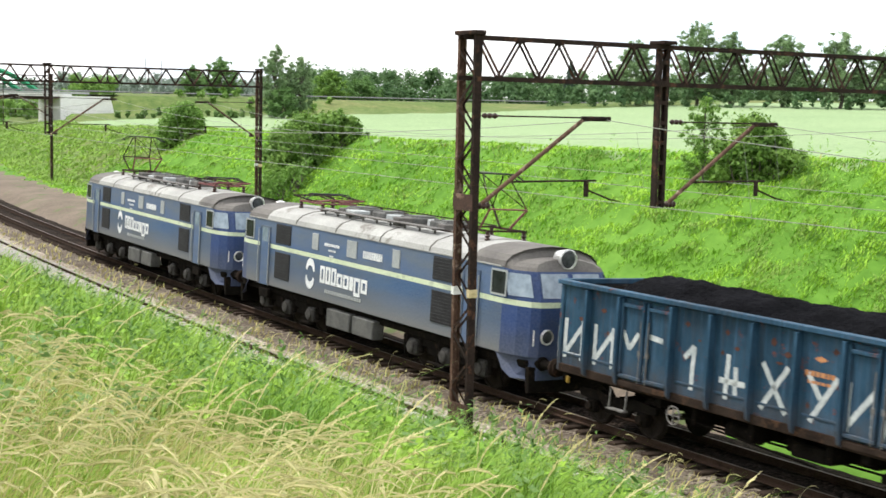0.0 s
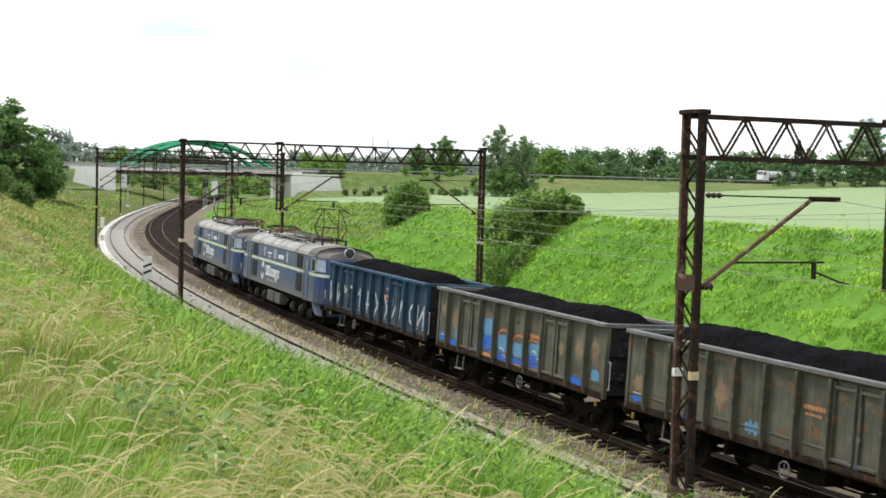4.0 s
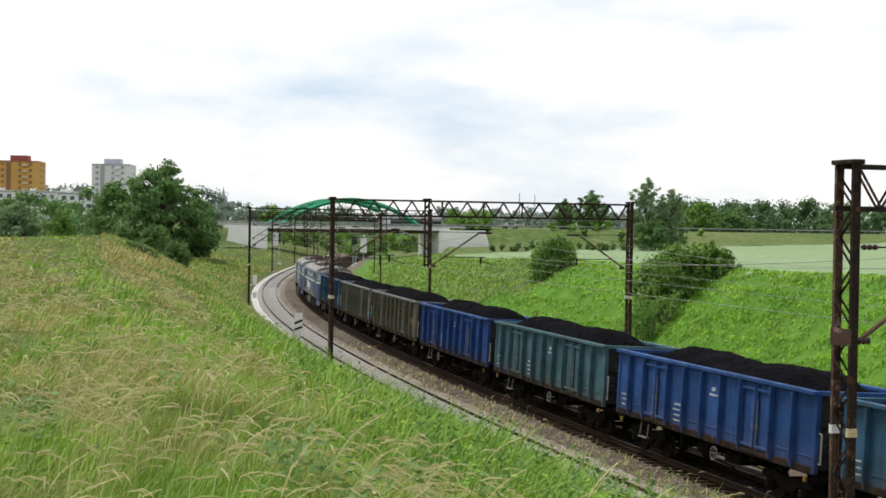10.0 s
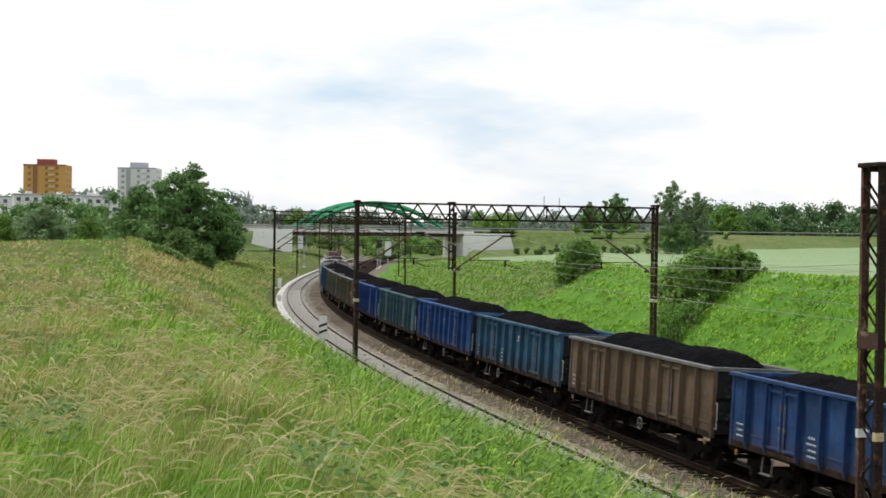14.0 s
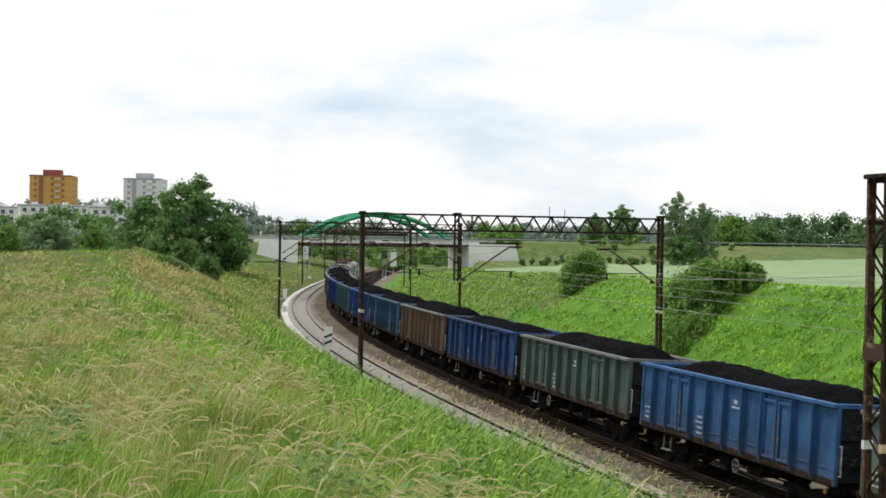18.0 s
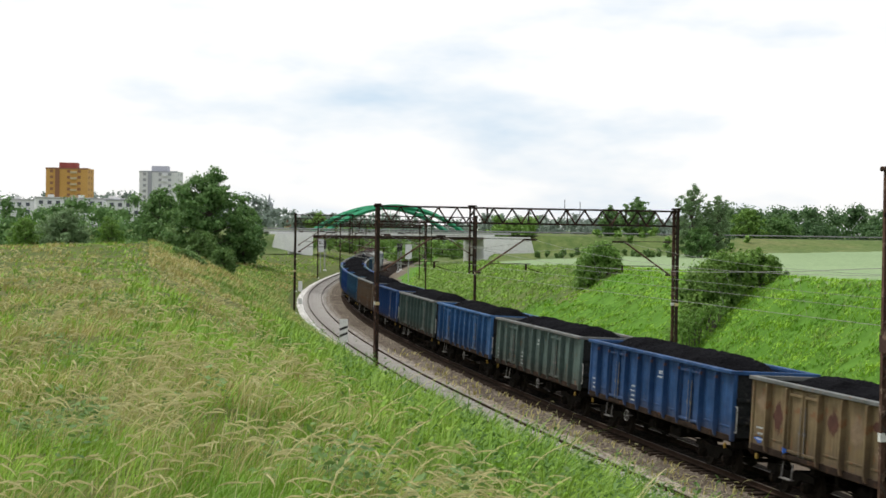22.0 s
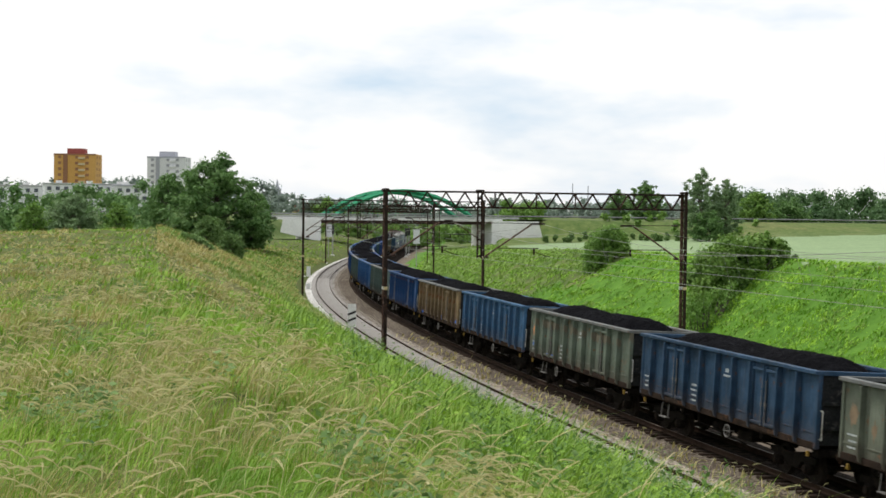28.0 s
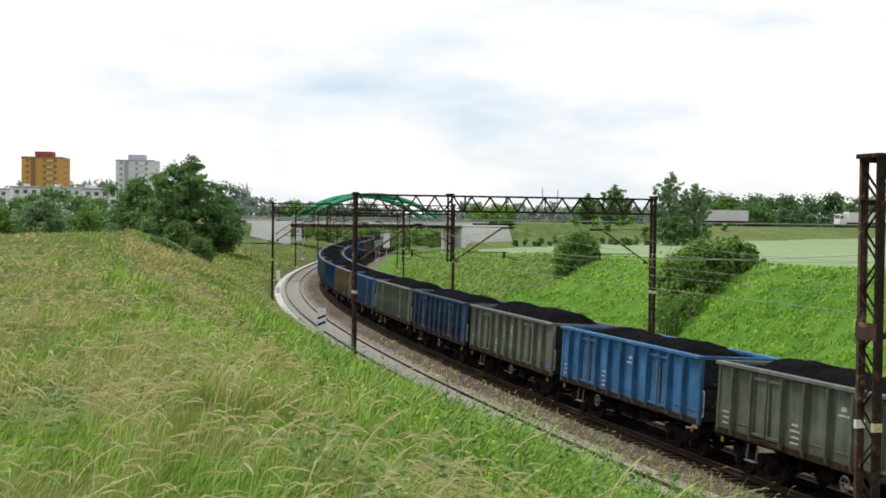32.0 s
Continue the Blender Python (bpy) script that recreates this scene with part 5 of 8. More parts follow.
def graffiti_white(w):
    """White sprayed strokes along the first wagon's side."""
    for q, (g, y) in enumerate([("N", 5.8), ("N", 4.7), ("V", 3.8), ("G", 3.0), ("1", 1.8), ("+", 0.6), ("X", -0.6), ("Y", -1.8), ("N", -2.85), ("L", -3.7), ("C", -4.7), ("N", -5.8)]):
        for u, v, u2, v2 in GLYPHS[g]:
            spray(w, [(y + u * 1.15, 1.5 + v * 0.95), (y + u2 * 1.15, 1.5 + v2 * 0.95)], 0.062, SPRAY_WORN, "white sprayed graffiti stroke", q)
    for q, (y, z) in enumerate([(1.6, 2.6), (0.8, 2.9), (-0.9, 2.7), (-4.8, 2.8), (-5.0, 2.2), (-1.5, 1.8), (2.0, 2.9), (4.8, 2.8), (1.3, 2.75), (0.5, 2.6), (0.9, 2.45), (-0.5, 2.9), (-0.7, 2.5), (-1.4, 2.4), (-2.1, 2.95), (-2.2, 2.3), (-4.5, 2.5), (-5.6, 2.7), (4.6, 2.3), (5.6, 2.5), (1.9, 2.2), (-1.1, 2.2)]):
        graffiti_blob(w, y, z, 0.05 + 0.012 * (q * 7 % 5), 0.05 + 0.015 * (q * 5 % 4), RUST_RED, 200 + q)
    graffiti_blob(w, -1.75, 2.75, 0.16, 0.07, ORANGE_FADED, 240)


def side_face(y):
    """How far out the side's surface stands at y: wall, rib or door."""
    e = HALF_L
    for q, sec in enumerate(SECTIONS):
        if q and abs(y - e) < 0.07:
            return HALF_W + 0.175
        if e - sec < y < e:
            return HALF_W + (0.028 if sec > 1.5 else 0.0)
        e -= sec
    return HALF_W + 0.05


def graffiti_blob(w, y, z, ry, rz, mat, seed, rag=True):
    r = random.Random(seed)
    n = max(6, int(2 * ry / 0.04))
    vs = []
    for j in range(n + 1):
        u = -1 + 2 * j / n
        h = rz * (max(0.10, 1 - abs(u) ** 1.8) * r.uniform(0.45, 1.25) if rag else max(0.25, 1 - abs(u) ** 9.0))
        x = -side_face(y + u * ry) - 0.004
        vs += [(x, y + u * ry, z - h * r.uniform(0.8, 1.1)), (x, y + u * ry, z + h * r.uniform(0.8, 1.1))]
    mb = MB().add(vs, [(2 * j, 2 * j + 1, 2 * j + 3, 2 * j + 2) for j in range(n)])
    part("sprayed_patch", mb, mat, w, "sprayed patch of paint")


R1, R2, R3 = (0.16, 0.05, 0.03), (0.20, 0.09, 0.045), (0.11, 0.06, 0.04)
FLEET = [((0.055, 0.165, 0.29), R1, 0.55, None, "worn blue open wagon with white sprayed graffiti, heaped with coal"),
         ((0.25, 0.27, 0.20), R2, 0.75, (0.17, 0.12, 0.085), "grey-green open wagon with blue and orange graffiti patches"),
         ((0.235, 0.25, 0.185), R2, 0.85, (0.16, 0.12, 0.09), "grey-olive rust-stained open wagon with blue sprayed patches"),
         ((0.03, 0.125, 0.47), R3, 0.25, None, "bright cobalt blue open wagon heaped with coal"),
         ((0.11, 0.26, 0.32), R2, 0.45, None, "dull teal open wagon heaped with coal"),
         ((0.038, 0.15, 0.50), R3, 0.27, None, "strong blue open wagon heaped with coal"),
         ((0.055, 0.19, 0.34), R3, 0.45, None, "faded steel-blue open wagon heaped with coal"),
         ((0.27, 0.185, 0.12), R2, 0.9, (0.12, 0.10, 0.085), "brown rusty open wagon heaped with coal"),
         ((0.035, 0.125, 0.38), R3, 0.4, None, "blue open wagon with rust along its ribs"),
         ((0.15, 0.24, 0.22), R2, 0.55, None, "grey-green weathered open wagon heaped with coal"),
         ((0.068, 0.23, 0.56), R3, 0.33, None, "clear blue open wagon with white markings"),
         ((0.18, 0.27, 0.245), R2, 0.6, None, "pale grey-green open wagon heaped with coal"),
         ((0.045, 0.155, 0.42), R3, 0.35, None, "mid blue open wagon heaped with coal"),
         ((0.50, 0.37, 0.20), R2, 0.85, (0.17, 0.09, 0.05), "tan rust-covered open wagon with blue scraps of paint"),
         ((0.085, 0.245, 0.48), R1, 0.5, None, "dull blue weathered open wagon heaped with coal"),
         ((0.26, 0.335, 0.26), R2, 0.7, (0.15, 0.12, 0.085), "grey-green weathered open wagon with an orange patch"),
         ((0.045, 0.125, 0.245), R3, 0.5, None, "dark steel-blue open wagon heaped with coal"),
         ((0.31, 0.36, 0.275), R2, 0.65, None, "grey-olive open wagon with pale doors"),
         ((0.10, 0.36, 0.78), R3, 0.25, None, "light sky-blue open wagon with white markings"),
         ((0.24, 0.29, 0.21), R2, 0.7, None, "dull olive open wagon heaped with coal")]


def build_wagons():
    for i, (c, rust, worn, patch, label) in enumerate(FLEET):
        paint = wagon_paint("wagon_paint_%s" % "abcdefghijklmnopqrst"[i], c, rust, i + 1, worn, patch)
        extras = [("marking", SPRAY_WORN, 5.8, 1.85, [(0.50, 0.05), (0.36, 0.05), (0.44, 0.05)]), ("marking", SPRAY_WORN, 1.8, 2.0, [(0.34, 0.07), (0.5, 0.05), (0.3, 0.05), (0.42, 0.05)]), ("marking", SPRAY_WORN, -0.6, 2.75, [(0.22, 0.12), (0.5, 0.06)])]
        if i < 3:
            extras = [("marking", SPRAY_WHITE, 5.8, 1.62, [(0.4, 0.05)]), ("marking", ORANGE_FADED, -1.75, 2.45, [(0.75, 0.10), (0.6, 0.06)])]
        if i in (7, 13):
            extras = extras[:1]
        rim = RAIL_PAINT if i in (1, 2, 7, 9, 11, 13, 15, 17, 19) else paint
        w = build_wagon(i, paint, label, rim, extras)
        if i == 0:
            graffiti_white(w)
        if i == 1:
            for q, (y, z, ry, rz, m) in enumerate([(1.80, 2.35, 0.52, 0.32, SPRAY_SKY), (1.80, 1.78, 0.52, 0.28, SPRAY_BLUE), (1.8, 1.38, 0.5, 0.09, ORANGE_FADED), (0.6, 1.95, 0.52, 0.28, SPRAY_SKY), (0.6, 1.52, 0.5, 0.16, SPRAY_BLUE), (-0.6, 1.85, 0.52, 0.25, SPRAY_SKY), (-0.6, 1.50, 0.52, 0.14, SPRAY_BLUE), (-0.6, 1.33, 0.5, 0.06, ORANGE_FADED), (-1.8, 2.0, 0.52, 0.22, SPRAY_SKY), (-1.8, 1.62, 0.52, 0.2, SPRAY_BLUE), (-1.8, 1.38, 0.5, 0.08, RUST_PALE),
                                                   (5.8, 1.58, 0.45, 0.16, SPRAY_BLUE), (4.7, 1.48, 0.5, 0.12, SPRAY_BLUE), (4.55, 1.85, 0.2, 0.25, SPRAY_SKY), (5.8, 2.6, 0.35, 0.25, RUST_PALE), (4.75, 2.3, 0.3, 0.5, RUST_PALE), (2.75, 1.5, 0.12, 0.16, SPRAY_BLUE), (-4.7, 1.48, 0.45, 0.14, SPRAY_BLUE), (-5.8, 1.75, 0.25, 0.2, SPRAY_SKY), (-4.75, 2.4, 0.3, 0.4, RUST_PALE), (-5.7, 2.5, 0.3, 0.4, RUST_PALE), (0.4, 2.6, 0.15, 0.12, RUST_RED), (-0.4, 2.75, 0.12, 0.15, RUST_RED), (-3.6, 2.3, 0.2, 0.3, RUST_PALE)]):
                graffiti_blob(w, y, z, ry, rz, m, q + 20, m in (RUST_PALE, RUST_RED))
            for q, (y, z) in enumerate([(0.6, 2.15), (-0.6, 2.10), (-1.8, 2.18)]):
                spray(w, [(y + 0.48 * math.cos(k * 0.45), z + 0.24 * math.sin(k * 0.45)) for k in range(8)], 0.035, SPRAY_ORANGE, "orange sprayed arc", q)
            for q, (y, z) in enumerate([(0.85, 1.75), (0.7, 1.55), (-1.6, 1.95), (-1.95, 1.75)]):
                spray(w, [(y, z), (y - 0.2, z + 0.02), (y - 0.3, z - 0.08)], 0.03, SPRAY_WORN, "white sprayed mark", q + 7)
        if i == 2:
            for q, (y, z, ry, rz, m) in enumerate([(5.7, 1.9, 0.4, 0.3, RUST_PALE), (5.8, 1.5, 0.35, 0.12, SPRAY_BLUE), (3.3, 1.42, 0.8, 0.10, SPRAY_BLUE), (1.9, 2.2, 0.3, 0.5, RUST_PALE), (0.5, 1.6, 0.4, 0.2, SPRAY_SKY), (-3.2, 1.42, 0.7, 0.08, SPRAY_BLUE), (-5.6, 2.2, 0.35, 0.4, RUST_PALE)]):
                graffiti_blob(w, y, z, ry, rz, m, q + 50)
        if i == 13:
            for q, (y, z, ry, rz, m) in enumerate([(5.9, 1.5, 0.25, 0.14, SPRAY_BLUE), (4.2, 1.42, 0.3, 0.10, SPRAY_BLUE), (-1.75, 1.50, 0.38, 0.22, SPRAY_BLUE), (-3.0, 1.9, 0.14, 0.45, SPRAY_SKY), (-3.6, 1.6, 0.14, 0.22, SPRAY_BLUE), (-4.7, 1.42, 0.35, 0.12, SPRAY_BLUE), (-5.75, 1.5, 0.22, 0.18, SPRAY_BLUE),
                                                   (0.6, 2.4, 0.35, 0.5, RUST_PALE), (-0.6, 2.0, 0.3, 0.5, RUST_PALE), (1.8, 2.5, 0.3, 0.4, RUST_RED), (-0.5, 2.7, 0.4, 0.25, RUST_RED), (4.8, 2.3, 0.3, 0.5, RUST_RED), (5.8, 2.6, 0.3, 0.3, RUST_PALE), (-4.7, 2.4, 0.35, 0.5, RUST_PALE)]):
                graffiti_blob(w, y, z, ry, rz, m, q + 80)
        if i == 17:
            for q, (y, z, ry, rz, m) in enumerate([(0.6, 2.3, 0.16, 0.22, ORANGE_FADED), (-0.6, 2.45, 0.2, 0.25, ORANGE_FADED), (4.8, 2.1, 0.12, 0.35, RUST_PALE), (2.6, 1.9, 0.1, 0.3, RUST_PALE), (-0.5, 1.9, 0.12, 0.15, SPRAY_SKY), (-4.6, 2.2, 0.25, 0.4, RUST_PALE), (-5.8, 1.55, 0.25, 0.12, SPRAY_BLUE), (5.8, 2.4, 0.2, 0.4, RUST_PALE)]):
                graffiti_blob(w, y, z, ry, rz, m, q + 140)
        if i == 15:
            for q, (y, z, ry, rz, m) in enumerate([(5.8, 2.4, 0.35, 0.35, ORANGE_FADED), (5.75, 1.75, 0.3, 0.25, SPRAY_BLUE), (3.3, 1.45, 0.75, 0.08, SPRAY_BLUE)]):
                graffiti_blob(w, y, z, ry, rz, m, q + 110)


build_wagons()


# ---- locomotives ----
def loco_blue(name, a, b_, dirt, amount, seed, dust=0.0):
    m, nt, b = nodes(name, 0.55, 0, 0.25)
    v = coords(nt, (1, 1, 1), "Object", (seed, seed * 2, 0))
    n1 = noise_tex(nt, v, 0.35, 3, 0.5)
    col = ramp(nt, n1, [(0.35, a), (0.65, b_)])
    vs = coords(nt, (1, 0.25, 1.2), "Object", (seed, 0, 0))
    n2 = noise_tex(nt, vs, 0.9, 5, 0.6)
    col = mixc(nt, ramp(nt, n2, [(0.55 - amount * 0.3, (0, 0, 0)), (0.80 - amount * 0.2, (0.9, 0.9, 0.9))]), col, dirt)
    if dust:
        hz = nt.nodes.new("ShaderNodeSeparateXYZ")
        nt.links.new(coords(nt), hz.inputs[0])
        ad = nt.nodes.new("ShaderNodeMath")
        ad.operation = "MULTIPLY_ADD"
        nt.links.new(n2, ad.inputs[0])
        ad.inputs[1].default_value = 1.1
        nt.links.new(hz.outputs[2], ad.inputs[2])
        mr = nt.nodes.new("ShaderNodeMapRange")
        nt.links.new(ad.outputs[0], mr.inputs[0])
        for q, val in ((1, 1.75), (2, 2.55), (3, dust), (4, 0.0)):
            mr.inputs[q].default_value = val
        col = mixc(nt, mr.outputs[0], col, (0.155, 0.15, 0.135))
    n3 = noise_tex(nt, v, 20, 3)
    col = mixc(nt, 0.12, col, ramp(nt, n3, [(0.3, (0.02, 0.02, 0.02)), (0.7, (0.4, 0.4, 0.42))]))
    nt.links.new(col, b.inputs["Base Color"])
    return m


L_UPPER = loco_blue("loco_upper_blue", (0.036, 0.085, 0.20), (0.058, 0.115, 0.235), (0.105, 0.128, 0.155), 0.5, 2)
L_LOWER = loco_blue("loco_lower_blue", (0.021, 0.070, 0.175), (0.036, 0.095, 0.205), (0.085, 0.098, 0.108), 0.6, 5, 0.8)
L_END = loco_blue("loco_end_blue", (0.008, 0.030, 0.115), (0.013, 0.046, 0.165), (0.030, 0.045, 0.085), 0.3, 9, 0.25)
L_STRIPE = mottled("pale_green_stripe", (0.46, 0.54, 0.36), (0.58, 0.64, 0.46), 1.0, 0.5, 0, (0.36, 0.40, 0.30))
L_ROOF = mottled("pale_dirty_roof", (0.23, 0.23, 0.22), (0.36, 0.36, 0.345), 0.5, 0.75, 0, (0.16, 0.15, 0.135))
L_ROOF_DARK = mottled("sooty_roof_end", (0.075, 0.07, 0.068), (0.14, 0.13, 0.12), 0.8, 0.8)
L_WINDOW = mottled("loco_glass", (0.010, 0.012, 0.014), (0.03, 0.033, 0.036), 2, 0.15, 0, None, 5, 0, 0.2)
# Pale base colour paints the reflection onto these panes
L_PALE_GLASS = mottled("pale_reflection_glass", (0.14, 0.19, 0.25), (0.26, 0.32, 0.38), 1.0, 0.15, 0, None, 5, 0, 0.6)
L_BOX = mottled("grimy_grey_box", (0.05, 0.051, 0.05), (0.115, 0.115, 0.11), 3, 0.8)
AXLE_GREY = mottled("oily_grey_casting", (0.022, 0.021, 0.020), (0.065, 0.062, 0.058), 5, 0.8, 0.0, spec=0.15)
L_PANEL = mottled("pale_grey_panel", (0.24, 0.26, 0.27), (0.36, 0.38, 0.38), 2, 0.6)
L_GRILLE = mottled("black_grille", (0.012, 0.012, 0.014), (0.03, 0.03, 0.033), 3, 0.7)
PANTO_RED = mottled("red_pantograph_paint", (0.13, 0.04, 0.045), (0.20, 0.075, 0.075), 3, 0.6)
CHROME = mottled("chromed_rim", (0.55, 0.55, 0.54), (0.72, 0.72, 0.70), 6, 0.3, 0.6)
LAMP_GLASS = mottled("lamp_lens", (0.02, 0.022, 0.025), (0.07, 0.075, 0.08), 8, 0.3, 0, None, 12, 0, 0.25)

LOCO_PROF = [(1.50, 1.20), (1.50, 2.46), (1.50, 2.60), (1.50, 3.38), (1.45, 3.54), (1.27, 3.70), (0.88, 3.83), (0.42, 3.90), (0.0, 3.92)]
LOCO_YS = [(8.95, 1.02), (8.80, 1.22), (8.45, 1.40), (7.9, 1.50)]


def loco_pt(sgn_x, sgn_y, k, y, half):
    x, z = LOCO_PROF[k]
    rake = max(0.0, z - 2.55) * 0.36 if y > 8.3 else max(0.0, z - 2.55) * 0.12 if y > 7.8 else 0
    drop = max(0, z - 3.3) * 0.42 if y > 8.3 else 0
    return (sgn_x * min(x, x * half / 1.5), sgn_y * (y - rake), z - drop)


def loco_skin(k0, k1, yr=None, end=False):
    """Skin between two heights: the sides, or one rounded end."""
    mb = MB()
    for sx in (-1, 1):
        if end:
            for sy in (end,):
                for j in range(len(LOCO_YS) - 1):
                    (ya, ha), (yb, hb) = LOCO_YS[j], LOCO_YS[j + 1]
                    for k in range(k0, k1):
                        mb.add([loco_pt(sx, sy, k, ya, ha), loco_pt(sx, sy, k, yb, hb), loco_pt(sx, sy, k + 1, yb, hb), loco_pt(sx, sy, k + 1, ya, ha)], [(0, 1, 2, 3)])
                ya, ha = LOCO_YS[0]
                for k in range(k0, k1):
                    p, q = loco_pt(sx, sy, k, ya, ha), loco_pt(sx, sy, k + 1, ya, ha)
                    mb.add([p, q, (0, q[1], q[2]), (0, p[1], p[2])], [(0, 1, 2, 3)])
        else:
            for k in range(k0, k1):
                a, b_ = LOCO_PROF[k], LOCO_PROF[k + 1]
                y = yr or 7.9
                mb.add([(sx * a[0], -y, a[1]), (sx * a[0], y, a[1]), (sx * b_[0], y, b_[1]), (sx * b_[0], -y, b_[1])], [(0, 1, 2, 3)])
    return mb


def pantograph(lo, y, up):
    p = part("pantograph", MB().beam((-0.6, y - 0.9, 4.12), (-0.6, y + 0.9, 4.12), 0.06, 0.06).beam((0.6, y - 0.9, 4.12), (0.6, y + 0.9, 4.12), 0.06, 0.06).beam((-0.6, y - 0.8, 4.12), (0.6, y - 0.8, 4.12), 0.05, 0.05).beam((-0.6, y + 0.8, 4.12), (0.6, y + 0.8, 4.12), 0.05, 0.05), PANTO_RED if not up else STEEL_DARK, lo, "raised pantograph" if up else "folded pantograph")
    for sx in (-1, 1):
        for sy in (-1, 1):
            part("roof_insulator", MB().lathe([(3.84, 0.05), (3.90, 0.09), (3.94, 0.05), (3.99, 0.09), (4.03, 0.05), (4.10, 0.07)], "Z", 10, (sx * 0.6, y + sy * 0.8, 0)), INSUL, p)
    top = 5.62 if up else 4.36
    mid = 4.72 if up else (4.15 + top) / 2 + 0.02
    reach = 0.85 if up else 1.35
    for sy in (-1, 1):
        part("lower_arm", MB().tube((-0.5, y + sy * 0.25, 4.16), (-0.62, y + sy * reach, mid), 0.035, 6).tube((0.5, y + sy * 0.25, 4.16), (0.62, y + sy * reach, mid), 0.035, 6).tube((-0.62, y + sy * reach, mid), (0.62, y + sy * reach, mid), 0.025, 6), PANTO_RED if sy < 0 else STEEL_DARK, p)
        part("upper_arm", MB().tube((-0.62, y + sy * reach, mid), (-0.42, y + sy * 0.12, top), 0.022, 6).tube((0.62, y + sy * reach, mid), (0.42, y + sy * 0.12, top), 0.022, 6).tube((0.62, y + sy * reach, mid), (-0.42, y + sy * 0.12, top), 0.014, 6), STEEL_DARK, p)
        part("contact_strip", MB().tube((-0.95, y + sy * 0.17, top - 0.14), (-0.62, y + sy * 0.17, top + 0.04), 0.02, 6).tube((-0.62, y + sy * 0.17, top + 0.04), (0.62, y + sy * 0.17, top + 0.04), 0.024, 6).tube((0.62, y + sy * 0.17, top + 0.04), (0.95, y + sy * 0.17, top - 0.14), 0.02, 6), BLACK_PAINT, p)


def loco_bogie(lo, yc):
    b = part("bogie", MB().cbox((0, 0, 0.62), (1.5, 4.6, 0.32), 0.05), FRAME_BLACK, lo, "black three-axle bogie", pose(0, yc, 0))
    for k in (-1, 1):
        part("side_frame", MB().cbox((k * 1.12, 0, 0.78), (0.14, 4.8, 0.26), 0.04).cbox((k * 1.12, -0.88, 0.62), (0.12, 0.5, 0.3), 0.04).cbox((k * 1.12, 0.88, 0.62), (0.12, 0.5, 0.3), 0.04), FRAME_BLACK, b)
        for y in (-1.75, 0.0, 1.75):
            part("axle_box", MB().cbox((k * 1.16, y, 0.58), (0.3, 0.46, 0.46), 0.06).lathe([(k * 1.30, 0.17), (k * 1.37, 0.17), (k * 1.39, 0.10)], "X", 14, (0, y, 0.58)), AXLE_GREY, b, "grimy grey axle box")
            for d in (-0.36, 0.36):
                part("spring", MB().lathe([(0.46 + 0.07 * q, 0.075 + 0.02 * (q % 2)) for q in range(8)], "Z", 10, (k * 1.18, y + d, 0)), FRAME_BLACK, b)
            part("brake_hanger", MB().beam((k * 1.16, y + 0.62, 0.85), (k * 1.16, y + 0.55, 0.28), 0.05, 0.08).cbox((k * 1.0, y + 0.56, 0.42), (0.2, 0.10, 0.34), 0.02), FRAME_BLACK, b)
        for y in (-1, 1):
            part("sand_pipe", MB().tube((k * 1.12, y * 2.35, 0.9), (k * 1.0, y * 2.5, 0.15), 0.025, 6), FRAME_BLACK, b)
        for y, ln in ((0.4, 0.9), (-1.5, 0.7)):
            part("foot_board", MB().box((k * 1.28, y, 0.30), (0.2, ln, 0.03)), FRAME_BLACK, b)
    for y in (-1.75, 0.0, 1.75):
        wheelset(b, y, 0.60)


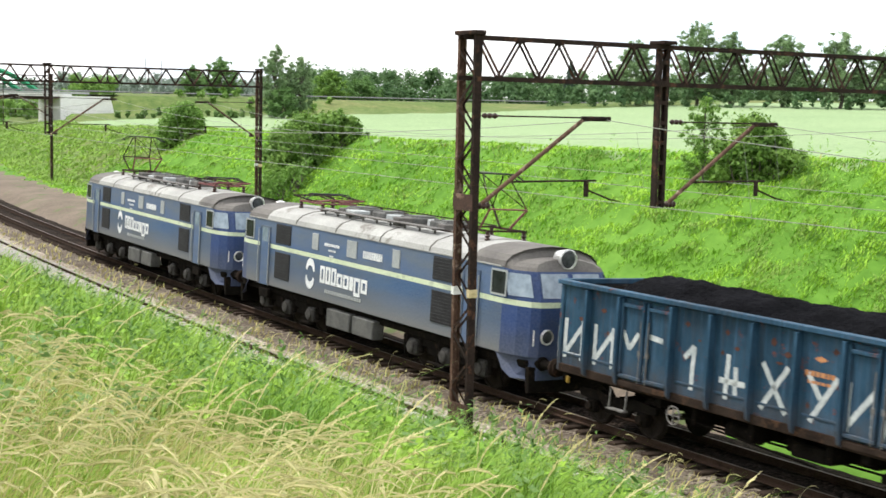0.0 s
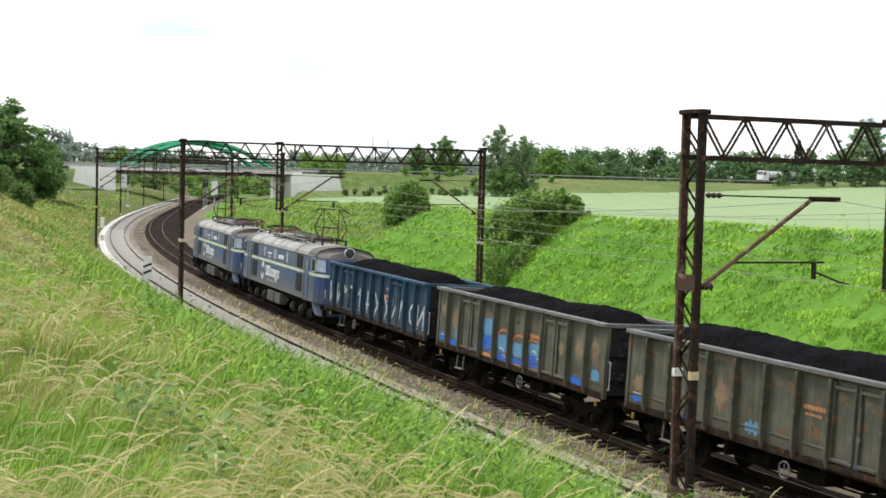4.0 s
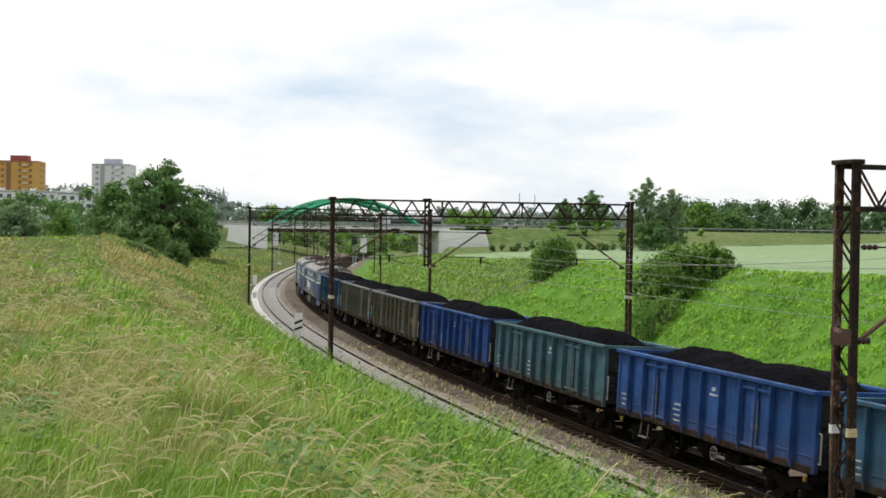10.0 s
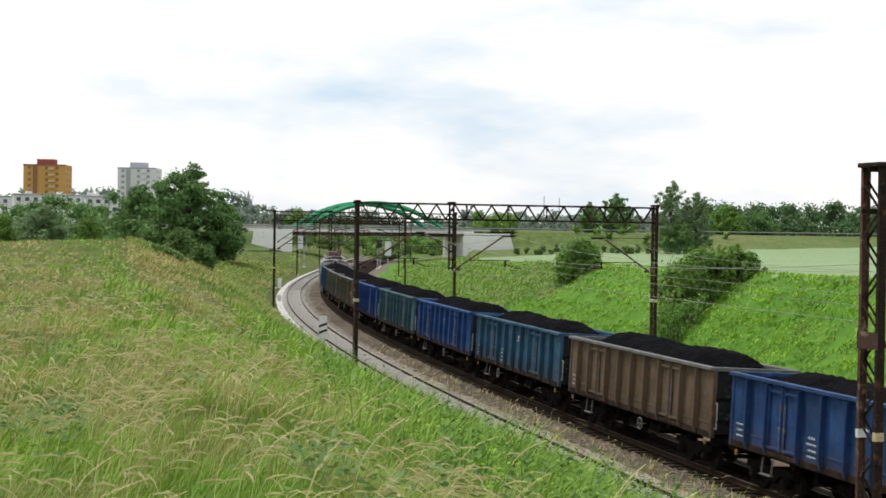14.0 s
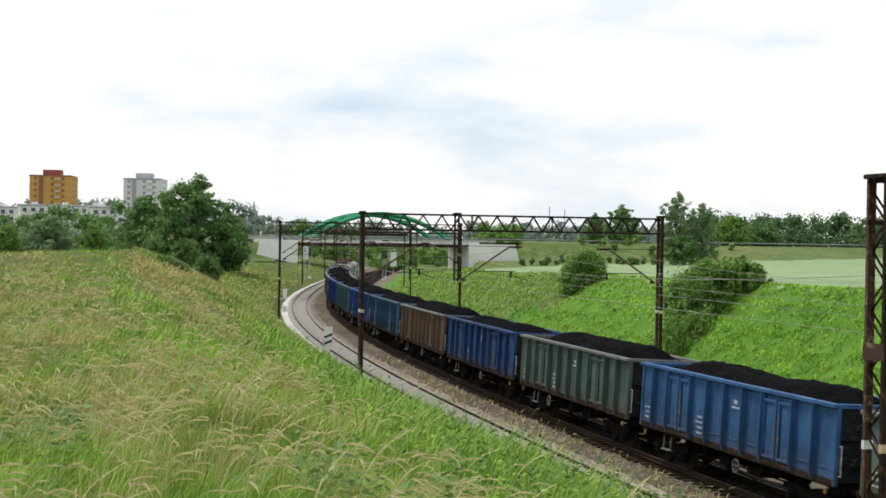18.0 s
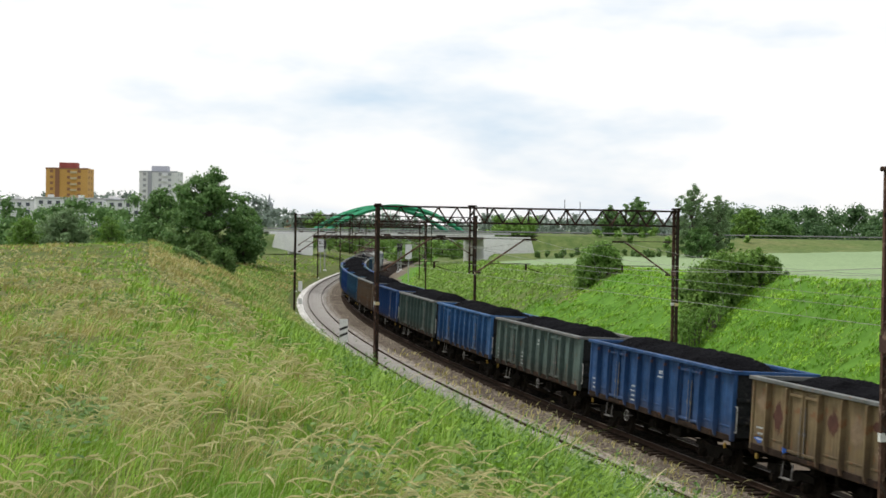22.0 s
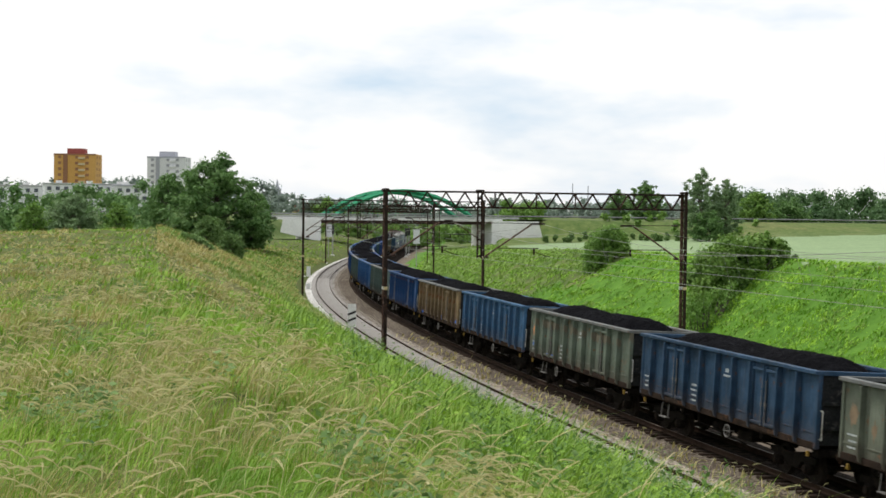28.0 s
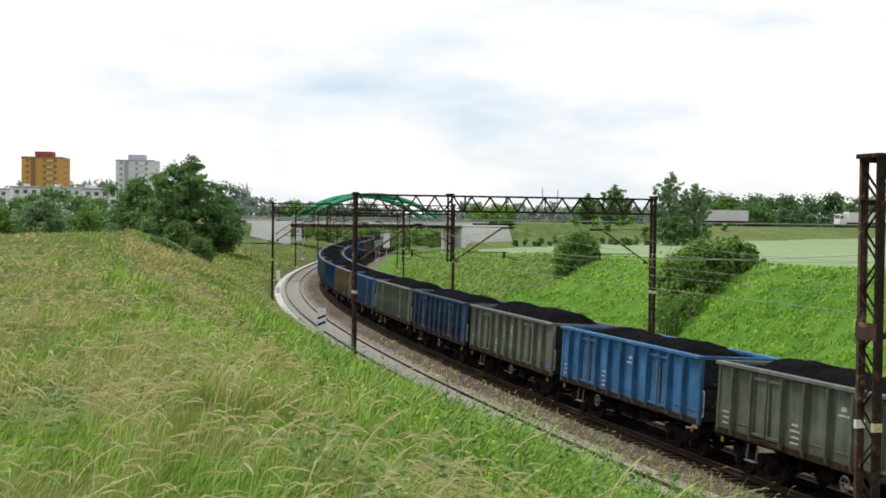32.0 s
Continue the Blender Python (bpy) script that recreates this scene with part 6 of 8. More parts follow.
def build_loco(i, label, raised):
    lo = thing("electric_locomotive", label, "locomotive", group="locomotives")
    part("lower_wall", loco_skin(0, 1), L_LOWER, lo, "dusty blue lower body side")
    part("stripe", loco_skin(1, 2), L_STRIPE, lo, "pale green waist stripe")
    part("upper_wall", loco_skin(2, 3), L_UPPER, lo, "greyish blue upper body side")
    part("roof", loco_skin(3, 8, 6.4), L_ROOF, lo, "pale dirty roof", smooth=False)
    for e in (-1, 1):
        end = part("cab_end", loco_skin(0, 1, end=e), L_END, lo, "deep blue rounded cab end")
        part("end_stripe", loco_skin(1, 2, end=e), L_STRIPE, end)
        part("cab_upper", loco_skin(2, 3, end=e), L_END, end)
        mb = loco_skin(3, 8, end=e)
        for sx in (-1, 1):
            for k in range(3, 8):
                a, b_ = LOCO_PROF[k], LOCO_PROF[k + 1]
                mb.add([(sx * a[0], e * 6.4, a[1]), (sx * a[0], e * 7.9, a[1]), (sx * b_[0], e * 7.9, b_[1]), (sx * b_[0], e * 6.4, b_[1])], [(0, 1, 2, 3)])
        part("cab_roof", mb, L_ROOF_DARK, end, "sooty cab roof")
        # front windows lie on the raked end
        for sx in (-1, 1):
            q = [Vector(loco_pt(sx, e, k, 8.95, 1.02)) for k in (2, 3)]
            lo_y, hi_y = q[0].y, q[1].y
            z0, z1 = 2.70, 3.30
            def fy(z):
                return lo_y + (hi_y - lo_y) * (z - 2.60) / 0.78 + e * 0.012
            part("windscreen", MB().add([(sx * 0.08, fy(z0), z0), (sx * 0.94, fy(z0), z0), (sx * 0.92, fy(z1), z1), (sx * 0.08, fy(z1), z1), (sx * 0.08, fy(z0) - e * 0.03, z0), (sx * 0.94, fy(z0) - e * 0.03, z0), (sx * 0.92, fy(z1) - e * 0.03, z1), (sx * 0.08, fy(z1) - e * 0.03, z1)], [(0, 1, 2, 3), (4, 5, 6, 7), (0, 1, 5, 4), (1, 2, 6, 5), (2, 3, 7, 6), (3, 0, 4, 7)]), L_PALE_GLASS, end, "windscreen with a pale reflection in its colour")
            a0, a1 = Vector(loco_pt(sx, e, 2, 8.80, 1.22)), Vector(loco_pt(sx, e, 2, 8.45, 1.40))
            b0, b1 = Vector(loco_pt(sx, e, 3, 8.80, 1.22)), Vector(loco_pt(sx, e, 3, 8.45, 1.40))
            out = Vector((sx * 0.012, e * 0.006, 0))
            def lerp(u, v, a0=a0, a1=a1, b0=b0, b1=b1, out=out):
                return (a0.lerp(a1, u)).lerp(b0.lerp(b1, u), v) + out
            part("quarter_window", MB().add([lerp(-0.25, 0.14), lerp(1.6, 0.14), lerp(1.6, 0.90), lerp(-0.25, 0.90)], [(0, 1, 2, 3)]), L_PALE_GLASS, end, "quarter window with a pale reflection in its colour")
            lamp = part("head_lamp", MB().lathe([(e * 8.85, 0.19), (e * 8.99, 0.20), (e * 9.01, 0.185), (e * 8.99, 0.15)], "Y", 18, (sx * 0.80, 0, 1.72)), CHROME, end, "round chrome-rimmed lamp")
            part("lens", MB().lathe([(e * 8.985, 0.152), (e * 9.005, 0.14), (e * 9.02, 0.05)], "Y", 16, (sx * 0.80, 0, 1.72)), LAMP_GLASS, lamp)
            bf = part("buffer", MB().lathe([(e * 8.85, 0.18), (e * 9.0, 0.18), (e * 9.02, 0.12), (e * 9.5, 0.11)], "Y", 14, (sx * 0.875, 0, 1.05)), FRAME_BLACK, end)
            part("buffer_head", MB().lathe([(e * 9.5, 0.23), (e * 9.56, 0.24), (e * 9.6, 0.18)], "Y", 16, (sx * 0.875, 0, 1.05)), RUSTY, bf)
            part("hand_rail", MB().tube((sx * 1.18, e * 8.93, 1.5), (sx * 1.18, e * 8.93, 1.9), 0.016, 6), WHITE_PAINT, end)
            part("air_cock", MB().cbox((sx * 0.35, e * 9.05, 0.95), (0.12, 0.16, 0.24), 0.03), YELLOW, end)
        big = part("roof_lamp", MB().lathe([(e * 8.2, 0.20), (e * 8.52, 0.26), (e * 8.60, 0.27), (e * 8.61, 0.24), (e * 8.58, 0.22)], "Y", 20, (0, 0, 3.66)), CHROME, end, "large round roof head lamp")
        part("lens", MB().lathe([(e * 8.575, 0.222), (e * 8.60, 0.20), (e * 8.62, 0.06)], "Y", 16, (0, 0, 3.66)), LAMP_GLASS, big)
        part("wiper", MB().beam((0.45, e * 8.98, 2.62), (0.62, e * 8.90, 3.05), 0.02, 0.02), BLACK_PAINT, end)
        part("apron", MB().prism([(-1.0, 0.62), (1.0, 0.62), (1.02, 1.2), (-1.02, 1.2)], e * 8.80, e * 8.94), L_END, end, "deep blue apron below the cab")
        for sx in (-1, 1):
            side = [(8.93, 1.2), (8.93, 0.62), (8.35, 0.62), (8.05, 0.80), (7.75, 1.2)]
            xo = [1.02, 1.02, 1.42, 1.49, 1.497]
            vs = [(sx * a, e * y, z) for (y, z), a in zip(side, xo)] + [(sx * (a - 0.05), e * y, z) for (y, z), a in zip(side, xo)]
            part("corner_skirt", MB().add(vs, [(0, 1, 2, 3, 4), (9, 8, 7, 6, 5)] + [(q, (q + 1) % 5, 5 + (q + 1) % 5, 5 + q) for q in range(5)]), L_END, end)
        part("plough", MB().prism([(-1.2, 0.30), (1.2, 0.30), (1.25, 0.95), (-1.25, 0.95)], e * 8.75, e * 8.9), FRAME_BLACK, end)
    X = 1.512
    for sx in (-1, 1):
        for e in (-1, 1):
            part("cab_window", MB().cbox((sx * (X - 0.01), e * 7.72, 2.98), (0.04, 0.62, 0.58), 0.015), L_WINDOW, lo, "dark open cab window")
            part("cab_window_frame", MB().box((sx * X, e * 7.72, 3.29), (0.03, 0.70, 0.05)).box((sx * X, e * 7.72, 2.67), (0.03, 0.70, 0.05)).box((sx * X, e * 7.385, 2.98), (0.03, 0.05, 0.58)).box((sx * X, e * 8.055, 2.98), (0.03, 0.05, 0.58)), L_PANEL, lo)
            d = part("cab_door", MB().cbox((sx * (X - 0.015), e * 6.45, 2.15), (0.04, 0.66, 1.95), 0.02), L_UPPER, lo, "recessed blue side door")
            part("door_window", MB().box((sx * (X + 0.008), e * 6.45, 2.90), (0.012, 0.42, 0.50)), L_PALE_GLASS, d)
            for dy in (-0.42, 0.42):
                part("grab_rail", MB().tube((sx * (X + 0.06), e * 6.45 + dy, 1.25), (sx * (X + 0.06), e * 6.45 + dy, 3.05), 0.018, 6), L_PANEL, d)
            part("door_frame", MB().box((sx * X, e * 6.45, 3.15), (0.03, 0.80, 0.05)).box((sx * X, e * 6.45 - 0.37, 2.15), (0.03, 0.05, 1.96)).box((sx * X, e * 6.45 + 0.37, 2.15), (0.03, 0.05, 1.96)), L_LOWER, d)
            for z0, z1 in ((2.68, 3.32), (1.50, 2.38)):
                g = part("grille", MB().box((sx * X, e * 5.05, (z0 + z1) / 2), (0.02, 1.12, z1 - z0)), L_GRILLE, lo, "black louvred grille")
                z = z0 + 0.05
                while z < z1:
                    part("slat", MB().box((sx * (X + 0.016), e * 5.05, z), (0.02, 1.06, 0.03)), L_GRILLE, g)
                    z += 0.09
            part("step_box", MB().cbox((sx * 1.44, e * 6.45, 0.9), (0.12, 0.7, 0.3), 0.02), FRAME_BLACK, lo)
        for y in (2.7, 0.25, -2.45):
            part("side_panel", MB().cbox((sx * X, y, 3.0), (0.03, 0.42 if abs(y) > 1 else 0.62, 0.52), 0.01), L_PANEL, lo, "pale grey side panel")
        # emblem and lettering drawn as plain shapes
        for a_from, a_to in ((0.35, 2.85), (3.5, 6.0)):
            vs = []
            for q in range(11):
                a = a_from + (a_to - a_from) * q / 10
                for rr in (0.25, 0.47):
                    k = rr if rr < 0.3 else 0.30 + 0.17 * math.sin(math.pi * (q + 1) / 12)
                    vs.append((sx * (X + 0.006), 2.95 + 0.92 * k * math.cos(a), 1.95 + 1.05 * k * math.sin(a)))
            part("emblem", MB().add(vs, [(2 * q, 2 * q + 1, 2 * q + 3, 2 * q + 2) for q in range(10)]), SPRAY_WHITE, lo, "white half-ring emblem")
        x0 = 2.25
        for wd, hh, zc_ in ((0.32, 0.54, 2.02), (0.32, 0.54, 2.02), (0.32, 0.54, 2.02), (0.36, 0.42, 1.96), (0.36, 0.42, 1.96), (0.22, 0.42, 1.96), (0.38, 0.56, 1.89), (0.38, 0.42, 1.96)):
            t_, y_ = 0.10, x0 - wd / 2
            bar = MB()
            for yy in (x0 - t_ / 2, x0 - wd + t_ / 2):
                bar.box((sx * (X + 0.004), yy, zc_), (0.008, t_, hh))
            for zz in (zc_ + hh / 2 - t_ / 2, zc_ - hh / 2 + t_ / 2):
                bar.box((sx * (X + 0.004), y_, zz), (0.006, wd - 0.02, t_))
            part("name_bar", bar, SPRAY_WHITE, lo, "white lettering bar")
            x0 -= wd + 0.06
        bar_text(lo, "small_lettering", L_PANEL, sx * (X + 0.003), 0.75, 1.52, [(2.3, 0.11)], 11 + i)
        bar_text(lo, "running_number", SPRAY_WHITE, sx * (X + 0.003), -1.05, 2.92, [(1.15, 0.22)], 4 + i)
        bar_text(lo, "register_number", SPRAY_WHITE, sx * (X + 0.003), 1.55, 2.98, [(1.0, 0.09), (0.45, 0.06), (0.25, 0.05)], 6 + i)
        for y, ln in ((1.0, 1.5), (-0.6, 1.3)):
            part("battery_box", MB().cbox((sx * 1.28, y, 0.72), (0.4, ln, 0.56), 0.03), L_BOX, lo, "grimy grey equipment box")
        part("roof_gutter", MB().box((sx * 1.51, 0, 3.40), (0.03, 15.6, 0.035)), L_ROOF, lo)
    for y in (-4.2, -1.4, 1.4, 4.2):
        mb = MB()
        for sx in (-1, 1):
            for k in range(3, 8):
                a, b_ = LOCO_PROF[k], LOCO_PROF[k + 1]
                mb.beam((sx * (a[0] + 0.004), y, a[1] + 0.006), (sx * (b_[0] + 0.004), y, b_[1] + 0.006), 0.05, 0.02)
        part("roof_joint", mb, L_ROOF_DARK, lo)
    part("underframe", MB().cbox((0, 0, 1.0), (2.5, 17.4, 0.2), 0.03), FRAME_BLACK, lo)
    for e in (-1, 1):
        pantograph(lo, e * 4.9, raised == e)
        loco_bogie(lo, e * 5.0)
    r = random.Random(40 + i)
    for k in range(7):
        y = -3.0 + k * 1.0
        part("roof_box", MB().cbox((r.uniform(-0.5, 0.3), y, 3.98), (r.uniform(0.3, 0.6), r.uniform(0.35, 0.7), r.uniform(0.16, 0.3)), 0.03), L_PANEL if k % 2 else L_ROOF_DARK, lo, "grey roof equipment box")
        part("roof_insulator", MB().lathe([(3.86, 0.05), (3.92, 0.085), (3.96, 0.05), (4.01, 0.085), (4.06, 0.05), (4.14, 0.06)], "Z", 10, (r.uniform(0.4, 0.8), y + 0.5, 0)), INSUL, lo)
    for k in range(9):
        y = -3.4 + k * 0.85
        part("roof_bracket", MB().box((-0.2, y, 3.95), (1.5, 0.05, 0.05)).box((-0.85, y, 3.90), (0.05, 0.05, 0.16)).box((0.5, y, 3.93), (0.05, 0.05, 0.12)), L_ROOF_DARK, lo)
    for x in (-0.95, -0.75):
        part("walkway_board", MB().cbox((x, 0, 3.985), (0.16, 7.4, 0.03), 0.008), L_ROOF_DARK, lo)
    for k in range(4):
        part("resistor_cover", MB().cbox((0.15, -2.6 + k * 1.75, 4.02), (0.9, 0.9, 0.22), 0.05).box((0.15, -2.6 + k * 1.75, 4.145), (0.7, 0.7, 0.03)), L_BOX, lo, "grimy grey roof cover")
    part("roof_cable", MB().tube((0.7, -4.2, 4.16), (0.7, 4.2, 4.16), 0.02, 6).tube((-0.75, -4.4, 3.95), (-0.75, 3.2, 3.95), 0.025, 6), STEEL_DARK, lo)
    MOVERS.append((lo, ride_rows(-9.62 - 19.24 * i, 5.0)))


build_loco(0, "dusty blue electric locomotive with a pale green stripe, coupled to wagons", -1)
build_loco(1, "leading blue electric locomotive with a pale stripe and raised pantograph", 1)


# ---- wires ----
def build_wires():
    stops = [-32.0] + GANTRY_S + [345.0]
    for off, z_m, z_c, lab in ((1.65, 7.32, 5.62, "overhead wire above the empty track"), (-3.2, 7.25, 5.56, "overhead wire above the loaded track"), (-8.05, 7.2, 5.5, "overhead wire above the old track bed")):
        w = thing("overhead_line", lab, "overhead wire", group="overhead lines")
        for a, b in zip(stops[:-1], stops[1:]):
            drop = MB()
            n = 10
            zs = lambda u: z_m - 0.86 * 4 * u * (1 - u)
            pts = [on_track(a + (b - a) * k / n, off - 0.25, zs(k / n)) for k in range(n + 1)]
            cps = [on_track(a + (b - a) * k / n, off - 0.55, z_c) for k in range(n + 1)]
            mess, cont = MB().pipe(pts, 0.008), MB().pipe(cps, 0.008)
            for k in range(1, n):
                drop.tube(pts[k], cps[k], 0.004, 4)
            part("messenger_wire", mess, WIRE, w)
            part("contact_wire", cont, WIRE, w)
            ob = part("dropper_wire", drop, WIRE, w)
            ob["kind"] = "stuff"


build_wires()


# ---- lineside signs and signals ----
def build_sign():
    s = thing("distance_board", "white lineside board with two slanted black bars", "railway sign", track_pose(71.0, 4.05, -0.25))
    part("post", MB().cbox((0, 0, 0.6), (0.10, 0.06, 1.2), 0.01), WHITE_PAINT, s)
    part("board", MB().cbox((0, -0.05, 1.55), (0.52, 0.03, 1.45), 0.01), WHITE_PAINT, s)
    for z in (1.70, 1.30):
        part("black_bar", MB().beam((-0.25, -0.069, z - 0.09), (0.25, -0.069, z + 0.11), 0.006, 0.14), BLACK_PAINT, s)


def build_post_plates():
    for s, off, z, h in ((106.6, 4.3, 2.6, 0.9), (106.6, 4.3, 1.3, 0.5)):
        p = thing("marker_plate", "white marker plate fixed on a gantry post", "sign", track_pose(s, off, z) @ pose(0, -0.16, 0))
        part("plate", MB().cbox((0, 0, 0), (0.34, 0.03, h), 0.01), WHITE_PAINT, p)


def build_signal(s, off, red, label):
    p = on_track(s, off)
    t = thing("light_signal", label, "railway signal", track_pose(s, off, gz(p.x, p.y) - 0.1), "light signals")
    part("mast", MB().tube((0, 0, 0), (0, 0, 5.2), 0.065, 8), GALV, t, "grey signal mast")
    part("base", MB().cbox((0, 0, 0.15), (0.6, 0.6, 0.3), 0.04), CONCRETE, t)
    part("head", MB().cbox((0, -0.1, 4.7), (0.5, 0.2, 1.5), 0.05), BLACK_PAINT, t)
    for z in (5.1, 4.7, 4.3):
        part("hood", MB().lathe([(-0.42, 0.12), (-0.2, 0.11)], "Y", 12, (0, 0, z)), BLACK_PAINT, t)
    part("ladder", MB().tube((-0.16, 0.2, 0), (-0.16, 0.2, 4.6), 0.02, 6).tube((0.16, 0.2, 0), (0.16, 0.2, 4.6), 0.02, 6), GALV, t)
    if red:
        m, nt, b = nodes("red_lamp_" + str(int(s)), 0.4)
        b.inputs["Base Color"].default_value = (0.6, 0.02, 0.02, 1)
        b.inputs["Emission Color"].default_value = (1, 0.05, 0.03, 1)
        b.inputs["Emission Strength"].default_value = 2.0
        part("red_light", MB().lathe([(-0.23, 0.10), (-0.25, 0.09)], "Y", 12, (0, 0, 5.1)), m, t, "glowing red lamp")


def build_cabinet(s, off, z, w, h, label):
    t = thing("equipment_box", label, "equipment box", track_pose(s, off, z))
    part("box_body", MB().cbox((0, 0, h / 2), (w, 0.4, h), 0.03), TOWER_PALE, t)
    part("box_roof", MB().cbox((0, 0, h + 0.03), (w + 0.1, 0.5, 0.06), 0.02), GALV, t)
    part("stand", MB().tube((0, 0.1, -3.2), (0, 0.1, 0), 0.06, 8), GALV, t)


build_sign()
build_post_plates()
build_signal(232.0, 6.0, True, "white lineside light signal with a red lamp")
build_signal(262.0, -6.2, True, "white light signal showing red beside the track")
build_signal(246.0, -6.4, False, "white unlit light signal beside the track")
build_cabinet(205.0, 4.4, 4.0, 1.0, 2.0, "pale equipment board on a lineside post")
build_cabinet(180.0, -9.6, 3.6, 0.9, 2.0, "pale equipment board beside the old track bed")


# ---- far landscape ----
def build_blocks():
    for k, (az, d, wid, zt, lab) in enumerate([(-15.6, 560, 34, 17.6, "long pale low apartment block behind trees"), (-13.4, 545, 24, 17.0, "pale low apartment block with a light roof"), (-18.0, 580, 22, 17.0, "pale low block at the edge of town"), (-5.6, 900, 26, 12.5, "distant pale house block on the skyline"), (-7.0, 950, 20, 14, "distant reddish house block on the skyline")]):
        x, y = polar(az, d)
        b = thing("apartment_block", lab, "apartment building", pose(x, y, 4, 0, 0, -az + 6), "low apartment blocks")
        part("wall", MB().cbox((0, 0, (zt - 4) / 2), (wid, 11, zt - 4), 0.1), TOWER_PALE if k != 4 else TOWER_BROWN, b)
        part("roof", MB().cbox((0, 0, zt - 4 + 0.25), (wid + 0.8, 11.8, 0.5), 0.1), TOWER_GREY if k % 2 else GALV, b)
        wm = shared_win()
        n = int(wid / 3)
        for i in range(n):
            for z in range(int((zt - 5) / 2.8)):
                part("window", wm, None, b, at=pose(-wid / 2 + 1.6 + i * (wid - 3) / max(1, n - 1), -5.52, zt - 5.6 - z * 2.8))
        for i in range(3):
            part("roof_vent", MB().cbox((-wid / 3 + i * wid / 3, 0, zt - 4 + 0.9), (2.2, 2.0, 1.2), 0.05), CONCRETE, b)


WIN_MESH = []


def shared_win():
    if not WIN_MESH:
        WIN_MESH.append(MB().box((0, 0, 0), (1.5, 0.12, 1.4)).mesh("window", GLASS_DARK))
    return WIN_MESH[0]


def build_spire():
    x, y = polar(-8.26, 1300)
    t = thing("church_tower", "distant grey church tower with a pointed spire", "church", pose(x, y, 0))
    part("tower", MB().cbox((0, 0, 12), (9, 9, 24), 0.2), TOWER_GREY, t)
    part("spire", MB().lathe([(24, 5.5), (27, 3.4), (29, 3.8), (32, 1.5), (39, 0.15)], "Z", 8), TOWER_GREY, t)


def build_poles():
    for az, d, top in ((3.66, 700, 24), (4.28, 700, 23)):
        x, y = polar(az, d)
        t = thing("tall_mast", "thin grey mast rising behind the highway", "mast", pose(x, y, 4), "tall masts")
        part("pole", MB().tube((0, 0, 0), (0, 0, top - 4), 0.35, 8, 0.2), TOWER_GREY, t)


def woods(name, spans, label, mat, seed, size, per):
    """A far belt of trees: crowns of many clumps, one joined mass."""
    r = random.Random(seed)
    cs, rs = [], []
    for az0, az1, d0, d1, h0, h1, stepm in spans:
        az = az0
        while az < az1:
            d = r.uniform(d0, d1)
            x, y = polar(az, d)
            z = gz(x, y)
            h = r.uniform(h0, h1)
            w = h * r.uniform(0.55, 0.9)
            for k in range(8):
                a = r.uniform(0, 6.28)
                u = r.uniform(0.05, 0.85)
                q = w * 0.34 * math.sin(math.pi * min(1, u * 0.85 + 0.15))
                cs.append((x + q * math.cos(a), y + q * math.sin(a), z + h * u))
                rs.append(h * r.uniform(0.16, 0.26))
            az += math.degrees(stepm * r.uniform(0.6, 1.3) / d)
    ob = new(name, leaf_cloud(name, cs, rs, int(len(cs) * per), size, mat, seed))
    tagged(ob, label, "trees", kind="stuff")


def build_far():
    woods("far_woods", [(10.0, 36, 440, 520, 9, 13, 4.2), (9, 22, 400, 425, 4, 7, 3.2), (20, 36, 372, 384, 3.0, 6.0, 4.5)], "belt of green trees beyond the highway", LEAF_FAR, 11, 0.42, 105)
    woods("dark_woods", [(9.5, 37, 500, 600, 10, 14, 5)], "darker tree belt behind the highway trees", LEAF_FAR, 12, 0.70, 50)
    woods("skyline_woods", [(-9.5, 11, 620, 700, 5, 7.5, 2.4), (-9.5, 11, 900, 1100, 9, 14, 4), (-20, -8, 900, 1000, 16, 24, 8)], "distant tree line on the horizon, haze put into its colour", LEAF_HAZE, 13, 1.1, 20)
    woods("town_trees", [(-20, -11.5, 300, 380, 6, 8, 4), (-20, -12.4, 230, 260, 6.5, 9.0, 3.0)], "green trees before the town blocks", LEAF_DARK, 14, 0.34, 110)
    woods("bank_bushes", [(-20, -9.4, 150, 185, 1.6, 3.0, 3.4), (-20, -9.2, 190, 215, 3.5, 5.6, 3.4)], "low bushes along the top of the bank", LEAF_SCRUB, 15, 0.18, 110)
    woods("roadside_scrub", [(2.6, 8.6, 294, 306, 0.9, 2.0, 1.7)], "low scrub below the highway embankment", LEAF_SCRUB, 18, 0.26, 40)
    woods("bridge_bushes", [(5.0, 12, 320, 345, 1.5, 3.0, 4), (-6.5, 2.5, 350, 420, 3.5, 6.0, 2.2), (-6.5, 2.5, 430, 520, 5, 8, 3.0)], "scrub and trees beside and behind the bridge", LEAF_MID, 16, 0.38, 80)


build_blocks()
build_spire()
build_poles()
build_far()


def build_conifer():
    x, y = polar(20.6, 425)
    z0 = gz(x, y)
    h = 20.0 - z0
    t = thing("spruce_tree", "dark slim spruce above the tree belt", "tree", pose(x, y, z0))
    part("trunk", MB().tube((0, 0, 0), (0, 0, h), 0.3, 8, 0.05), BARK, t)
    r = random.Random(5)
    cs, rs = [], []
    for k in range(90):
        u = (k + 0.5) / 90
        a, q = k * 2.4, (1 - u) * 3.6 * r.uniform(0.45, 1.0)
        cs.append((q * math.cos(a), q * math.sin(a), h * (0.08 + 0.90 * u) - q * 0.3))
        rs.append(0.35 + 0.55 * (1 - u))
    part("crown", leaf_cloud("crown", cs, rs, 4000, 0.30, LEAF_SPRUCE, 77, 0.4), None, t)


build_conifer()


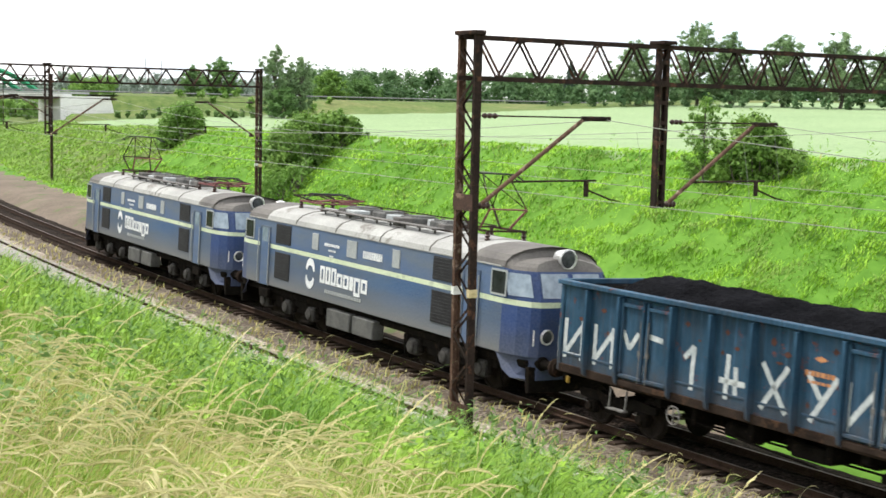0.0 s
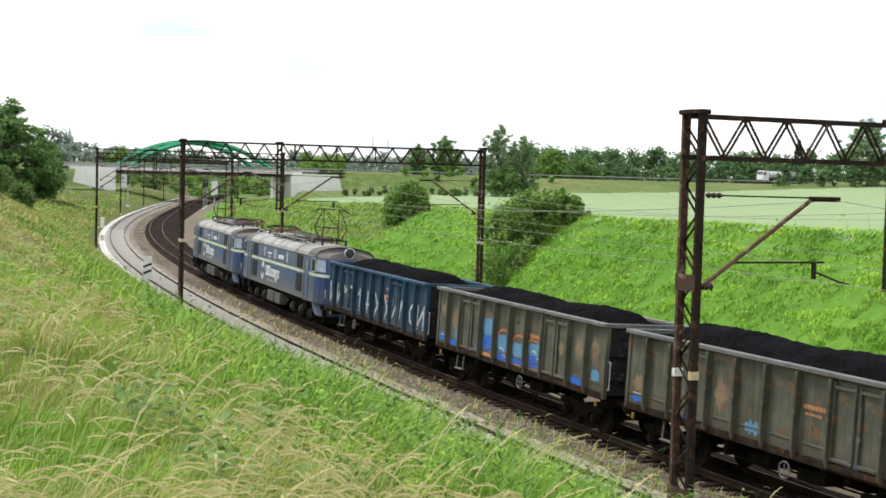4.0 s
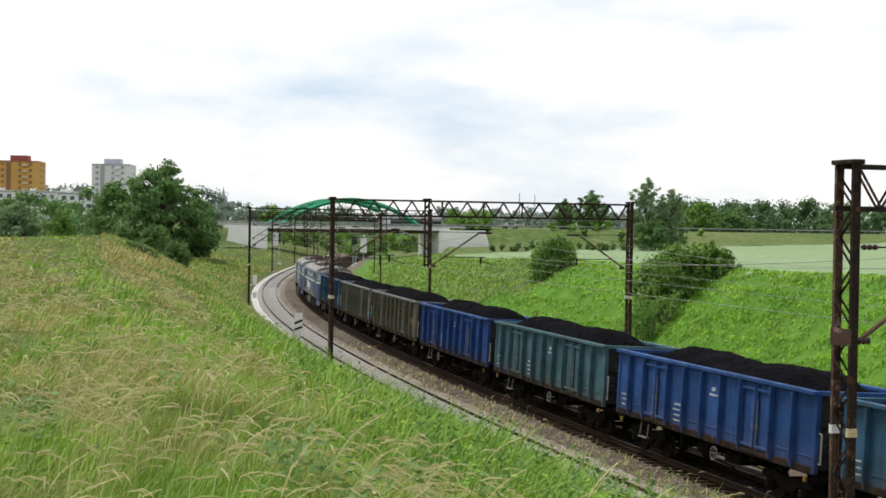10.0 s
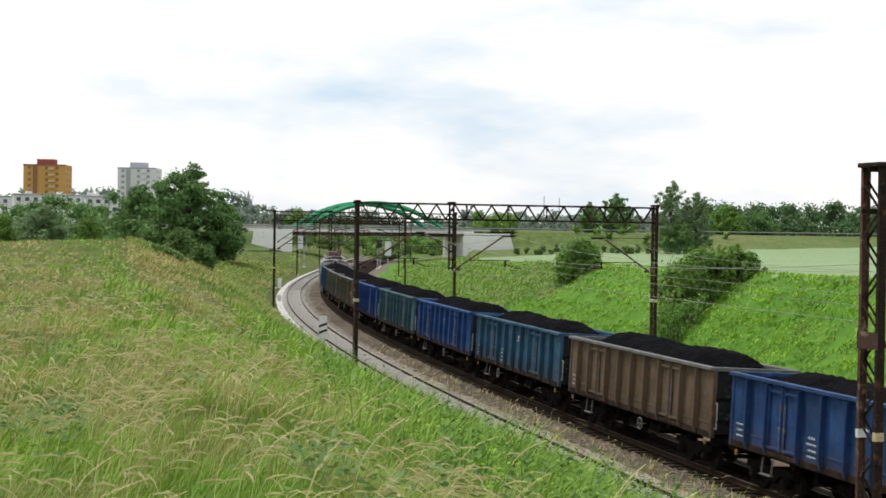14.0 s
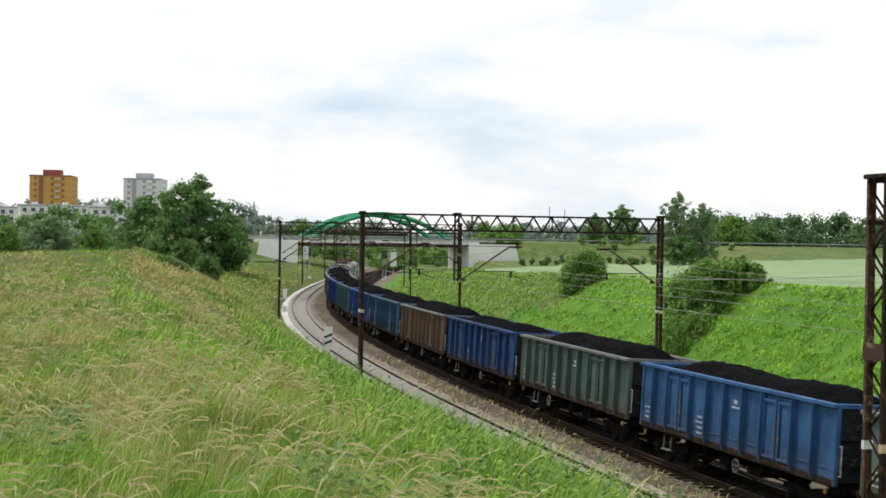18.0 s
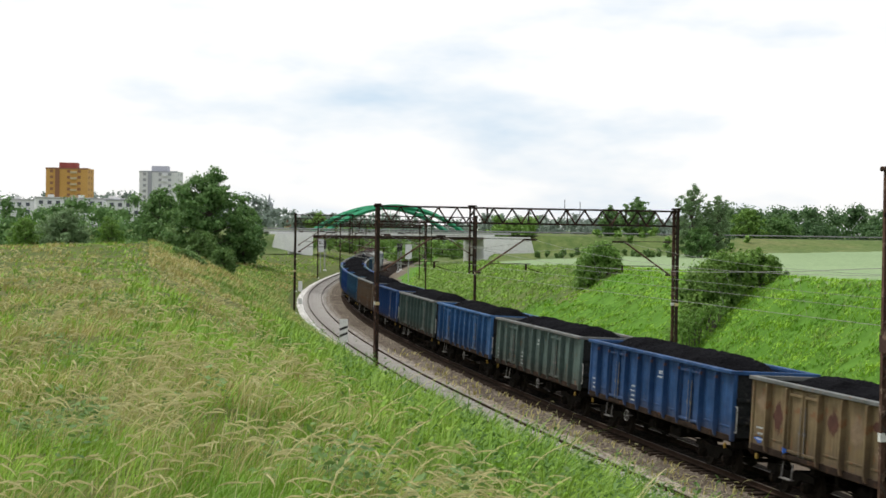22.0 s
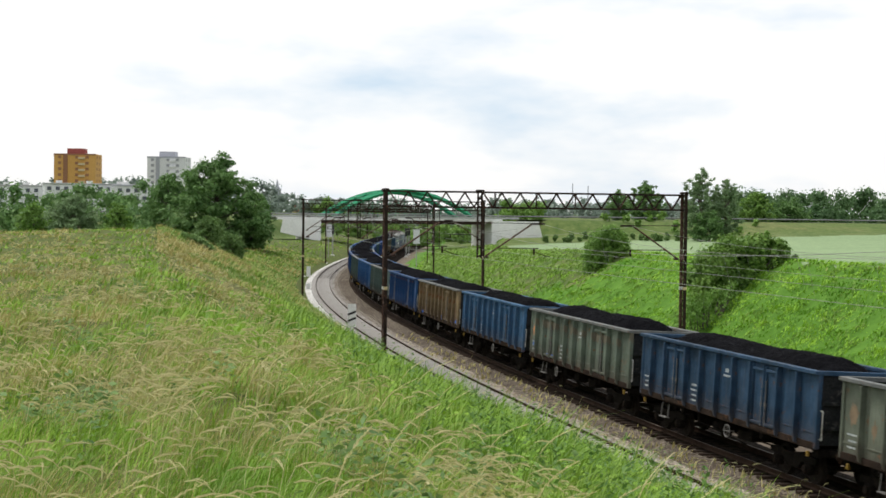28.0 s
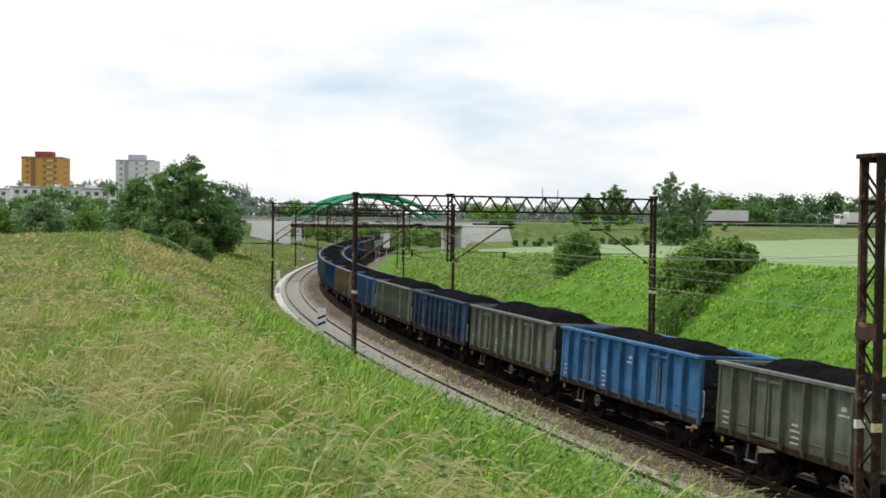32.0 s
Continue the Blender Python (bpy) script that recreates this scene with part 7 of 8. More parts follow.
# ---- vehicles on the highway ----
def road_pose(x, lane):
    n = Vector((-ROAD_B, 1)).normalized()
    z = float(np.interp(x, [-400, 150, 400, 900], [6.95, 6.95, 9.05, 13.05]))
    return pose(x + n.x * lane, ROAD_A + ROAD_B * x + n.y * lane, z, 0, 0, math.degrees(math.atan(ROAD_B)))


def truck_wheels(t, xs):
    for x in xs:
        for y in (-1.05, 1.05):
            w = part("wheel", MB().lathe([(y - 0.16, 0.3), (y - 0.16, 0.48), (y + 0.16, 0.48), (y + 0.16, 0.3)], "Y", 14, (x, 0, 0.5)), BLACK_PAINT, t)
            part("rim", MB().lathe([(y - 0.17, 0.26), (y + 0.17, 0.26)], "Y", 12, (x, 0, 0.5)), GALV, w)


def cab(t, mat):
    c = part("cab", MB().add([(-1.15, -1.22, 0.7), (1.15, -1.22, 0.7), (1.15, -1.22, 3.4), (-0.75, -1.22, 3.4), (-1.05, -1.22, 2.2), (-1.15, 1.22, 0.7), (1.15, 1.22, 0.7), (1.15, 1.22, 3.4), (-0.75, 1.22, 3.4), (-1.05, 1.22, 2.2)], [(0, 1, 2, 3, 4), (5, 6, 7, 8, 9), (0, 1, 6, 5), (1, 2, 7, 6), (2, 3, 8, 7), (3, 4, 9, 8), (4, 0, 5, 9)]), mat, t, "truck cab")
    part("windscreen", MB().add([(-1.06, -1.1, 2.25), (-0.82, -1.1, 3.15), (-0.82, 1.1, 3.15), (-1.06, 1.1, 2.25)], [(0, 1, 2, 3)]), GLASS_DARK, c)
    part("side_window", MB().box((-0.35, -1.23, 2.6), (0.9, 0.03, 0.7)), GLASS_DARK, c)
    part("bumper", MB().cbox((-1.15, 0, 0.6), (0.25, 2.4, 0.5), 0.05), BLACK_PAINT, c)


TANK_STEEL = mottled("polished_tank", (0.40, 0.42, 0.45), (0.62, 0.64, 0.66), 0.8, 0.35, 0.5)
TARP = mottled("pale_tarpaulin", (0.60, 0.58, 0.55), (0.72, 0.70, 0.67), 0.6, 0.7)


def build_truck(kind, rows):
    if kind == "tanker":
        t = thing("tank_truck", "white tank truck with a silver tank trailer", "truck", group="")
        cab(t, WHITE_PAINT)
        part("tank", MB().lathe([(1.7, 0.6), (1.8, 1.15), (13.6, 1.15), (13.8, 0.6)], "X", 18, (0, 0, 2.15)), TANK_STEEL, t, "silver tank")
        part("tank_panel", MB().cbox((7.5, -1.12, 2.5), (8.5, 0.12, 0.9), 0.03), WHITE_PAINT, t)
        part("chassis", MB().cbox((7, 0, 0.95), (13.5, 1.6, 0.25), 0.03), FRAME_BLACK, t)
    else:
        t = thing("box_truck", "truck with a long pale covered trailer" if kind == "box" else "white truck with a white covered trailer", "truck", group="covered trucks")
        cab(t, TOWER_GREY if kind == "box" else WHITE_PAINT)
        part("trailer", MB().cbox((8.6, 0, 2.6), (13.6, 2.5, 2.75), 0.05), TARP if kind == "box" else WHITE_PAINT, t, "pale covered trailer")
        part("trailer_rail", MB().box((8.6, -1.27, 3.93), (13.6, 0.05, 0.08)), GALV, t)
        part("chassis", MB().cbox((8, 0, 1.0), (14.5, 1.6, 0.3), 0.03), FRAME_BLACK, t)
    truck_wheels(t, (-0.3, 3.0, 10.6, 11.9, 13.2))
    MOVERS.append((t, rows))


def build_car(rows, mat, label):
    t = thing("car", label, "car", group="cars on the highway")
    part("car_body", MB().prism([(-0.85, 0.25), (0.85, 0.25), (0.85, 0.85), (0.7, 0.9), (0.6, 1.42), (-0.6, 1.42), (-0.7, 0.9), (-0.85, 0.85)], -1.0, 1.0), mat, t, at=pose(0, 0, 0, 0, 0, 90))
    part("bonnet", MB().cbox((-1.5, 0, 0.6), (1.3, 1.66, 0.55), 0.12), mat, t)
    part("boot", MB().cbox((1.45, 0, 0.65), (1.1, 1.66, 0.6), 0.12), mat, t)
    part("side_window", MB().box((0, -0.72, 1.15), (1.5, 0.12, 0.34)), GLASS_DARK, t)
    for x in (-1.35, 1.35):
        for y in (-0.75, 0.75):
            part("wheel", MB().lathe([(y - 0.1, 0.31), (y + 0.1, 0.31)], "Y", 12, (x, 0, 0.31)), BLACK_PAINT, t)
    MOVERS.append((t, rows))


def road_x(az):
    k = math.tan(radians(az))
    return k * ROAD_A / (1 - ROAD_B * k)


def drive(points, lane):
    """Rows from (seconds, bearing of the front) pairs, at a steady pace outside them."""
    ts = [p[0] for p in points]
    xs = [road_x(p[1]) for p in points]
    a, b = np.polyfit(ts, xs, 1)
    return [(t, road_pose(a * t + b, lane)) for t in (0.0, 8.0, 16.0, 24.0, 32.0)]


build_truck("tanker", drive([(3, 22.29), (4, 19.5), (4.5, 18.0), (6.5, 11.7), (7, 9.9), (8, 6.5), (9, 2.78)], 2.6))
build_truck("box", drive([(30.5, 14.8), (31, 13.19), (31.5, 11.62), (32, 9.89)], 2.6))
build_truck("white", drive([(31, 18.9), (32, 15.58)], 2.6))
build_car(drive([(7.5, 13.2), (8, 11.4), (8.5, 9.4)], -2.6), GALV, "small silver car on the highway")
build_car(drive([(7.9, 16.8), (8.5, 14.6), (9, 12.7), (9.5, 10.6), (10, 8.7)], 2.6), TOWER_GREY, "small grey car on the highway")


# ---- grass and weeds ----
def blades(name, p, h, w, lean, mat, seed, label, way=None):
    """One joined mass of bent grass blades; `way` is the lean of each."""
    r = np.random.RandomState(seed)
    n = len(p)
    a = r.uniform(0, 6.283, n)
    side = np.stack([np.cos(a), np.sin(a), np.zeros(n)], 1) * (w / 2)[:, None]
    d = r.normal(size=(n, 3)) * 0.45 + np.array([0.45, -0.15, 0.0]) if way is None else way.copy()
    d[:, 2] = 0
    d = d * (h * lean)[:, None]
    up = np.zeros((n, 3))
    up[:, 2] = h
    mid = p + up * 0.58 + d * 0.32
    tip = p + up * (r.uniform(0.80, 1.0, n) - 0.16 * np.clip(lean - 0.6, 0, 1.6))[:, None] + d
    ng = np.cross(side, mid - p)
    flip = np.where(ng[:, 2] < 0, -1.0, 1.0)[:, None]
    side, ng = side * flip, ng * flip
    ng = ng / (np.linalg.norm(ng, axis=1)[:, None] + 1e-9)
    v = np.stack([p - side, p + side, mid + side * 0.75, mid - side * 0.75, tip], 1).reshape(-1, 3)
    k = np.arange(n)[:, None] * 5
    f = np.concatenate([k + np.array([0, 1, 2]), k + np.array([0, 2, 3]), k + np.array([3, 2, 4])], 1).reshape(-1, 3)
    nn = np.repeat(ng * 0.6 + r.normal(size=(n, 3)) * 0.15 + np.array([0, 0, 0.8]), 5, 0)
    nn /= np.linalg.norm(nn, axis=1)[:, None]
    tagged(new(name, raw_mesh(name, v, f, mat, True, normals=nn)), label, "grass", kind="stuff")


def wind_way(x, y):
    """The lie of the grass: mostly one way, turning over metres."""
    a = -0.25 + 0.9 * waves(x, y, 5.0, 91) + 0.5 * waves(x, y, 1.7, 92)
    return np.stack([np.cos(a), np.sin(a), np.zeros(len(x))], 1)


def tufts(name, p, d, count, rad, h, w, mat, seed, label, lean=(0.7, 1.7), wind=0.55, fan=0.55):
    """Grass in tussocks: blades that fan out of a common foot and lie over."""
    r = np.random.RandomState(seed)
    n = len(p)
    k = np.repeat(np.arange(n), count)
    m = len(k)
    q = r.normal(size=(m, 2))
    b = p[k].copy()
    b[:, :2] += q * rad[k][:, None]
    b[:, 2] = ground_z(b[:, 0], b[:, 1]) - 0.03
    way = wind_way(b[:, 0], b[:, 1]) * wind + r.normal(size=(m, 3)) * 0.28
    way[:, :2] += q * fan
    tall = h[k] * r.uniform(0.55, 1.1, m) * np.exp(-0.22 * (q ** 2).sum(1)) * np.interp(b[:, 1], [22, 60], [1.0, 0.5])
    blades(name, b, tall, w[k] * r.uniform(0.6, 1.4, m), r.uniform(*lean, m), mat, seed + 1, label, way)


def seed_heads(name, p, h, long, wide, mat, seed, label):
    """Thin stalks that arch over into soft tapered seed heads."""
    r = np.random.RandomState(seed)
    n = len(p)
    dr = wind_way(p[:, 0], p[:, 1]) * 0.9 + r.normal(size=(n, 3)) * 0.35
    dr[:, 2] = 0
    dr /= np.linalg.norm(dr, axis=1)[:, None]
    up = np.array([0, 0, 1.0])
    acr = np.cross(dr, up)
    bend = r.uniform(0.2, 0.6, n)
    droop = r.uniform(0.25, 0.95, n)
    top = p + up * h[:, None] + dr * (h * bend)[:, None]
    vs, fs, k = [], [], 0

    def quad(a, b, c, e):
        nonlocal k
        vs.append(np.stack([a, b, c, e], 1).reshape(-1, 3))
        fs.append(np.arange(n * 4).reshape(-1, 4) + k)
        k += n * 4

    sd = acr * (0.0018 + 0.12 * wide)[:, None]
    mid = p + up * (h * 0.6)[:, None] + dr * (h * bend * 0.3)[:, None]
    quad(p - sd, p + sd, mid + sd, mid - sd)
    quad(mid - sd, mid + sd, top + sd, top - sd)

    def at(u):
        return top + dr * (long * u)[:, None] + up * (long * (0.45 * u - droop * u * u))[:, None]

    for ax, fat in ((acr, 1.0), (np.cross(acr, dr), 0.8)):
        for a, b in ((0.0, 0.33), (0.33, 0.70), (0.70, 1.0)):
            wa, wb = (0.25 + 0.75 * math.sin(math.pi * (0.12 + 0.86 * u)) if u < 0.99 else 0.08 for u in (a, b))
            ea, eb = ax * (wide * wa * fat)[:, None], ax * (wide * wb * fat)[:, None]
            ua, ub = np.full(n, a), np.full(n, b)
            quad(at(ua) - ea, at(ua) + ea, at(ub) + eb, at(ub) - eb)
    for q in range(5):
        u = r.uniform(0.05, 0.9, n)
        c = at(u)
        e = dr * (long * 0.14)[:, None] + r.normal(size=(n, 3)) * (wide * 1.5)[:, None]
        t = np.cross(e, r.normal(size=(n, 3)))
        t = t / (np.linalg.norm(t, axis=1)[:, None] + 1e-9) * (wide * 0.35)[:, None]
        quad(c, c + e * 0.5 + t, c + e, c + e * 0.5 - t)
    tagged(new(name, raw_mesh(name, np.concatenate(vs), np.concatenate(fs), mat)), label, "grass", kind="stuff")


def leaf_plants(name, p, m, spread, low, high, size, mat, seed, label, spire=False):
    """Broad-leaved plants: leaves round a stem, turned up and outwards."""
    r = np.random.RandomState(seed)
    n = len(p)
    base = np.repeat(p, m, 0)
    k = len(base)
    tall = np.repeat(r.uniform(0.6, 1.25, n), m)
    u = r.uniform(0, 1, k)
    q = r.normal(size=(k, 3))
    q[:, 2] = 0
    q /= np.linalg.norm(q, axis=1)[:, None]
    out = spread * (1.05 - u if spire else np.sqrt(r.uniform(0.05, 1, k)) * (1.1 - 0.5 * u))
    c = base + q * (out * tall)[:, None]
    c[:, 2] += (low + (high - low) * u) * tall
    nrm = q * 0.5 + r.normal(size=(k, 3)) * 0.4 + np.array([0, 0, 0.9])
    a = q + r.normal(size=(k, 3)) * 0.3 + np.array([0, 0, 0.5 if spire else 0.0])
    a = a / np.linalg.norm(a, axis=1)[:, None]
    b = np.cross(nrm, a)
    b /= np.linalg.norm(b, axis=1)[:, None]
    sz = (size * r.uniform(0.6, 1.4, k) * (1.1 - 0.6 * u if spire else 1))[:, None]
    a, b = a * sz, b * sz * (0.3 if spire else 0.55)
    ng = np.cross(a, b)
    b = b * np.where(ng[:, 2:3] < 0, -1.0, 1.0)
    ng = np.cross(a, b)
    nn = ng / (np.linalg.norm(ng, axis=1)[:, None] + 1e-9) * 0.8 + np.array([0, 0, 0.45])
    nn /= np.linalg.norm(nn, axis=1)[:, None]
    v = np.stack([c - a, c - b, c + a, c + b], 1).reshape(-1, 3)
    tagged(new(name, raw_mesh(name, v, np.arange(k * 4).reshape(-1, 4), mat, True, normals=np.repeat(nn, 4, 0))), label, "weeds", kind="stuff")


def scatter(n, az0, az1, d0, d1, seed, keep):
    """Random ground points, thinning out with distance from the bank's top."""
    r = np.random.RandomState(seed)
    az = np.radians(r.uniform(az0, az1, n))
    d = d0 * (d1 / d0) ** r.uniform(0, 1, n)
    x, y = d * np.sin(az), d * np.cos(az)
    s, o = to_track(x, y)
    m = keep(x, y, s, o, d, r)
    x, y, d = x[m], y[m], d[m]
    z = ground_z(x, y)
    return np.stack([x, y, z - 0.03], 1), d, s[m], o[m]


FOOT_EDGE = ([-20, -6, 0, 5, 10.5, 18, 42, 70, 120], [16.0, 15.8, 15.6, 15.2, 14.9, 14.2, 12.2, 10.8, 11.0])
TRAIL_LINE = ([0, 8, 12, 19, 24.5, 43.5, 80], [16.2, 15.9, 15.95, 16.2, 16.7, 17.4, 19.0])


def lushness(x, y, s, o):
    """1 in the weeds along the foot of the bank, 0 on its dry upper part."""
    edge = np.interp(s, *FOOT_EDGE) + 0.7 * waves(x, y, 5, 41) + 0.3 * waves(x, y, 1.6, 43)
    return 1 - step(edge - 1.0, edge + 0.5, o)


def trail(s, o):
    """A greener strip that runs along the bank below its top."""
    return np.exp(-((o - np.interp(s, *TRAIL_LINE)) / 0.85) ** 2) * step(7, 14, s) * (1 - step(75, 100, s))


def dryness(x, y, s, o):
    """0 green to 1 dry, in drifts along the bank."""
    near = 1 - 0.5 * (1 - step(0, 14, s))
    between = (np.interp(s, *FOOT_EDGE) + np.interp(s, *TRAIL_LINE)) / 2 - 0.1
    strip = 0.55 * np.exp(-((o - between) / 0.7) ** 2) + 0.45 * step(17.5, 19.0, o) * step(10, 22, s) + 0.35 * step(30, 45, s) * step(13.5, 15, o)
    base = np.clip(0.40 + strip + 2.0 * waves(x, y, 9, 21) + 1.7 * waves(x, y, 3.5, 22), 0, 1)
    return base * near * (1 - 0.95 * trail(s, o)) * (1 - lushness(x, y, s, o))


def plumes(name, p, h, long, width, count, seed, label):
    """Tall stalks that bend over into soft drooping seed plumes."""
    r = np.random.RandomState(seed)
    n = len(p)
    lean = np.array([0.85, -0.15, 0.0]) + r.normal(size=(n, 3)) * 0.28
    lean[:, 2] = 0
    up = np.array([0, 0, 1.0])

    def curve(u):
        """Point on the stalk, u from 0 at the ground to 1 at the tip."""
        w = np.clip((u - 0.55) / 0.45, 0, 1)[:, None]
        return p + up * (h * (u - 0.20 * np.clip(u - 0.75, 0, 1)))[:, None] + lean * (h * 0.22 * u ** 2)[:, None] + lean * (long[:, None] * 0.55 * w ** 1.6) - up * (long[:, None] * 0.10 * w ** 3)

    vs, fs, k = [], [], 0
    side = np.array([1.0, 0.0, 0.0]) * 0.0016
    for q in range(5):
        u0, u1 = np.full(n, q * 0.15), np.full(n, (q + 1) * 0.15)
        a, b = curve(u0), curve(u1)
        vs.append(np.stack([a - side, a + side, b + side, b - side], 1).reshape(-1, 3))
        fs.append(np.arange(n * 4).reshape(-1, 4) + k)
        k += n * 4
    for q in range(count):
        u = r.uniform(0.62, 0.985, n)
        a = curve(u)
        d = curve(np.minimum(u + 0.02, 1.0)) - a
        d /= np.linalg.norm(d, axis=1)[:, None] + 1e-9
        fat = np.sin(np.pi * np.clip((u - 0.60) / 0.40, 0, 1)) ** 0.7
        e = d * r.uniform(0.010, 0.028, (n, 1)) + r.normal(size=(n, 3)) * (width * fat)[:, None]
        s_ = np.cross(e, r.normal(size=(n, 3)))
        s_ = s_ / (np.linalg.norm(s_, axis=1)[:, None] + 1e-9) * (0.0022 + 0.25 * width)[:, None]
        vs.append(np.stack([a, a + e * 0.5 + s_, a + e, a + e * 0.5 - s_], 1).reshape(-1, 3))
        fs.append(np.arange(n * 4).reshape(-1, 4) + k)
        k += n * 4
    tagged(new(name, raw_mesh(name, np.concatenate(vs), np.concatenate(fs), PLUME)), label, "grass", kind="stuff")


def build_grass():
    r = np.random.RandomState(1)
    # short fill under the tussocks
    p, d, s, o = scatter(60000, -24, 40, 3.2, 130, 31, lambda x, y, s, o, d, r: (o > 6))
    n = len(p)
    blades("short_grass", p, r.uniform(0.08, 0.24, n), np.maximum(0.007, 0.0011 * d) * r.uniform(0.7, 1.5, n), r.uniform(0.6, 2.0, n), GRASS_GREEN, 2, "short green grass on the bank")
    # tussocks, green and dry in drifts
    p, d, s, o = scatter(12500, -24, 38, 3.4, 120, 131, lambda x, y, s, o, d, r: (o > 7.5) & (r.uniform(0, 1, len(x)) > 0.10 + 0.85 * dryness(x, y, s, o)) & (r.uniform(0, 1, len(x)) > 0.6 * lushness(x, y, s, o)))
    n = len(p)
    tufts("green_tussocks", p, d, 20, 0.09 + 0.0035 * d + r.uniform(0, 0.08, n), r.uniform(0.30, 0.62, n), np.maximum(0.006, 0.0007 * d), GRASS_GREEN, 201, "green tussocks of tall grass on the bank")
    p, d, s, o = scatter(15000, -24, 38, 3.4, 120, 132, lambda x, y, s, o, d, r: (o > 8) & (r.uniform(0, 1, len(x)) < 0.05 + 0.90 * dryness(x, y, s, o)))
    n = len(p)
    tufts("dry_tussocks", p, d, 20, 0.08 + 0.0035 * d + r.uniform(0, 0.08, n), r.uniform(0.38, 0.75, n), np.maximum(0.004, 0.0006 * d), GRASS_DRY, 205, "dry straw-coloured tussocks of tall grass", (0.8, 2.1), 0.75, 0.42)
    # seed heads over the tussocks
    p, d, s, o = scatter(26000, -24, 38, 5.5, 75, 133, lambda x, y, s, o, d, r: (o > 8.5) & (r.uniform(0, 1, len(x)) < 0.10 + 0.90 * dryness(x, y, s, o) - 0.3 * lushness(x, y, s, o)) & (r.uniform(-0.8, 0.5, len(x)) < waves(x, y, 1.5, 134)))
    n = len(p)
    seed_heads("seed_heads", p, r.uniform(0.30, 0.58, n) * np.interp(d, [25, 60], [1.0, 0.6]), r.uniform(0.12, 0.28, n), (0.0055 + 0.00042 * d) * r.uniform(0.7, 1.3, n), SEED, 9, "arching pale seed heads of meadow grass")
    # a few tall plumes near the eye
    p, d, s, o = scatter(150, -24, 36, 6.0, 19, 33, lambda x, y, s, o, d, r: (o > 13) & (waves(x, y, 4.0, 73) > -0.12))
    n = len(p)
    plumes("drooping_plumes", p, r.uniform(0.70, 1.15, n), r.uniform(0.30, 0.55, n), np.full(n, 0.0065), 150, 8, "tall pale drooping grass plumes in the foreground")
    # lush weeds along the foot of the bank
    p, d, s, o = scatter(400000, -14, 40, 9, 340, 34, lambda x, y, s, o, d, r: (o > 4.7 + 1.1 * (1 - step(30, 60, s)) + 0.5 * waves(x, y, 4, 40)) & (r.uniform(0, 1, len(x)) < lushness(x, y, s, o) + 0.3 * trail(s, o) + 0.3 * step(110, 160, s) * (o < 22)) & (r.uniform(-0.9, 0.5, len(x)) < waves(x, y, 1.6, 65)))
    n = len(p)
    clump = np.clip(1 + 0.7 * waves(p[:, 0], p[:, 1], 3.0, 66) + 0.4 * waves(p[:, 0], p[:, 1], 1.0, 67), 0.35, 1.9)
    blades("lush_grass", p, r.uniform(0.22, 0.70, n) * clump * np.clip((o - 4.8) / 4.5, 0.12, 1) * np.interp(d, [30, 70], [1.0, 0.5]) * (1 - 0.45 * trail(s, o)), np.maximum(0.009, 0.0010 * d) * r.uniform(0.7, 1.6, n), r.uniform(0.3, 1.0, n), GRASS_LUSH, 4, "lush green grass along the foot of the bank")
    p, d, s, o = scatter(6500, -8, 38, 10, 75, 38, lambda x, y, s, o, d, r: (o > 6.6) & (r.uniform(0.2, 0.9, len(x)) < lushness(x, y, s, o)) & (r.uniform(-0.7, 0.5, len(x)) < waves(x, y, 2.2, 72)))
    leaf_plants("broad_weeds", p, 18, 0.20, 0.06, 0.50, 0.042, LEAF_WEED, 9, "bright broad-leaved weeds in clumps on the bank")
    p, d, s, o = scatter(3600, -8, 38, 11, 75, 42, lambda x, y, s, o, d, r: (o > 6.4) & (r.uniform(0, 1, len(x)) < 0.9 * lushness(x, y, s, o)) & (waves(x, y, 3.5, 68) > -0.12))
    leaf_plants("upright_weeds", p, 20, 0.07, 0.10, 0.85, 0.07, LEAF_SPIRE, 14, "dark upright leafy weeds standing out of the grass", True)
    p, d, s, o = scatter(1600, -24, 30, 9, 70, 43, lambda x, y, s, o, d, r: (o > 11) & (waves(x, y, 6.0, 69) + 0.5 * waves(x, y, 2.0, 70) > 0.30))
    leaf_plants("grey_weeds", p, 34, 0.26, 0.05, 0.55, 0.04, LEAF_SCRUB, 15, "grey-green leafy weeds among the dry grass")
    # the shoulder of the bank beyond the mound
    p, d, s, o = scatter(70000, -13, -2, 45, 230, 145, lambda x, y, s, o, d, r: (o > 5.0) & (o < 30) & (s > 50))
    n = len(p)
    m = waves(p[:, 0], p[:, 1], 9, 146) + 0.5 * waves(p[:, 0], p[:, 1], 3, 147) + 0.04 * (p[:, 2] - 2) > 0.1
    h = r.uniform(0.14, 0.42, n)
    blades("shoulder_grass", p[~m], h[~m], 0.0007 * d[~m], r.uniform(0.6, 1.6, (~m).sum()), GRASS_DULL, 147, "green grass on the far shoulder of the bank")
    blades("shoulder_straw", p[m], h[m], 0.0007 * d[m], r.uniform(0.6, 1.6, m.sum()), GRASS_DRY, 148, "dry grass on the far shoulder of the bank")
    # dry weeds in the gravel
    p, d, s, o = scatter(46000, -10, 42, 18, 110, 35, lambda x, y, s, o, d, r: (np.abs(o - 0.1 - 0.5 * waves(x, y, 5, 44)) < 0.95) & (s < 75) & (waves(x, y, 2.0, 69) > -0.15) | (o > 3.0) & (o < 5.6) & (s < 52) & (waves(x, y, 1.6, 80) > -0.15) | (o > 1.2) & (o < 3.2) & (s < 30) & (waves(x, y, 1.2, 82) > 0.15))
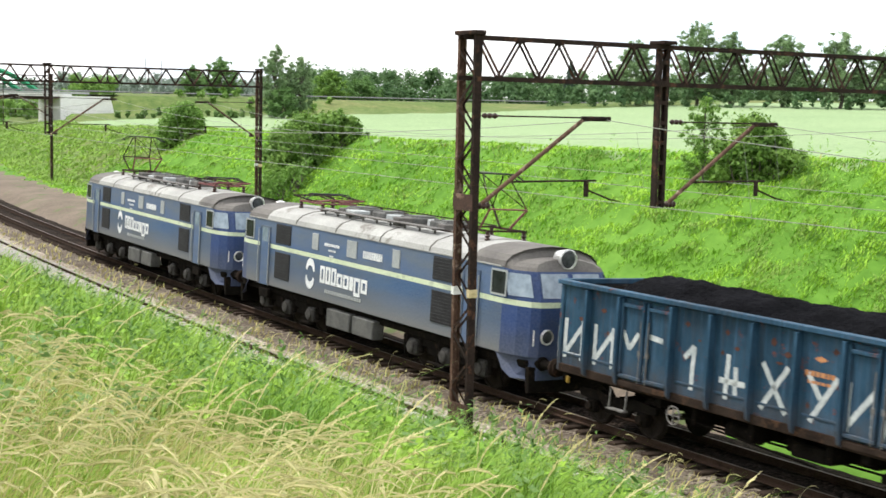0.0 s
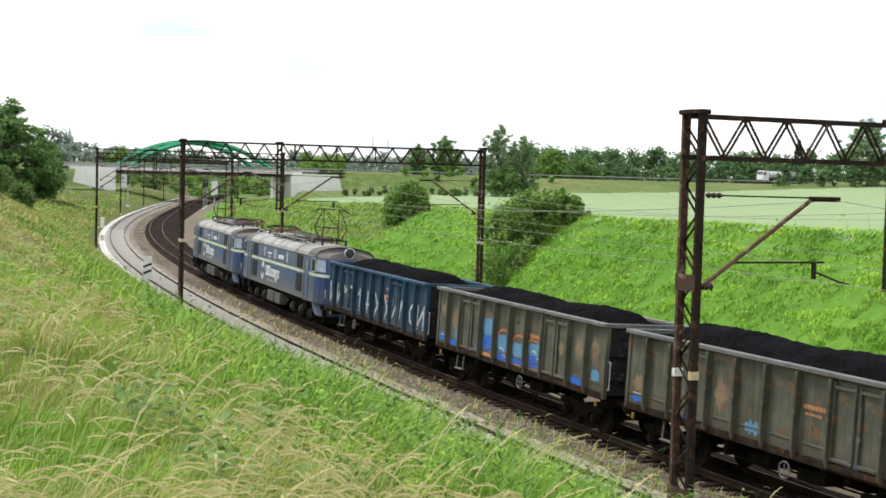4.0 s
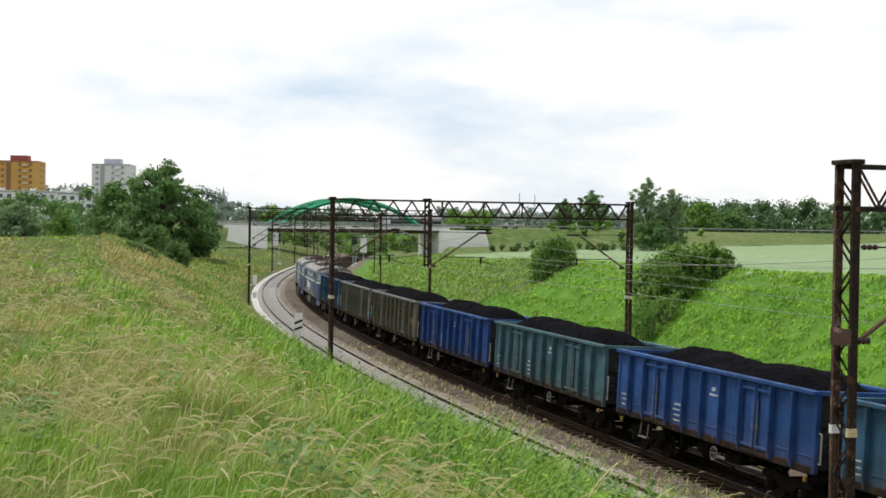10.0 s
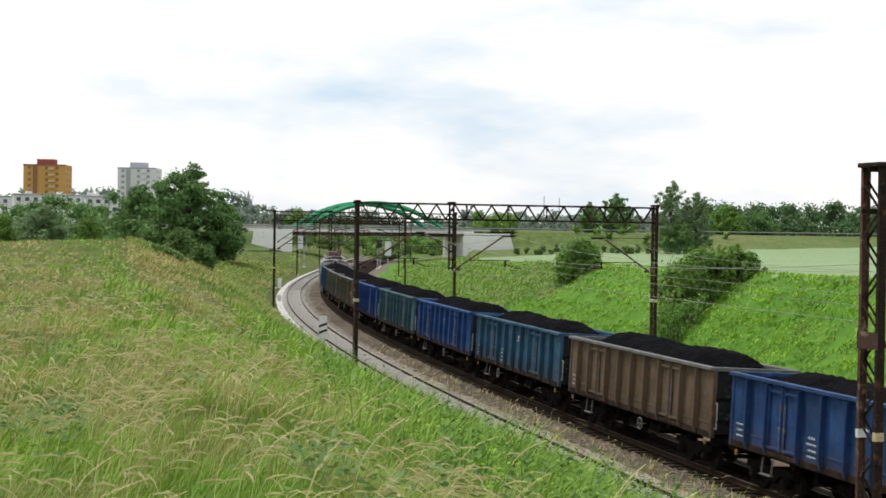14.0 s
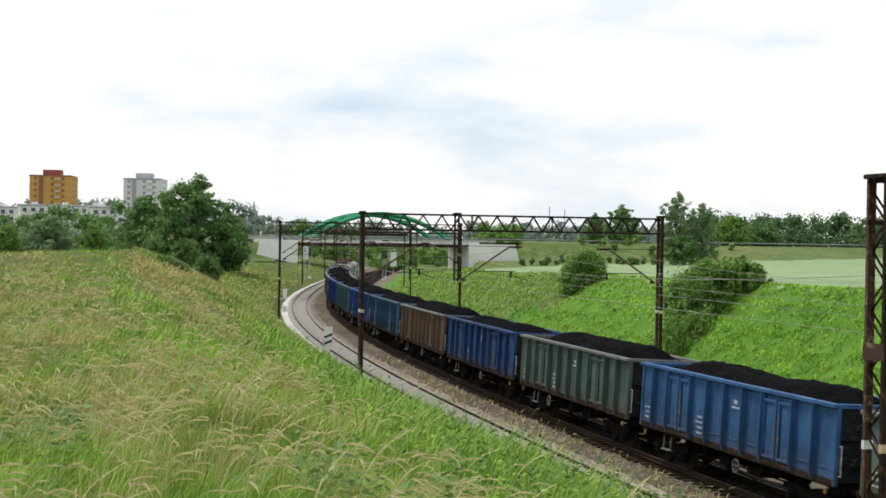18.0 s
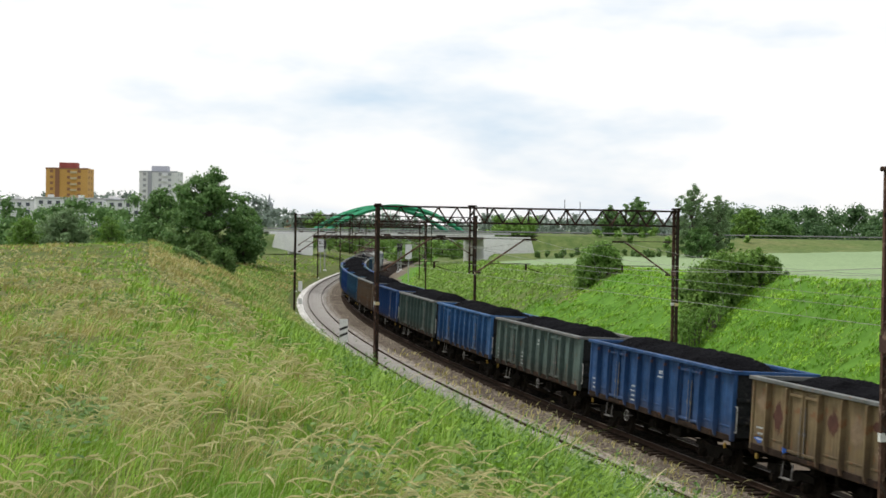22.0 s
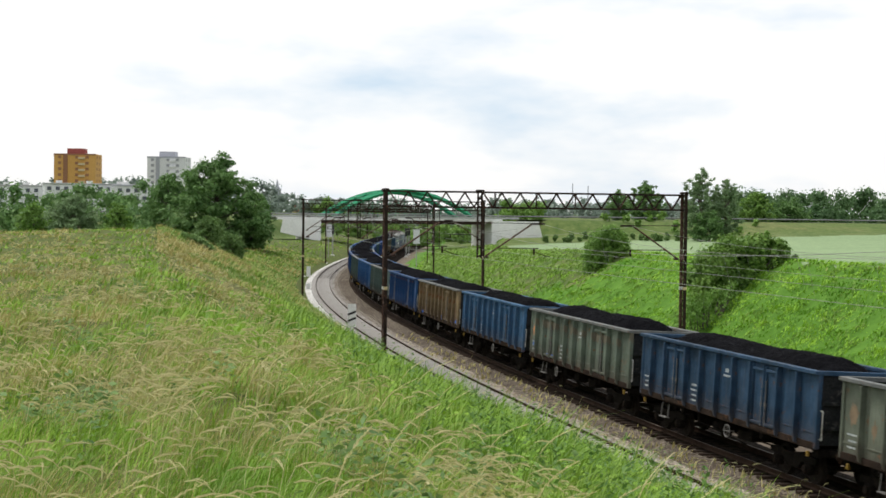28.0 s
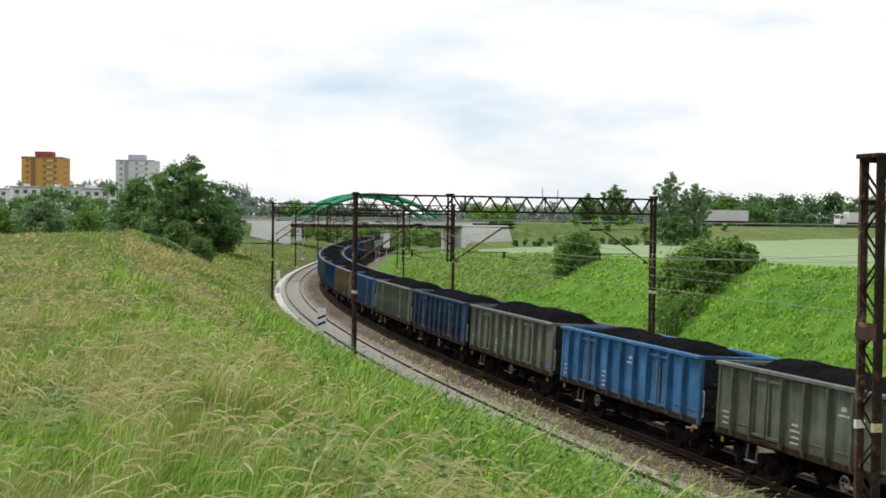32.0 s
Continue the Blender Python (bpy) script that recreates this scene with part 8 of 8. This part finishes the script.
    p[:, 2] = -0.26
    n = len(p)
    blades("track_weeds", p, r.uniform(0.06, 0.34, n), np.maximum(0.006, 0.0010 * d), r.uniform(0.5, 1.3, n), GRASS_DRY, 5, "dry weeds growing between the tracks")
    p, d, s, o = scatter(3400, 0, 42, 18, 80, 136, lambda x, y, s, o, d, r: (o > -0.9) & (o < 6.0) & (s < 45) & (r.uniform(-0.6, 0.4, len(x)) < waves(x, y, 2.0, 83)))
    p[:, 2] = -0.26
    n = len(p)
    seed_heads("gravel_straw", p, r.uniform(0.20, 0.55, n), r.uniform(0.12, 0.26, n), (0.004 + 0.0003 * d) * r.uniform(0.7, 1.3, n), SEED, 19, "straw-coloured grass heads beside the rails")
    # the bank's top all round
    p, d, s, o = scatter(14000, -180, 180, 0.6, 14, 81, lambda x, y, s, o, d, r: (o > 9) & ((np.abs(np.degrees(np.arctan2(x, y)) - 8) > 31) | (d < 3.4)))
    n = len(p)
    blades("top_grass", p, r.uniform(0.14, 0.40, n), r.uniform(0.006, 0.014, n), r.uniform(0.6, 2.0, n), GRASS_GREEN, 22, "knee-high green grass on top of the bank")
    # far slope: a mat of short grass with tussocks lying over it
    p, d, s, o = scatter(340000, -6, 40, 28, 300, 36, lambda x, y, s, o, d, r: (o < -9.9 + 1.0 * waves(x, y, 3, 45)) & (o > -25.5))
    n = len(p)
    blades("slope_grass", p, r.uniform(0.12, 0.32, n), np.maximum(0.013, 0.0008 * d) * r.uniform(0.7, 1.6, n), r.uniform(0.9, 2.0, n), GRASS_SLOPE, 6, "lush green grass on the cutting slope")
    p, d, s, o = scatter(52000, -4, 40, 28, 190, 137, lambda x, y, s, o, d, r: (o < -11.5) & (o > -25.0) & (r.uniform(-0.9, 0.6, len(x)) < waves(x, y, 3.2, 46)))
    n = len(p)
    big = np.clip(1 + 0.9 * waves(p[:, 0], p[:, 1], 5.0, 47), 0.4, 2.0) * (1 - 0.6 * step(-22.5, -25, o))
    pale = waves(p[:, 0], p[:, 1], 7.0, 48) + 0.5 * waves(p[:, 0], p[:, 1], 2.0, 49) > 0.05
    for m, nm, mat, lab in ((pale, "slope_tussocks", GRASS_SLOPE, "bright tussocks lying over the cutting slope"), (~pale, "dull_tussocks", GRASS_DULL, "duller green tussocks on the cutting slope")):
        tufts(nm, p[m], d[m], 17, 0.20 + 0.0030 * d[m], r.uniform(0.22, 0.50, m.sum()) * big[m], np.maximum(0.016, 0.0008 * d[m]), mat, 211 if mat is GRASS_SLOPE else 214, lab, (0.7, 1.9), 0.5, 0.6)
    p, d, s, o = scatter(3600, 2, 42, 30, 150, 77, lambda x, y, s, o, d, r: (o < -12) & (o > -24) & (waves(x, y, 6, 78) + 0.7 * waves(x, y, 2.2, 79) > 0.42))
    leaf_plants("slope_weeds", p, 20, 0.35, 0.10, 0.55, 0.05, LEAF_SLOPE, 23, "low broad-leaved weeds in patches on the slope")
    p, d, s, o = scatter(1500, 6, 42, 40, 110, 138, lambda x, y, s, o, d, r: (o < -18) & (o > -25) & (waves(x, y, 4, 84) > 0.1))
    leaf_plants("slope_stems", p, 16, 0.14, 0.2, 1.05, 0.11, LEAF_SLOPE, 24, "taller upright weeds near the field edge", True)
    p, d, s, o = scatter(22000, -8, 60, 28, 300, 37, lambda x, y, s, o, d, r: (o < -22.5) & (o > -26.0) & (r.uniform(-0.5, 0.6, len(x)) < waves(x, y, 3, 74)))
    n = len(p)
    blades("field_margin", p, r.uniform(0.10, 0.32, n), np.maximum(0.02, 0.0010 * d), r.uniform(0.5, 1.2, n), GRASS_DRY, 7, "straggling straw-coloured grass along the field margin")
    p, d, s, o = scatter(90000, -8, 12, 110, 320, 75, lambda x, y, s, o, d, r: (o < -10.5) & (o > -25.5) & (s > 105 + 12 * waves(x, y, 6, 76)))
    n = len(p)
    blades("far_slope_grass", p, r.uniform(0.15, 0.50, n), 0.0008 * d, r.uniform(0.5, 1.4, n), GRASS_OLIVE, 16, "tall dull green grass on the far slope")
    # green creeping over the edge of the old track bed
    p, d, s, o = scatter(60000, -8, 45, 28, 300, 143, lambda x, y, s, o, d, r: (o < -8.2) & (o > -11.5) & (waves(x, y, 4.0, 71) + 0.35 * (-9.8 - o) > r.uniform(-0.3, 0.5, len(x))))
    n = len(p)
    blades("bed_weeds", p, r.uniform(0.08, 0.30, n), np.maximum(0.014, 0.0010 * d), r.uniform(0.5, 1.4, n), GRASS_SLOPE, 17, "green weeds creeping over the old track bed")


build_grass()


# ---- movement ----
def motions():
    for ob, rows in MOVERS:
        walk(ob, rows)
    cache = {}
    for ob, y, radius in WHEELS:
        key = (round(y, 3), radius)
        if key not in cache:
            cache[key] = wheel_rows(y, radius, radius)
        walk(ob, cache[key])


motions()
